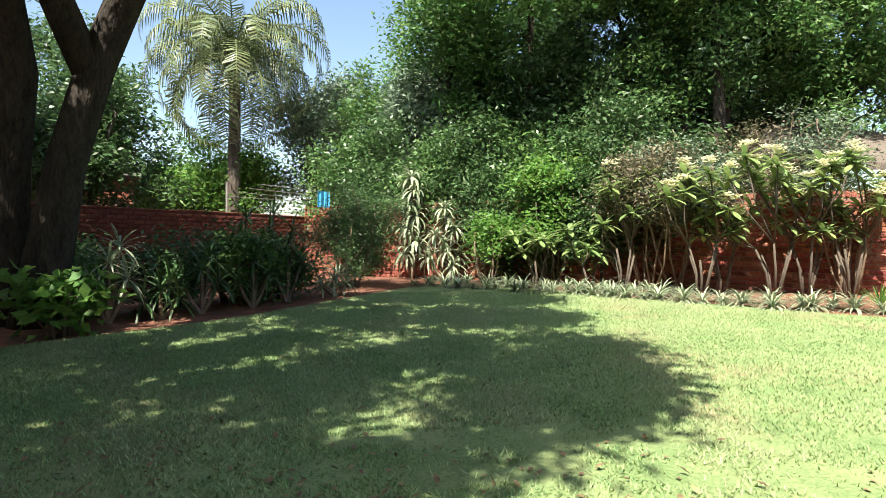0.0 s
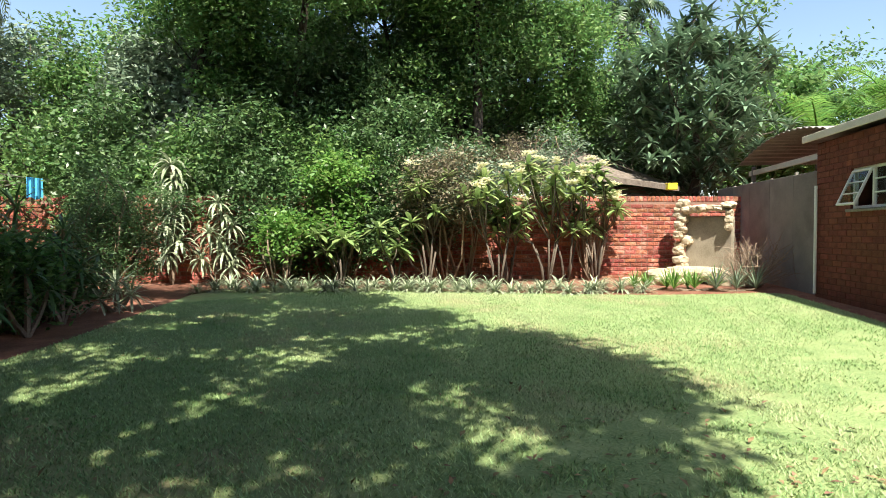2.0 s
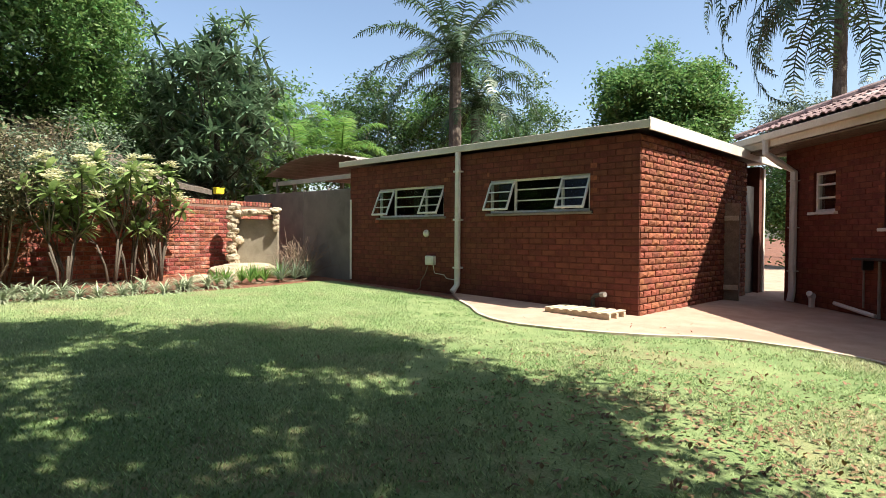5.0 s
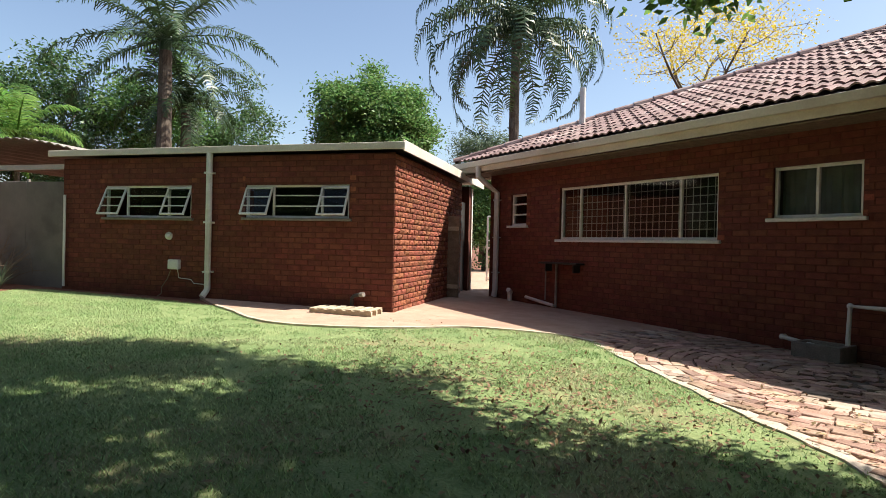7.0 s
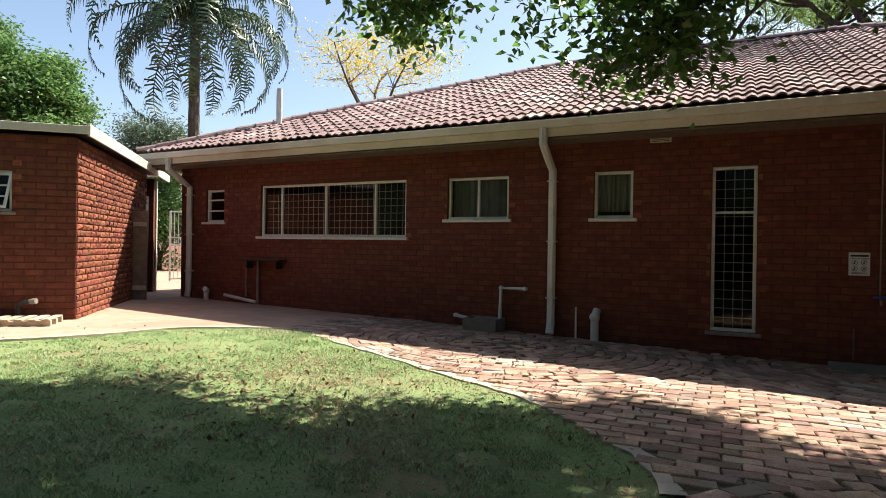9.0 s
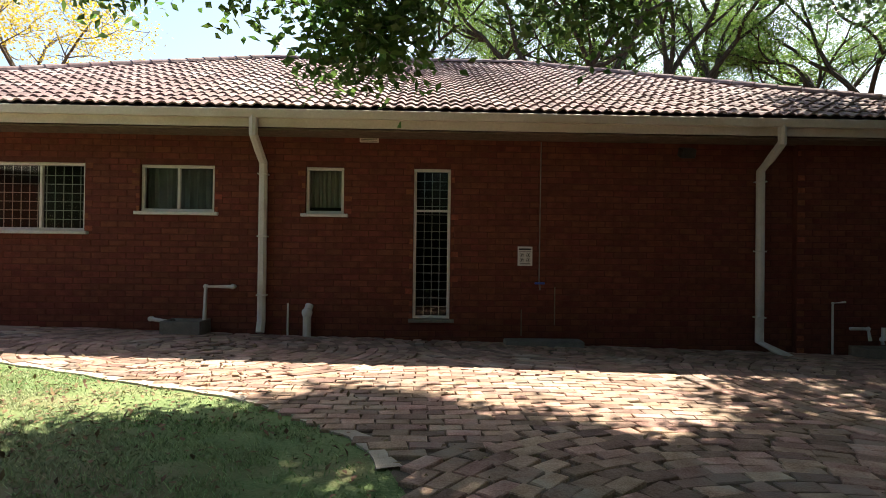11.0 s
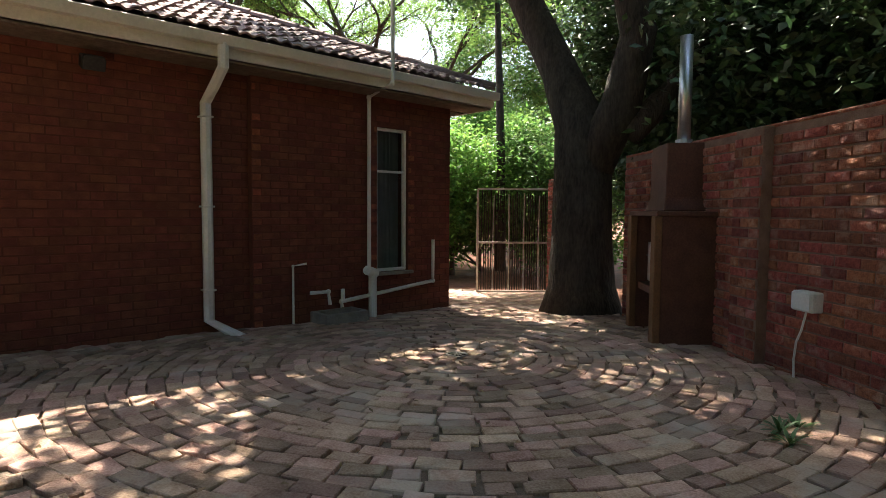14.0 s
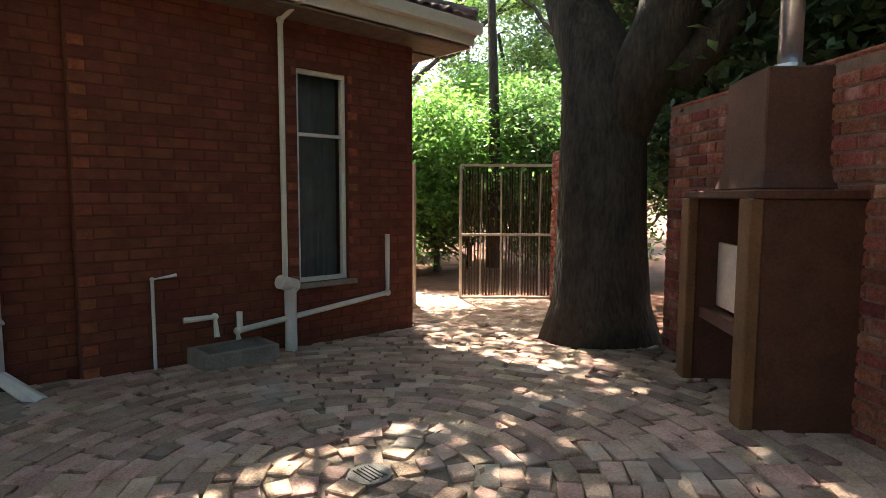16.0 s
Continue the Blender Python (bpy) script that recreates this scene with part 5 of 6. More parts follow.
for k, (x, y, h, lo, r, mat) in enumerate(((-15.9, -8.6, 1.8, 0.1, 0.9, LEAF_BRIGHT), (-18.6, -7.6, 4.6, 0.1, 1.9, LEAF_BRIGHT), (-22.5, -6.0, 5.5, 0.1, 2.2, LEAF_BRIGHT), (-24.0, -11.0, 6.0, 0.1, 2.6, LEAF_BRIGHT), (-20.0, -12.5, 4.5, 0.1, 2.0, LEAF_BRIGHT), (-17.6, -7.6, 3.8, 0.3, 1.5, LEAF_BRIGHT), (-19.4, -5.6, 4.6, 0.4, 1.7, LEAF_MID), (-17.0, -10.5, 2.2, 0.1, 1.2, LEAF_BRIGHT), (-21.0, -9.0, 5.6, 0.4, 2.2, LEAF_BRIGHT), (-19.0, -2.0, 5.0, 0.4, 1.8, LEAF_DARK), (-17.4, -0.5, 4.4, 0.8, 1.4, LEAF_DARK))):
    simple_tree("garden_shrub", "sunlit bright green shrub beyond the stick gate", x, y, h, lo, r, mat, BARK, 180 + k, 60, 110, 0.34, 0.13, 0.055, 0.07, 0.2, group="shrubs beyond the gate")
make_tree("slim_tree", "slim dark trunk beyond the gate", [([(-17.9, -6.2, -0.2), (-17.9, -6.2, 2.5), (-17.8, -6.3, 6.5)], [0.13, 0.11, 0.07])], clumps_in((-17.8, -6.3, 6.8), (2.2, 2.2, 1.4), 40, rs, 0.1), LEAF_LIME, BARK_DARK, 80, 0.4, 0.13, 0.05, 190)


# ---- garden beds ----
for k in range(9):
    x, y = -0.7 + 0.78 * k, 16.6 - 0.63 * k
    simple_tree("undergrowth_bush", "dark bushy undergrowth behind the back wall", x, y, 3.6 + 0.9 * math.sin(k * 2.1), 0.3, 1.15, LEAF_DARK if k % 3 else LEAF_MID, BARK_DARK, 400 + k, 46, 90, 0.32, 0.12, 0.05, 0.05, 0.3, group="undergrowth")
for k, (x, y) in enumerate(((-0.25, 14.92), (1.74, 14.13), (2.43, 13.28), (2.84, 12.56), (3.62, 11.78), (4.31, 11.11))):
    simple_tree("undergrowth_bush", "dark leafy bush before the back wall", x, y, 2.5 + 0.5 * math.sin(k * 1.7), 0.15, 0.75, LEAF_DARK, BARK_DARK, 430 + k, 40, 80, 0.2, 0.09, 0.04, 0.03, 0.3, group="bed bushes")


def frangipani(x, y, h, tips, seed, flowers=0.6, spread=0.7):
    """Candelabra stems, a rosette of paddle leaves at every tip, creamy flower heads."""
    r = random.Random(seed)
    t = empty("frangipani", "frangipani shrub with cream flower heads" if flowers else "young frangipani shrub with paddle leaves", "shrub", "frangipanis")
    z0 = G(x, y) - 0.03
    forks = []
    for k in range(3 if tips < 8 else 5):
        a = k * 2.1 + r.uniform(-0.4, 0.4)
        f = Vector((x + math.cos(a) * spread * 0.4, y + math.sin(a) * spread * 0.25, z0 + h * r.uniform(0.3, 0.5)))
        part("stem", tube([(x + math.cos(a) * 0.06, y + math.sin(a) * 0.06, z0), Vector((x, y, z0)).lerp(f, 0.5) + Vector((0.03, 0, 0)), f], [0.024, 0.02, 0.017], 6), BARK_PALE, t, smooth=True)
        forks.append(f)
    V, F, FV, FF = [], [], [], []
    for k in range(tips):
        a = k * 2.4 + r.uniform(-0.4, 0.4)
        d = 1.2 * spread * math.sqrt((k + 0.6) / tips)
        end = Vector((x + math.cos(a) * d, y + math.sin(a) * d * 0.6, z0 + h * (1.0 - 0.55 * r.random() ** 1.4)))
        fork = min(forks, key=lambda q: (q - end).length)
        midp = fork.lerp(end, 0.5) + Vector((math.cos(a), math.sin(a), -0.3)) * 0.07
        part("stem", tube([fork, midp, end], [0.015, 0.012, 0.011], 5), BARK_PALE, t, smooth=True)
        rosette(V, F, end, 14, 0.34, 0.10, r, (-0.35, 1.0), 0.7, 4, 0.65)
        if r.random() < flowers and end.z > z0 + h * 0.55:
            for j in range(14):
                c = end + Vector((r.uniform(-0.11, 0.11), r.uniform(-0.11, 0.11), 0.17 + r.uniform(0, 0.10)))
                for q in range(5):
                    strap(FV, FF, c, q * 1.257 + j, 0.5, 0.085, 0.06, 0.4, 1, 0.5)
    part("foliage", np_mesh("leaves", np.array([tuple(v) for v in V]), np.array(F), LEAF_FRANG), LEAF_FRANG, t)
    if FV:
        part("blossom", np_mesh("flowers", np.array([tuple(v) for v in FV]), np.array(FF), PETAL), PETAL, t, "cream and yellow blossom")


frangipani(6.09, 8.64, 2.2, 17, 1, 0.75, 0.85)
frangipani(6.59, 8.56, 2.25, 11, 2, 0.75, 0.8)
frangipani(7.03, 8.21, 2.05, 12, 12, 0.7, 0.6)
frangipani(4.94, 8.83, 1.95, 13, 3, 0.7, 0.65)
frangipani(4.08, 9.76, 2.05, 10, 4, 0.4, 0.5)
frangipani(5.47, 9.07, 1.5, 9, 8, 0.3, 0.5)
frangipani(2.84, 10.7, 1.15, 5, 5, 0.0, 0.4)
frangipani(3.59, 10.07, 1.1, 5, 6, 0.0, 0.4)
frangipani(3.21, 11.2, 2.0, 5, 7, 0.0, 0.4)


def shrub(name, label, x, y, lo, hi, radius, mat, seed, clumps=40, each=90, length=0.08, width=0.035, spread=0.16, stems=7, bark=TWIG, hang=0.1):
    rs3 = np.random.RandomState(seed)
    z0 = G(x, y) - 0.03
    cen = clumps_in((x, y, z0 + (lo + hi) / 2), (radius, radius, (hi - lo) / 2), clumps, rs3, 0.3)
    st = []
    for k in range(stems):
        a = k * 2.4
        st.append((bent((x + 0.1 * math.cos(a), y + 0.1 * math.sin(a), z0), (x + radius * 0.5 * math.cos(a), y + radius * 0.5 * math.sin(a), z0 + lo + (hi - lo) * 0.6), rs3, 4, 0.08), [0.022, 0.02, 0.017, 0.014, 0.01]))
    return make_tree(name, label, st, cen, mat, bark, each, spread, length, width, seed, hang, category="shrub", sides=5)


shrub("flowering_shrub", "leggy russet and grey-green shrub before the wall", 4.66, 10.04, 0.8, 2.75, 1.1, LEAF_RUSSET, 200, 80, 110)
shrub("flowering_shrub", "grey-green shrub with pale new leaves", 5.16, 9.95, 1.0, 2.8, 1.0, LEAF_OLIVE, 201, 80, 110)
shrub("leafy_shrub", "bright green rounded shrub in sunlight", 3.45, 11.5, 0.7, 2.75, 0.8, LEAF_BRIGHT, 202, 38, 120, 0.11, 0.058)
shrub("leafy_shrub", "low lime green shrub in sunlight", 2.18, 11.74, 0.7, 1.5, 0.5, LEAF_BRIGHT, 203, 16, 120, 0.11, 0.058)
shrub("leafy_shrub", "green shrub under the wood", 3.36, 12.01, 0.3, 1.7, 0.8, LEAF_DARK, 204, 40, 90)
shrub("leafy_shrub", "dark twiggy shrub against the brick wall", 7.29, 8.49, 0.5, 1.8, 0.5, LEAF_RUSSET, 205, 20, 22, 0.06, 0.025, stems=16)
shrub("flowering_shrub", "grey-green shrub leaning over the back wall", 7.96, 10.05, 1.2, 3.4, 0.9, LEAF_OLIVE, 207, 50, 110)
shrub("leafy_shrub", "dry russet shrub leaning over the back wall", 7.06, 10.47, 1.2, 3.3, 0.9, LEAF_RUSSET, 208, 50, 90)
shrub("clipped_bush", "dense dark rounded conifer bush", -0.5, 12.09, 0.1, 2.15, 0.95, LEAF_DARK, 206, 120, 160, 0.06, 0.02, 0.13)
for k, (x, y, hi, r, mat) in enumerate(((-2.4, 9.9, 1.2, 0.6, LEAF_DARK), (-2.0, 9.4, 1.3, 0.45, LEAF_MID), (-3.1, 9.0, 1.0, 0.55, LEAF_DARK), (-4.0, 8.6, 1.1, 0.5, LEAF_MID), (-4.6, 9.2, 1.3, 0.6, LEAF_DARK), (-6.3, 8.3, 1.2, 0.7, LEAF_DARK), (-6.0, 7.2, 0.9, 0.5, LEAF_DARK), (-1.6, 10.2, 1.0, 0.5, LEAF_DARK))):
    shrub("leafy_shrub", "dark shrub in the shaded side bed", x, y, 0.05, hi, r, mat, 210 + k, 34, 80, 0.10, 0.045)
shrub("hydrangea", "broad-leaved light green hydrangea in the shaded bed", -3.6, 7.1, 0.1, 0.75, 0.42, LEAF_BRIGHT, 220, 22, 26, 0.17, 0.10, 0.13)


def strap_plant(name, label, x, y, heads, length, width, mat, seed, droop=1.0, n=26, elev=(-0.6, 1.3), group=""):
    """Canes that end in heads of long strap leaves; heads are (dx, dy, height)."""
    r = random.Random(seed)
    t = empty(name, label, "plant", group)
    z0 = G(x, y) - 0.02
    V, F = [], []
    for dx, dy, h in heads:
        part("cane", tube([(x, y, z0), (x + dx * 0.6, y + dy * 0.6, z0 + h * 0.5), (x + dx, y + dy, z0 + h)], [0.03, 0.025, 0.02], 5), TWIG, t)
        rosette(V, F, (x + dx, y + dy, z0 + h), n, length, width, r, elev, droop)
    part("foliage", np_mesh("leaves", np.array([tuple(v) for v in V]), np.array(F), mat), mat, t)
    return t


strap_plant("dracaena", "tall dracaena with drooping pale-edged leaves", 0.84, 13.72, [(0, 0, 2.35), (0.08, 0, 2.05), (-0.08, 0.03, 1.75), (0.1, -0.05, 1.45), (-0.1, 0, 1.15), (0.12, -0.1, 0.85), (-0.12, -0.05, 0.6)], 0.55, 0.075, LEAF_VARI, 1, 1.7, 34)
strap_plant("dracaena", "bushy variegated dracaena in sunlight", 1.47, 12.97, [(0, 0, 1.6), (0.1, 0, 1.35), (0.25, -0.1, 1.15), (-0.2, -0.1, 1.0), (0.0, -0.1, 0.85), (0.05, -0.2, 0.65), (0.3, 0, 0.55), (-0.3, 0, 0.5), (0.15, -0.25, 0.35)], 0.46, 0.058, LEAF_VARI, 2, 1.3, 34)
strap_plant("agave", "pale variegated rosette plant", 2.33, 12.55, [(0, 0, 0.35), (0.15, 0.1, 0.3)], 0.5, 0.06, LEAF_VARI, 3, 0.9, 26, (0.1, 1.4))
for k, (x, y, h, mat) in enumerate(((-3.4, 7.9, 1.0, LEAF_VARI), (-2.5, 8.6, 0.8, LEAF_STRAP), (-1.9, 9.0, 0.9, LEAF_STRAP), (-1.5, 9.7, 1.2, LEAF_STRAP), (-2.2, 9.7, 1.4, LEAF_STRAP), (-2.9, 8.2, 0.5, LEAF_STRAP), (-0.8, 10.4, 0.4, LEAF_VARI), (-1.9, 10.6, 1.5, LEAF_STRAP))):
    strap_plant("cordyline", "spiky cordyline in the shaded bed" if mat is LEAF_STRAP else "pale variegated cordyline in dappled light", x, y, [(0, 0, h * 0.75), (0.2, 0.05, h * 0.55), (-0.2, -0.05, h * 0.45), (0.05, 0.2, h * 0.95)], 0.45, 0.035, mat, 10 + k, 0.8, 24, group="cordylines")
strap_plant("iris_clump", "green strappy clump beside the rocks", 6.84, 6.15, [(0, 0, 0.05), (0.3, -0.2, 0.05), (-0.3, 0.2, 0.05), (0.15, 0.2, 0.05)], 0.40, 0.02, LEAF_BRIGHT, 30, 0.5, 40, (0.6, 1.5))
strap_plant("iris_clump", "green strappy clump beside the rocks", 6.37, 6.74, [(0, 0, 0.05), (0.3, -0.2, 0.05), (-0.2, 0.1, 0.05)], 0.36, 0.02, LEAF_BRIGHT, 31, 0.5, 40, (0.6, 1.5))
strap_plant("iris_clump", "grey-green strappy clump at the lawn edge", 7.27, 5.66, [(0, 0, 0.05), (0.25, -0.2, 0.05), (-0.3, 0.2, 0.05)], 0.5, 0.018, LEAF_OLIVE, 32, 0.6, 44, (0.5, 1.5))

strap_plant("weed_clump", "low green weeds growing between the pavers", -10.55, 2.4, [(0, 0, 0.03), (0.16, 0.1, 0.03), (-0.14, 0.05, 0.02)], 0.16, 0.022, LEAF_STRAP, 40, 1.1, 22, (0.2, 1.3))

# a border of spider plants along the bed edge
kinds = []
for k in range(4):
    r = random.Random(300 + k)
    t = empty("spider_plant", "white-striped spider plant edging the bed", "plant", "spider plants")
    V, F = [], []
    rosette(V, F, (0, 0, 0.02), 60, 0.42, 0.028, r, (0.25, 1.45), 1.5, 4)
    part("foliage", np_mesh("leaves", np.array([tuple(v) for v in V]), np.array(F), LEAF_VARI), LEAF_VARI, t)
    kinds.append(t)
r = random.Random(8)
border = smooth_line([(0.49, 11.65), (1.23, 11.53), (2.66, 10.04), (3.7, 9.08), (5.03, 7.47), (6.04, 6.65)], 40)
step, last, n = 0.0, border[0], 0
spots = []
for q in border:
    step += math.hypot(q[0] - last[0], q[1] - last[1])
    last = q
    if step > 0.27:
        step = 0.0
        spots.append((q[0] + r.uniform(-0.1, 0.1), q[1] + r.uniform(-0.12, 0.12)))
        if r.random() < 0.55:
            spots.append((q[0] + 0.25 + r.uniform(-0.1, 0.1), q[1] + 0.32 + r.uniform(-0.1, 0.1)))
for k, (x, y) in enumerate(spots):
    m = pose(x, y, G(x, y) - 0.01, 0, 0, r.uniform(0, 360)) @ Matrix.Scale(1, 4)
    if k < 4:
        kinds[k].matrix_basis = m
        kinds[k].scale = [0.68 + 0.12 * k] * 3
    else:
        copy_thing(kinds[r.randrange(4)], m)

# dry twiggy bush before the grey fence
rs = np.random.RandomState(9)
tw = empty("dry_bush", "leafless dry twiggy bush in front of the fence", "shrub")
for k in range(90):
    a, e = rs.uniform(0, 6.28), rs.uniform(0.35, 1.4)
    L = rs.uniform(0.5, 1.0)
    b0 = Vector((8.0 + rs.normal() * 0.1, 5.75 + rs.normal() * 0.1, G(8.0, 5.75)))
    e1 = b0 + Vector((math.cos(a) * math.cos(e), math.sin(a) * math.cos(e), math.sin(e))) * L
    pts = bent(b0, e1, rs, 3, 0.1)
    bm = bmesh.new()
    add_tube(bm, pts, [0.009, 0.008, 0.006, 0.003], 4, False)
    for j in range(3):
        e2 = pts[2] + Vector(rs.normal(size=3) * 0.16) + Vector((0, 0, 0.1))
        add_tube(bm, [pts[2], e2], [0.005, 0.002], 3, False)
    part("twig", bm, TWIG, tw)

# ---- paving ----
def paver_mesh(w, l, h, rng):
    """A worn clay paver: chamfered top, uneven corners."""
    c = 0.006
    j = lambda: rng.uniform(-0.007, 0.007)
    lo = [(-w / 2 + j(), -l / 2 + j(), -0.03), (w / 2 + j(), -l / 2 + j(), -0.03), (w / 2 + j(), l / 2 + j(), -0.03), (-w / 2 + j(), l / 2 + j(), -0.03)]
    mid = [(x, y, h - 0.005) for x, y, z in lo]
    top = [(x - math.copysign(c, x), y - math.copysign(c, y), h + rng.uniform(-0.003, 0.003)) for x, y, z in lo]
    fs = [(8, 9, 10, 11)]
    for k in range(4):
        n = (k + 1) % 4
        fs += [(k, n, 4 + n, 4 + k), (4 + k, 4 + n, 8 + n, 8 + k)]
    return lo + mid + top, fs


rng = random.Random(77)
KINDS = {}
for size in ("brick", "half", "square"):
    w, l = {"brick": (0.109, 0.210), "half": (0.109, 0.130), "square": (0.16, 0.17)}[size]
    KINDS[size] = [mesh_of("paver", *paver_mesh(w, l, 0.022, rng), PAVER) for k in range(5)]
PV = {k: [[v.co.copy() for v in me.vertices] for me in KINDS[k]] for k in KINDS}
PF = [tuple(p.vertices) for p in KINDS["brick"][0].polygons]
paving = bpy.data.objects["paving_bed"]
CENTRES = [(-10.5, -0.15, 3.3), (-2.4, -1.75, 2.3), (-6.4, -2.4, 2.2), (-6.6, 3.6, 2.4)]
INNER = [(x, y) for x, y in PAVING]
STACK = []


def lay(kind, x, y, ang):
    STACK.append((kind, x, y, ang))


def free(x, y, own):
    if not inside(x, y, INNER):
        return False
    for k, (cx, cy, cr) in enumerate(CENTRES):
        if k != own and math.hypot(x - cx, y - cy) < cr and (own is None or k < own):
            return False
    return True


for k, (cx, cy, cr) in enumerate(CENTRES):
    rr = 0.17
    while rr < cr:
        n = max(5, int(2 * math.pi * rr / 0.217))
        off = rng.uniform(0, 6.28)
        for j in range(n):
            a = off + 2 * math.pi * j / n
            x, y = cx + math.cos(a) * rr, cy + math.sin(a) * rr
            if free(x, y, k):
                lay("brick" if rr > 0.45 and rng.random() > 0.1 else "half", x + rng.uniform(-0.012, 0.012), y + rng.uniform(-0.012, 0.012), a + rng.uniform(-0.09, 0.09))
        rr += 0.116
y = -9.0
row = 0
while y < 7.0:
    x = -16.0 + (0.11 if row % 2 else 0)
    while x < 0.6:
        xx, yy = x, y + 0.05 * math.sin(x * 1.3)
        if free(xx, yy, None) and yy < 5.0:
            lay("brick", xx, yy, math.pi / 2 + 0.065 * math.cos(x * 1.3) + rng.uniform(-0.04, 0.04))
        x += 0.217
    y += 0.116
    row += 1
near = sorted(range(len(STACK)), key=lambda i: math.hypot(STACK[i][1] + 9.6, STACK[i][2] - 0.3))
single = set(near[:300])
V, F = [], []
for i, (kind, x, y, ang) in enumerate(STACK):
    k = rng.randrange(5)
    m = Matrix.Translation((x, y, G(x, y) + rng.uniform(-0.002, 0.005))) @ Euler((rng.uniform(-0.025, 0.025), rng.uniform(-0.025, 0.025), ang + rng.uniform(-0.11, 0.11))).to_matrix().to_4x4()
    if i in single:
        ob = new("paver", KINDS[kind][k])
        ob.parent, ob.matrix_basis = paving, m
    else:
        o = len(V)
        V += [m @ q for q in PV[kind][k]]
        F += [tuple(o + q for q in f) for f in PF]
tagged(part("pavers", mesh_of("pavers", V, F, PAVER), PAVER, paving), kind="stuff")
dr = empty("floor_drain", "small dark round drain in the paving", "drain")
zd = G(-10.5, -0.15)
part("rim", tube([(-10.5, -0.15, zd - 0.01), (-10.5, -0.15, zd + 0.022)], 0.10, 16), GREYBLOCK, dr)
# No holes are cut: dark strips on the rim stand for the slots' shade.
for k in range(5):
    part("slot", box((0.012, 0.13, 0.006), pose(-10.54 + 0.02 * k, -0.15, zd + 0.025)), DARK_PAINT, dr)

# ---- lawn blades ----
rs = np.random.RandomState(12)
LA = np.array(LAWN)
pts = np.empty((0, 2))
while len(pts) < 280000:
    q = rs.uniform((-6.5, -0.8), (7.2, 10.6), (200000, 2))
    hit = np.zeros(len(q), bool)
    for (x0, y0), (x1, y1) in zip(LA, np.roll(LA, -1, axis=0)):
        if y0 != y1:
            hit ^= ((y0 > q[:, 1]) != (y1 > q[:, 1])) & (q[:, 0] < x0 + (q[:, 1] - y0) * (x1 - x0) / (y1 - y0))
    far = np.hypot(q[:, 0] + 2.5, q[:, 1] - 2.8)
    keep = hit & (rs.uniform(size=len(q)) < np.clip(1.35 - far / 9.0, 0.25, 1))
    # thin and bare patches in front of the house
    bare = 0.7 * np.sin(q[:, 0] * 1.9 + 1.0) * np.sin(q[:, 1] * 2.3) + 0.6 * np.sin(q[:, 0] * 7.1 + q[:, 1] * 5.3) * np.sin(q[:, 0] * 4.3 - q[:, 1] * 8.1)
    keep &= rs.uniform(size=len(q)) < np.where((q[:, 1] < 3.4) & (bare > 0.05), 0.16, 1.0)
    pts = np.concatenate([pts, q[keep]])
pts = pts[:280000]
n = len(pts)
zz = 0.22 + 0.02024 * pts[:, 0] + 0.00827 * pts[:, 1] - 0.004
P = np.c_[pts, zz]
a = rs.uniform(0, 6.283, n)
tall = rs.uniform(0.010, 0.026, n)
tall *= np.where(rs.uniform(size=n) < 0.03, 1.6, 1.0)
lean = rs.uniform(0.3, 1.8, n)
tip = P + np.c_[np.cos(a) * lean * tall, np.sin(a) * lean * tall, tall]
sd = np.c_[-np.sin(a), np.cos(a), np.zeros(n)] * rs.uniform(0.0025, 0.005, (n, 1))
V = np.stack([P - sd, P + sd, tip + sd * 0.35, tip - sd * 0.35], axis=1).reshape(-1, 3)
tagged(part("grass", np_mesh("grass", V, np.arange(4 * n).reshape(n, 4), GRASS), GRASS), "short green lawn grass, dry in places", "grass", kind="stuff")
# fallen leaves on lawn, beds and paving
m = 3400
P = np.c_[rs.uniform(-13, 1.2, m), rs.uniform(-2.6, 8, m)]
P[700:] = np.c_[rs.normal(-1.6, 1.3, m - 700), rs.normal(1.5, 0.9, m - 700)]
P = P[(P[:, 1] > -0.2) | (P[:, 0] < -1.5)]
P = np.c_[P, [G(*q) + (0.012 if inside(q[0], q[1], LAWN) else 0.03) for q in P]]
tagged(part("leaf_litter", leaf_mesh("leaf_litter", P, 0.05, 0.026, DRY_LEAF, rs, 0.0, 0.95), DRY_LEAF), "scattered small dry fallen leaves", "leaves", kind="stuff")

# ---- fixtures on the house ----
def pipe(name, label, face, run, r=0.022, sides=8, mat=PVC):
    """A pipe along a wall; run: (s, z, distance) points."""
    t = empty(name, label, "pipe")
    part("pipe", tube([face.at(*q) for q in run], r, sides), mat, t)
    for q in run[1:-1]:
        bm = bmesh.new()
        bmesh.ops.create_icosphere(bm, subdivisions=2, radius=r * 1.35, matrix=Matrix.Translation(face.at(*q)))
        part("elbow", bm, mat, t, smooth=True)
    return t


def gully(face, s, z, w=0.52):
    """A cement gully block with an open dark basin."""
    t = empty("gully", "grey cement drain gully at the foot of the wall", "gully")
    bm = bmesh.new()
    for sz, p in (((w, 0.06, 0.22), (0, 0.36, 0.11)), ((w, 0.06, 0.22), (0, 0.03, 0.11)), ((0.06, 0.27, 0.22), (-w / 2 + 0.03, 0.195, 0.11)), ((0.06, 0.27, 0.22), (w / 2 - 0.03, 0.195, 0.11)), ((w - 0.12, 0.27, 0.05), (0, 0.195, 0.025))):
        add_box(bm, sz, face.m(s, z) @ Matrix.Translation(p), 0.006)
    part("basin", bm, GREYBLOCK, t)
    return t


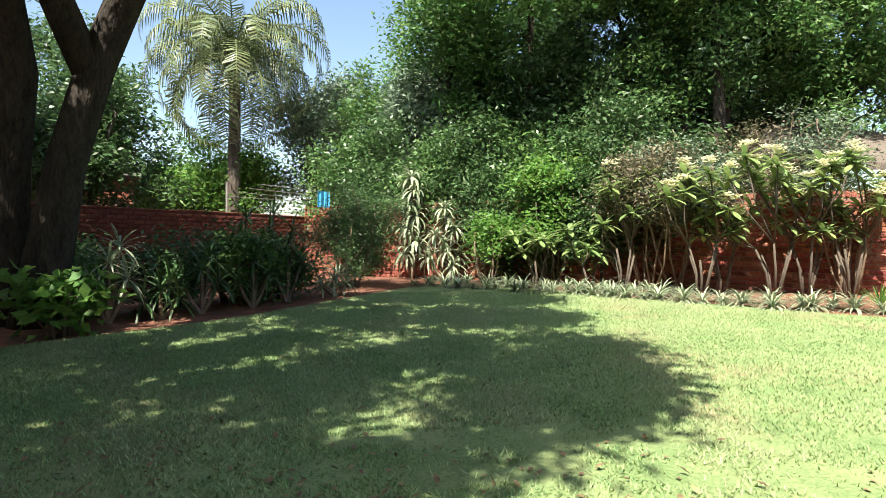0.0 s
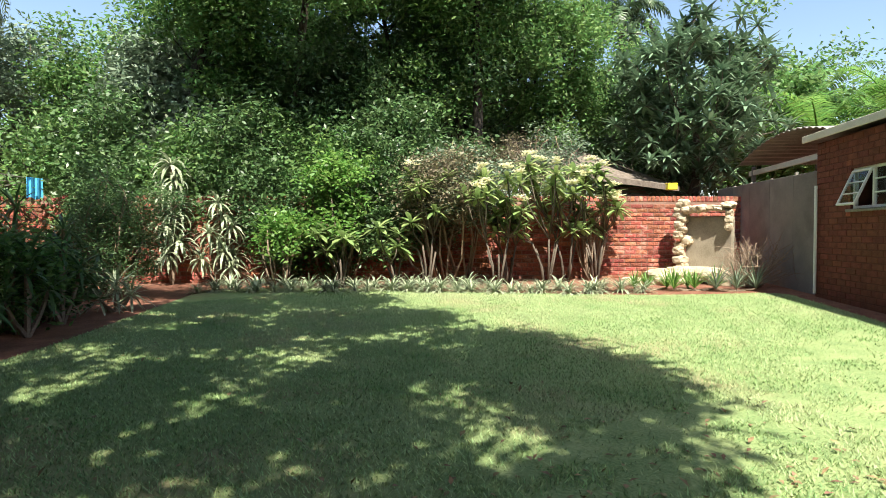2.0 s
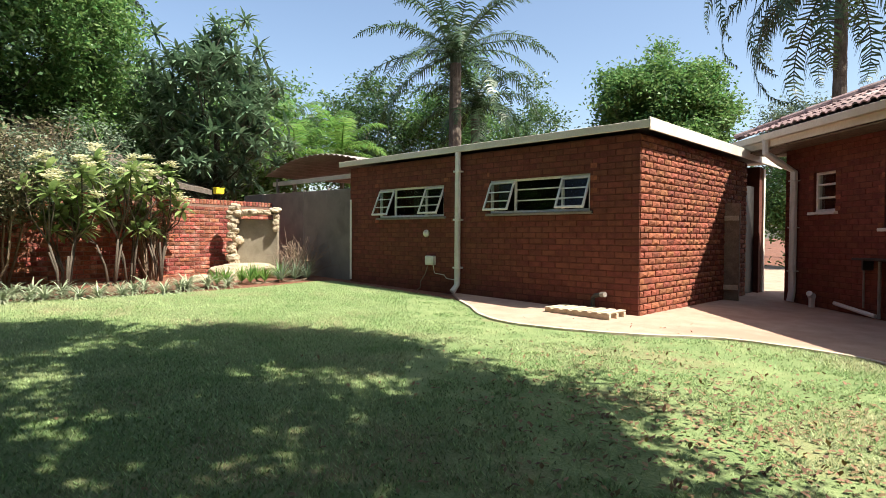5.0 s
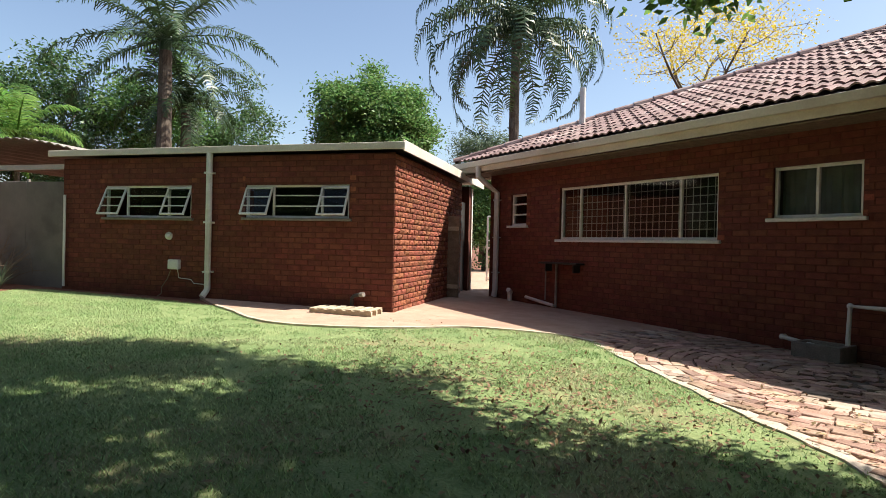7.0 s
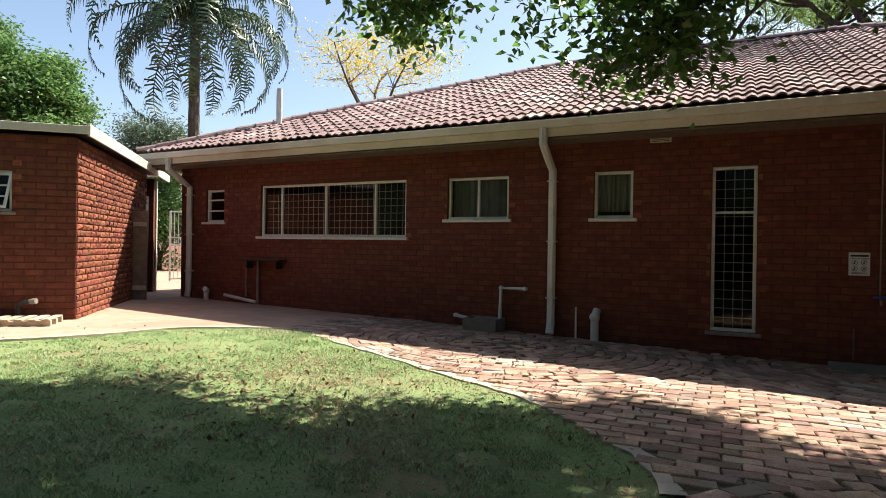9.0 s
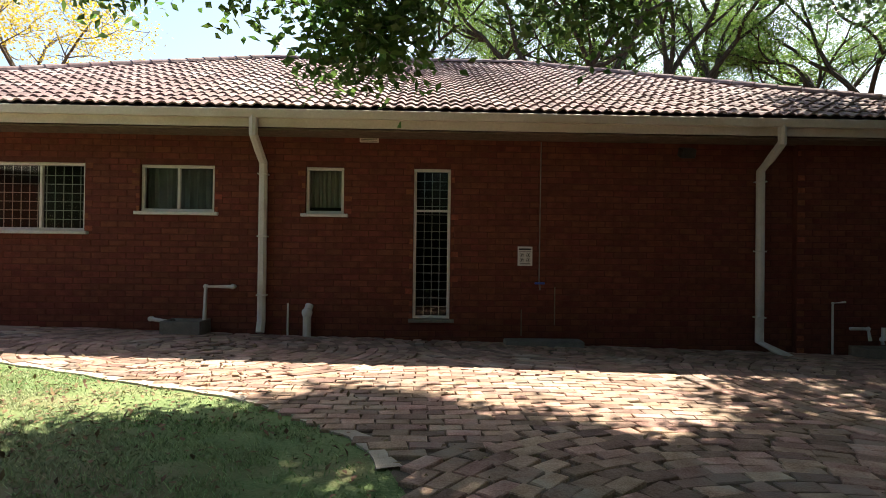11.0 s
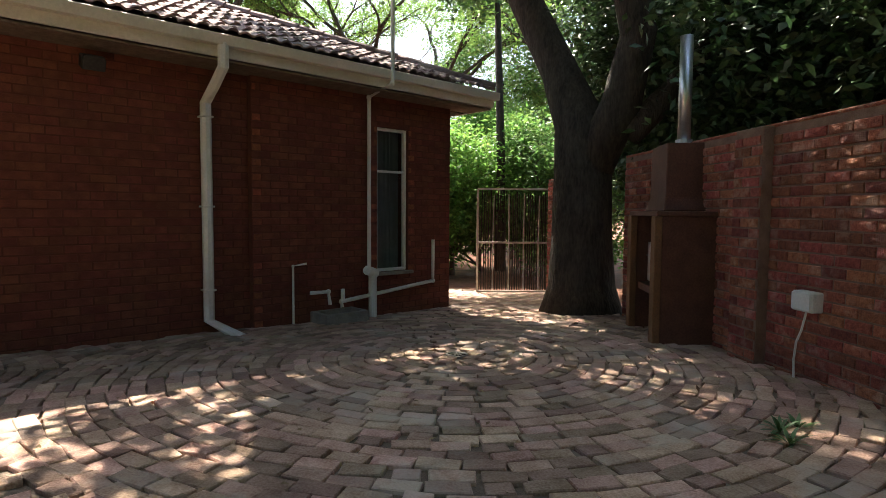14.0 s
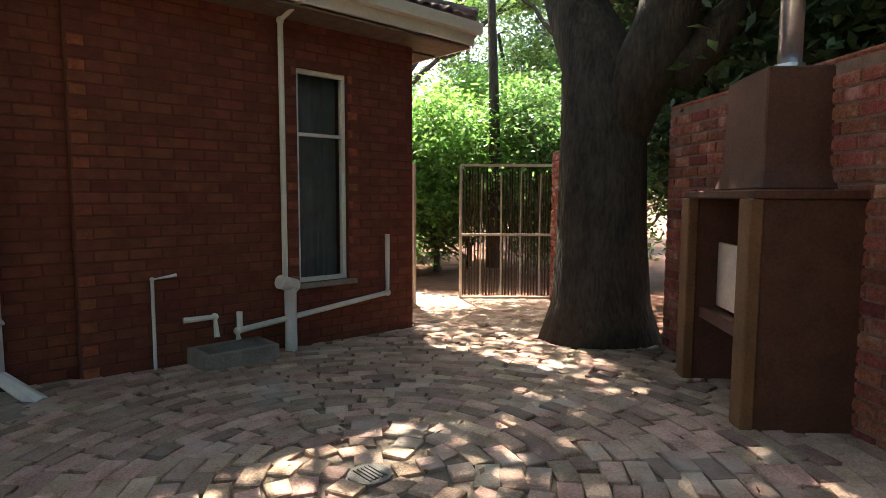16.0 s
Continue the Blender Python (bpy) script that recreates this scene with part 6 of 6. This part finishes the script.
gully(hf, hs(-1.62), G(-1.6, -3) - 0.02)
pipe("waste_pipe", "white waste pipe bent down into the gully", hf, [(hs(-2.20), 0.74, 0.02), (hs(-2.20), 0.74, 0.10), (hs(-1.84), 0.74, 0.10), (hs(-1.84), 0.24, 0.14)], 0.026)
pipe("waste_pipe", "short white waste pipe above the gully", hf, [(hs(-1.10), 0.30, 0.02), (hs(-1.12), 0.30, 0.12), (hs(-1.62), 0.23, 0.16)], 0.026)
pipe("water_pipe", "thin white upright pipe stub", hf, [(hs(-2.93), 0.08, 0.05), (hs(-2.93), 0.52, 0.05)], 0.014)
sp = pipe("soil_vent", "white capped soil pipe", hf, [(hs(-3.2), 0.05, 0.10), (hs(-3.2), 0.40, 0.10), (hs(-3.22), 0.50, 0.04)], 0.055, 12)
gully(hf2, hs(-10.98), G(-11, -3) - 0.05, 0.62)
pipe("water_pipe", "thin white pipe turned over at the top", hf2, [(hs(-10.42), -0.16, 0.04), (hs(-10.42), 0.60, 0.04), (hs(-10.60), 0.62, 0.04)], 0.014)
pipe("waste_pipe", "white waste pipe bent into the gully", hf2, [(hs(-10.62), 0.26, 0.10), (hs(-10.86), 0.26, 0.12), (hs(-10.86), 0.10, 0.16)], 0.024)
pipe("waste_pipe", "long sloping white waste pipe into the gully", hf2, [(hs(-12.66), 0.86, 0.07), (hs(-12.66), 0.26, 0.07), (hs(-11.04), 0.12, 0.14), (hs(-11.04), 0.05, 0.16)], 0.026)
pipe("waste_pipe", "white vertical inlet stub", hf2, [(hs(-11.06), 0.12, 0.14), (hs(-11.06), 0.28, 0.14)], 0.026)
vp = pipe("vent_stack", "tall white vent pipe rising past the gutter", hf2, [(hs(-11.52), 0.50, 0.07), (hs(-11.52), 2.75, 0.07), (hs(-11.52), 2.86, 0.57), (hs(-11.52), 3.95, 0.57)], 0.026)
part("pipe", tube([hf2.at(hs(-11.54), -0.18, 0.12), hf2.at(hs(-11.54), 0.50, 0.12)], 0.055, 12), PVC, vp)
part("junction", tube([hf2.at(hs(-11.42), 0.50, 0.16), hf2.at(hs(-11.60), 0.44, 0.10)], 0.062, 12), PVC, vp)
pipe("flue_pipe", "white flue pipe standing through the roof", hf, [(hs(3.6), 3.2, -1.2), (hs(3.6), 4.55, -1.2)], 0.06, 12)
# pipework under the kitchen window
pipe("water_pipe", "thin grey pipes under the kitchen window", hf, [(hs(3.2), 0.95, 0.05), (hs(3.2), 0.35, 0.05)], 0.014, mat=GREYBLOCK)
pipe("water_pipe", "dark pipe under the kitchen window", hf, [(hs(2.9), 1.02, 0.07), (hs(2.9), 0.24, 0.07)], 0.022, mat=GREYBLOCK)
pipe("waste_pipe", "pale waste pipe low on the wall", hf, [(hs(3.72), 0.36, 0.08), (hs(2.92), 0.27, 0.10)], 0.03)
pipe("soil_vent", "short pale pipe stub by the downpipe", hf, [(hs(4.15), 0.18, 0.12), (hs(4.15), 0.42, 0.12), (hs(4.1), 0.47, 0.2)], 0.045, 10)
sh = empty("wall_shelf", "dark narrow shelf under the kitchen window", "shelf")
part("board", box((0.95, 0.22, 0.03), hf.m(hs(2.75), 1.04, 0.11), 0.004), DARK_PAINT, sh)
for x in (3.1, 2.4):
    part("bracket", box((0.03, 0.16, 0.14), hf.m(hs(x), 0.955, 0.08), 0.003), DARK_PAINT, sh)
# notice with four crossed pictograms
ns = empty("notice", "white notice with a black heading and four pictograms", "sign")
part("plate", box((0.205, 0.006, 0.265), hf.m(hs(-6.165), 1.20, 0.012), 0.002), SIGN, ns)
part("heading", box((0.17, 0.002, 0.022), hf.m(hs(-6.165), 1.295, 0.0165)), BLACK, ns)
for k, z in enumerate((1.268, 1.258, 1.10, 1.09)):
    part("text_line", box((0.17 if k < 2 else 0.15, 0.002, 0.005), hf.m(hs(-6.165), z, 0.0165)), BLACK, ns)
for dx in (-0.045, 0.045):
    for z in (1.215, 1.145):
        bm = bmesh.new()
        c = hf.at(hs(-6.165) + dx, z, 0.018)
        ring = [c + Vector((math.cos(a) * 0.027, 0, math.sin(a) * 0.027)) for a in [k * 0.5236 for k in range(13)]]
        add_tube(bm, ring, 0.003, 4, False)
        add_tube(bm, [c + Vector((-0.02, 0, 0.02)), c + Vector((0.02, 0, -0.02))], 0.003, 4)
        add_box(bm, (0.012, 0.002, 0.03), Matrix.Translation(c))
        part("pictogram", bm, BLACK, ns)
# outside tap on a long thin pipe
tp = empty("garden_tap", "blue-handled garden tap on a thin wall pipe", "tap")
part("riser", tube([hf.at(hs(-6.37), 2.78, 0.03), hf.at(hs(-6.36), 0.82, 0.03)], 0.008, 6), GREYBLOCK, tp)
part("body", tube([hf.at(hs(-6.36), 0.84, 0.02), hf.at(hs(-6.36), 0.79, 0.09), hf.at(hs(-6.36), 0.74, 0.10)], 0.013, 8), GREYBLOCK, tp)
part("handle", box((0.14, 0.03, 0.03), hf.m(hs(-6.36), 0.83, 0.08), 0.008), BLUE_TAP, tp)
for x, z0, z1 in ((-6.12, 0.10, 0.46), (-6.58, 0.25, 0.78)):
    part("branch", tube([hf.at(hs(x), z0, 0.03), hf.at(hs(x), z1, 0.03)], 0.009, 6), OLD_WOOD, tp)
st = empty("step_slab", "low worn concrete slab against the wall", "slab")
part("slab", box((1.05, 0.30, 0.09), hf.m(hs(-6.4), G(-6.4, -2.9) + 0.05, 0.17), 0.012), GREYBLOCK, st)
fl = empty("floodlight", "small dark floodlight under the eave", "lamp")
part("body", box((0.20, 0.14, 0.12), hf.m(hs(-8.35), 2.64, 0.16) @ pose(0, 0, 0, -25), 0.01), DARK_PAINT, fl)
part("bracket", box((0.05, 0.14, 0.04), hf.m(hs(-8.35), 2.70, 0.06), 0.004), DARK_PAINT, fl)
part("lens", box((0.17, 0.01, 0.09), hf.m(hs(-8.35), 2.64, 0.16) @ pose(0, 0.075, 0, -25)), DARK_PAINT, fl)
vb = empty("air_vent", "cream vent block under the fascia", "vent")
part("block", box((0.26, 0.03, 0.09), hf.m(hs(-4.0), 2.78, 0.018), 0.004), WHITE, vb)
# Brown strips on the solid block's face stand for the shade in its slots.
for k in range(4):
    part("slot", box((0.22, 0.004, 0.008), hf.m(hs(-4.0), 2.75 + 0.02 * k, 0.035)), OLD_WOOD, vb)

# ---- fixtures on the outbuilding ----
b1 = empty("bulkhead_light", "round white bulkhead light", "lamp")
part("base", tube([of.at(3.96, 1.37, 0.0), of.at(3.96, 1.37, 0.03)], 0.065, 14), WINDOW_PAINT, b1)
bm = bmesh.new()
bmesh.ops.create_uvsphere(bm, u_segments=14, v_segments=8, radius=0.055, matrix=of.m(3.96, 1.37, 0.03))
part("globe", bm, WINDOW_PAINT, b1, smooth=True)
b2 = empty("socket_box", "white outdoor socket box with a loose cable", "socket")
part("box", box((0.20, 0.09, 0.16), of.m(3.82, 0.90, 0.05), 0.01), WINDOW_PAINT, b2)
part("lid", box((0.16, 0.012, 0.12), of.m(3.82, 0.90, 0.098), 0.004), PVC, b2)
part("cable", tube([of.at(3.88, 0.82, 0.05), of.at(3.93, 0.66, 0.07), of.at(4.02, 0.52, 0.10), of.at(4.0, 0.42, 0.12), of.at(4.05, 0.37, 0.16)], 0.009, 6), OLD_WOOD, b2)
part("cable", tube([of.at(3.76, 0.82, 0.04), of.at(3.74, 0.68, 0.03), of.at(3.5, 0.66, 0.03), of.at(3.45, 0.60, 0.03), of.at(3.25, 0.59, 0.03)], 0.006, 5), PVC, b2)
# pallet with a black tap standpipe
pl = empty("pallet", "small pale wooden pallet on the path", "pallet")
pm = of.m(0.55, 0, 0.42)
pz = G(2.3, 1.1) + 0.02
for k in range(7):
    part("slat", box((0.085, 0.48, 0.018), pm @ pose(-0.42 + 0.14 * k, 0, pz + 0.083), 0.003), WOOD, pl)
for d in (-0.19, 0.0, 0.19):
    part("bearer", box((0.95, 0.05, 0.07), pm @ pose(0, d, pz + 0.036), 0.004), WOOD, pl)
sp2 = empty("standpipe", "black plastic standpipe elbow behind the pallet", "pipe")
part("pipe", tube([pm @ Vector((0.05, -0.30, pz)), pm @ Vector((0.05, -0.30, pz + 0.2)), pm @ Vector((0.0, -0.27, pz + 0.24)), pm @ Vector((-0.10, -0.25, pz + 0.26))], 0.03, 9), DARK_PAINT, sp2)
part("nozzle", tube([pm @ Vector((-0.10, -0.25, pz + 0.26)), pm @ Vector((-0.17, -0.23, pz + 0.27))], 0.036, 9), GREYBLOCK, sp2)
# open door leaf standing out from the side wall
dl = empty("door_leaf", "weathered wooden door leaf standing open by the side wall", "door")
part("panel", box((0.05, 0.24, 1.65), os_.m(3.1, 1.07, 0.13), 0.005), OLD_WOOD, dl)
for z in (0.5, 1.65):
    part("brace", box((0.03, 0.22, 0.08), os_.m(3.06, z, 0.13), 0.004), WOOD, dl)

# box with a cable on the boundary wall
eb = empty("junction_box", "white electrical junction box with a hanging cable", "electrical box")
part("box", box((0.21, 0.10, 0.15), bf.m(0.79, 0.62, 0.06), 0.01), WINDOW_PAINT, eb)
part("lid", box((0.19, 0.012, 0.13), bf.m(0.79, 0.62, 0.115), 0.004), PVC, eb)
part("cable", tube([bf.at(0.81, 0.55, 0.08), bf.at(0.79, 0.40, 0.10), bf.at(0.73, 0.30, 0.09), bf.at(0.70, 0.16, 0.08), bf.at(0.71, 0.0, 0.08)], 0.008, 6), PVC, eb)

# ---- stone water feature ----
def stone(x, y, z, sx, sy, sz, seed, sub=3):
    """An uneven weathered stone."""
    bm = bmesh.new()
    bmesh.ops.create_icosphere(bm, subdivisions=sub, radius=1.0)
    for v in bm.verts:
        n = noise.noise(v.co * 1.6 + Vector((seed * 3.1, 0, 0))) * 0.35 + noise.noise(v.co * 4.5 + Vector((0, seed, 0))) * 0.14
        c = v.co * (1 + n)
        for i in range(3):
            c[i] = math.copysign(abs(c[i]) ** 0.75, c[i])
        v.co = Vector((x + c.x * sx, y + c.y * sy, z + c.z * sz))
    return bm


SLAB = surface("beige_render", (0.20, 0.17, 0.12), (0.31, 0.27, 0.20), 5, 60, 0.95, 0.5, 0, stain=(0.15, 0.13, 0.10))
wfz = G(9.0, 7.1)
wf2 = empty("water_feature", "pale rustic stone water feature with a lintel", "fountain")
r = random.Random(6)
z = 0.0
for k in range(15):
    h = r.uniform(0.055, 0.10)
    part("stone", stone(8.42 + r.uniform(-0.06, 0.06), 7.18 + r.uniform(-0.07, 0.07), wfz + z + h * 0.6, r.uniform(0.09, 0.14), r.uniform(0.09, 0.15), h, k + r.random()), STONE, wf2)
    z += h * 1.25
for k in range(7):
    part("lintel_stone", stone(8.41 + r.uniform(-0.03, 0.03), 7.23 - 0.155 * k, wfz + 1.36 + r.uniform(-0.03, 0.05), r.uniform(0.10, 0.15), 0.12, r.uniform(0.05, 0.085), 20 + k), STONE, wf2)
for k in range(3):
    part("stone", stone(8.39 + r.uniform(-0.02, 0.02), 6.28, wfz + 1.26 - 0.12 * k, 0.07, 0.07, 0.08, 30 + k), STONE, wf2)
part("back_slab", box((0.10, 0.90, 1.22), pose(8.52, 6.70, wfz + 0.60), 0.02), SLAB, wf2)
part("basin", stone(8.19, 6.85, wfz + 0.12, 0.42, 0.62, 0.14, 40), STONE, wf2)
for k, (x, y, s) in enumerate(((7.70, 7.20, 0.30), (7.40, 7.00, 0.20), (8.0, 6.25, 0.18), (7.0, 7.4, 0.16), (7.6, 6.8, 0.14))):
    tagged(part("rock", stone(x, y, G(x, y) + s * 0.28, s * 1.2, s, s * 0.55, 50 + k), STONE), "pale weathered rock beside the water feature", "rock", "rocks")

# ---- beyond the walls ----
# carport with a curved corrugated roof behind the grey fence
cp = empty("carport", "curved corrugated sheet carport roof behind the fence", "carport")
V, F = [], []
nx, ny = 60, 10
for i in range(nx + 1):
    for j in range(ny + 1):
        s, d = 6.0 + 4.2 * i / nx, -0.3 - 3.4 * j / ny
        z = 2.62 + 0.55 * math.sin(math.pi * (0.12 + 0.76 * i / nx)) + 0.018 * math.sin(i * 2.1)
        V.append(of.at(s, z, d))
for i in range(nx):
    for j in range(ny):
        a = i * (ny + 1) + j
        F.append((a, a + 1, a + ny + 2, a + ny + 1))
ob = part("roof_sheet", mesh_of("roof_sheet", V, F, GALV), GALV, cp)
mod = ob.modifiers.new("thick", 'SOLIDIFY')
mod.thickness = 0.012
for s, d in ((6.3, -0.5), (9.9, -0.5), (6.3, -3.4), (9.9, -3.4)):
    part("post", box((0.07, 0.07, 2.6), of.m(s, 1.45, d), 0.004), GALV, cp)
part("beam", box((4.0, 0.06, 0.10), of.m(8.1, 2.62, -0.5), 0.004), WHITE, cp)
nb = empty("neighbour_wall", "sunlit brick wall beyond the carport", "wall")
nf = Face(of.at(5.4, 0, -5.4).xy, ALONG, OUT)
part("body", wall_body(nf, 0, 7.0, -0.1, 2.75, 0.23, []), MORTAR_GREY, nb)
lay_bricks(nf, 0, 7.0, 1.5, 2.75, [], GARDEN_BRICK, nb, seed=90)
# hut roof with lattice gable behind the back wall
hb = empty("garden_hut", "weathered hut with a grey thatch roof and wooden slats", "hut")
hm = frame_matrix((9.42, 9.71, 0), (0.766, -0.643), (-0.643, -0.766))
for k in range(9):
    part("slat", box((1.5 - 0.07 * k, 0.03, 0.055), hm @ pose(0.75 - 0.03 * k, 0, 1.75 + 0.085 * k), 0.004), OLD_WOOD, hb)
part("backing", box((3.4, 1.6, 2.2), hm @ pose(-0.2, -0.86, 1.1)), DARK_PAINT, hb)
THATCH = surface("weathered_thatch", (0.10, 0.08, 0.065), (0.20, 0.165, 0.135), 12, 70, 1.0, 1.5, 0, streak=0.3)
bm = bmesh.new()
rr = [(-2.3, 0.35, 3.0), (1.7, 0.35, 2.45), (1.5, -1.8, 3.0), (-2.1, -1.8, 4.3), (-2.3, 0.35, 2.85), (1.7, 0.35, 2.33), (1.5, -1.8, 2.85), (-2.1, -1.8, 4.1)]
vs = [bm.verts.new(hm @ Vector(q)) for q in rr]
for f in ((0, 1, 2, 3), (7, 6, 5, 4), (0, 4, 5, 1), (1, 5, 6, 2), (2, 6, 7, 3), (3, 7, 4, 0)):
    bm.faces.new([vs[i] for i in f])
part("roof", bm, THATCH, hb)
yb = empty("yellow_bucket", "small yellow plastic box on the wall", "box")
part("body", box((0.20, 0.14, 0.12), kf.m(13.62, 2.30, -0.08), 0.015), YELLOW, yb)
part("lid", box((0.21, 0.15, 0.02), kf.m(13.62, 2.37, -0.08), 0.005), YELLOW, yb)
# washing line and things over the side wall
wl = empty("washing_line", "wire washing line with a blue cloth", "washing line")
for q in ((-3.5, 15.1), (-0.5, 17.8)):
    part("post", tube([(q[0], q[1], 0.2), (q[0], q[1], 2.6)], 0.03, 8), GALV, wl)
for k in range(4):
    o = Vector((0.30 * k, -0.25 * k, 0))
    part("wire", tube([Vector((-3.5, 15.1, 2.25 + 0.08 * k)) + o, Vector((-2.0, 16.5, 2.25 + 0.06 * k)) + o, Vector((-0.5, 17.8, 2.6)) + o], 0.008, 4), GALV, wl)
bm = bmesh.new()
prev = None
for k in range(9):
    x, y = -1.35 + 0.035 * k, 15.1 + 0.03 * k + 0.02 * math.sin(k * 2)
    a, b = bm.verts.new((x, y, 2.02 + 0.02 * math.sin(k))), bm.verts.new((x, y, 2.42))
    if prev:
        bm.faces.new((prev[0], a, b, prev[1]))
    prev = (a, b)
cl = part("cloth", bm, BLUE_CLOTH, wl, "bright blue hanging cloth")
cl.modifiers.new("thick", 'SOLIDIFY').thickness = 0.006
sh = empty("shed", "small brick shed with pale panels beyond the side wall", "shed")
sf = Face((-9.3, 16.6), (0.93, 0.36), (0.36, -0.93))
part("wall", wall_body(sf, 0, 3.0, 0.0, 2.9, 0.2, [(0.9, 1.6, 0.3, 2.3)]), MORTAR_GREY, sh)
lay_bricks(sf, 0, 3.0, 0.6, 2.9, [(0.9, 1.6, 0.3, 2.3)], GARDEN_BRICK, sh, seed=95)
part("door", box((0.7, 0.05, 2.0), sf.m(1.25, 1.3, -0.08)), WHITE, sh)
part("roof", box((3.4, 1.8, 0.08), sf.m(1.5, 2.96, -0.7)), GALV, sh)
# tiled neighbour roof glimpsed past the gate
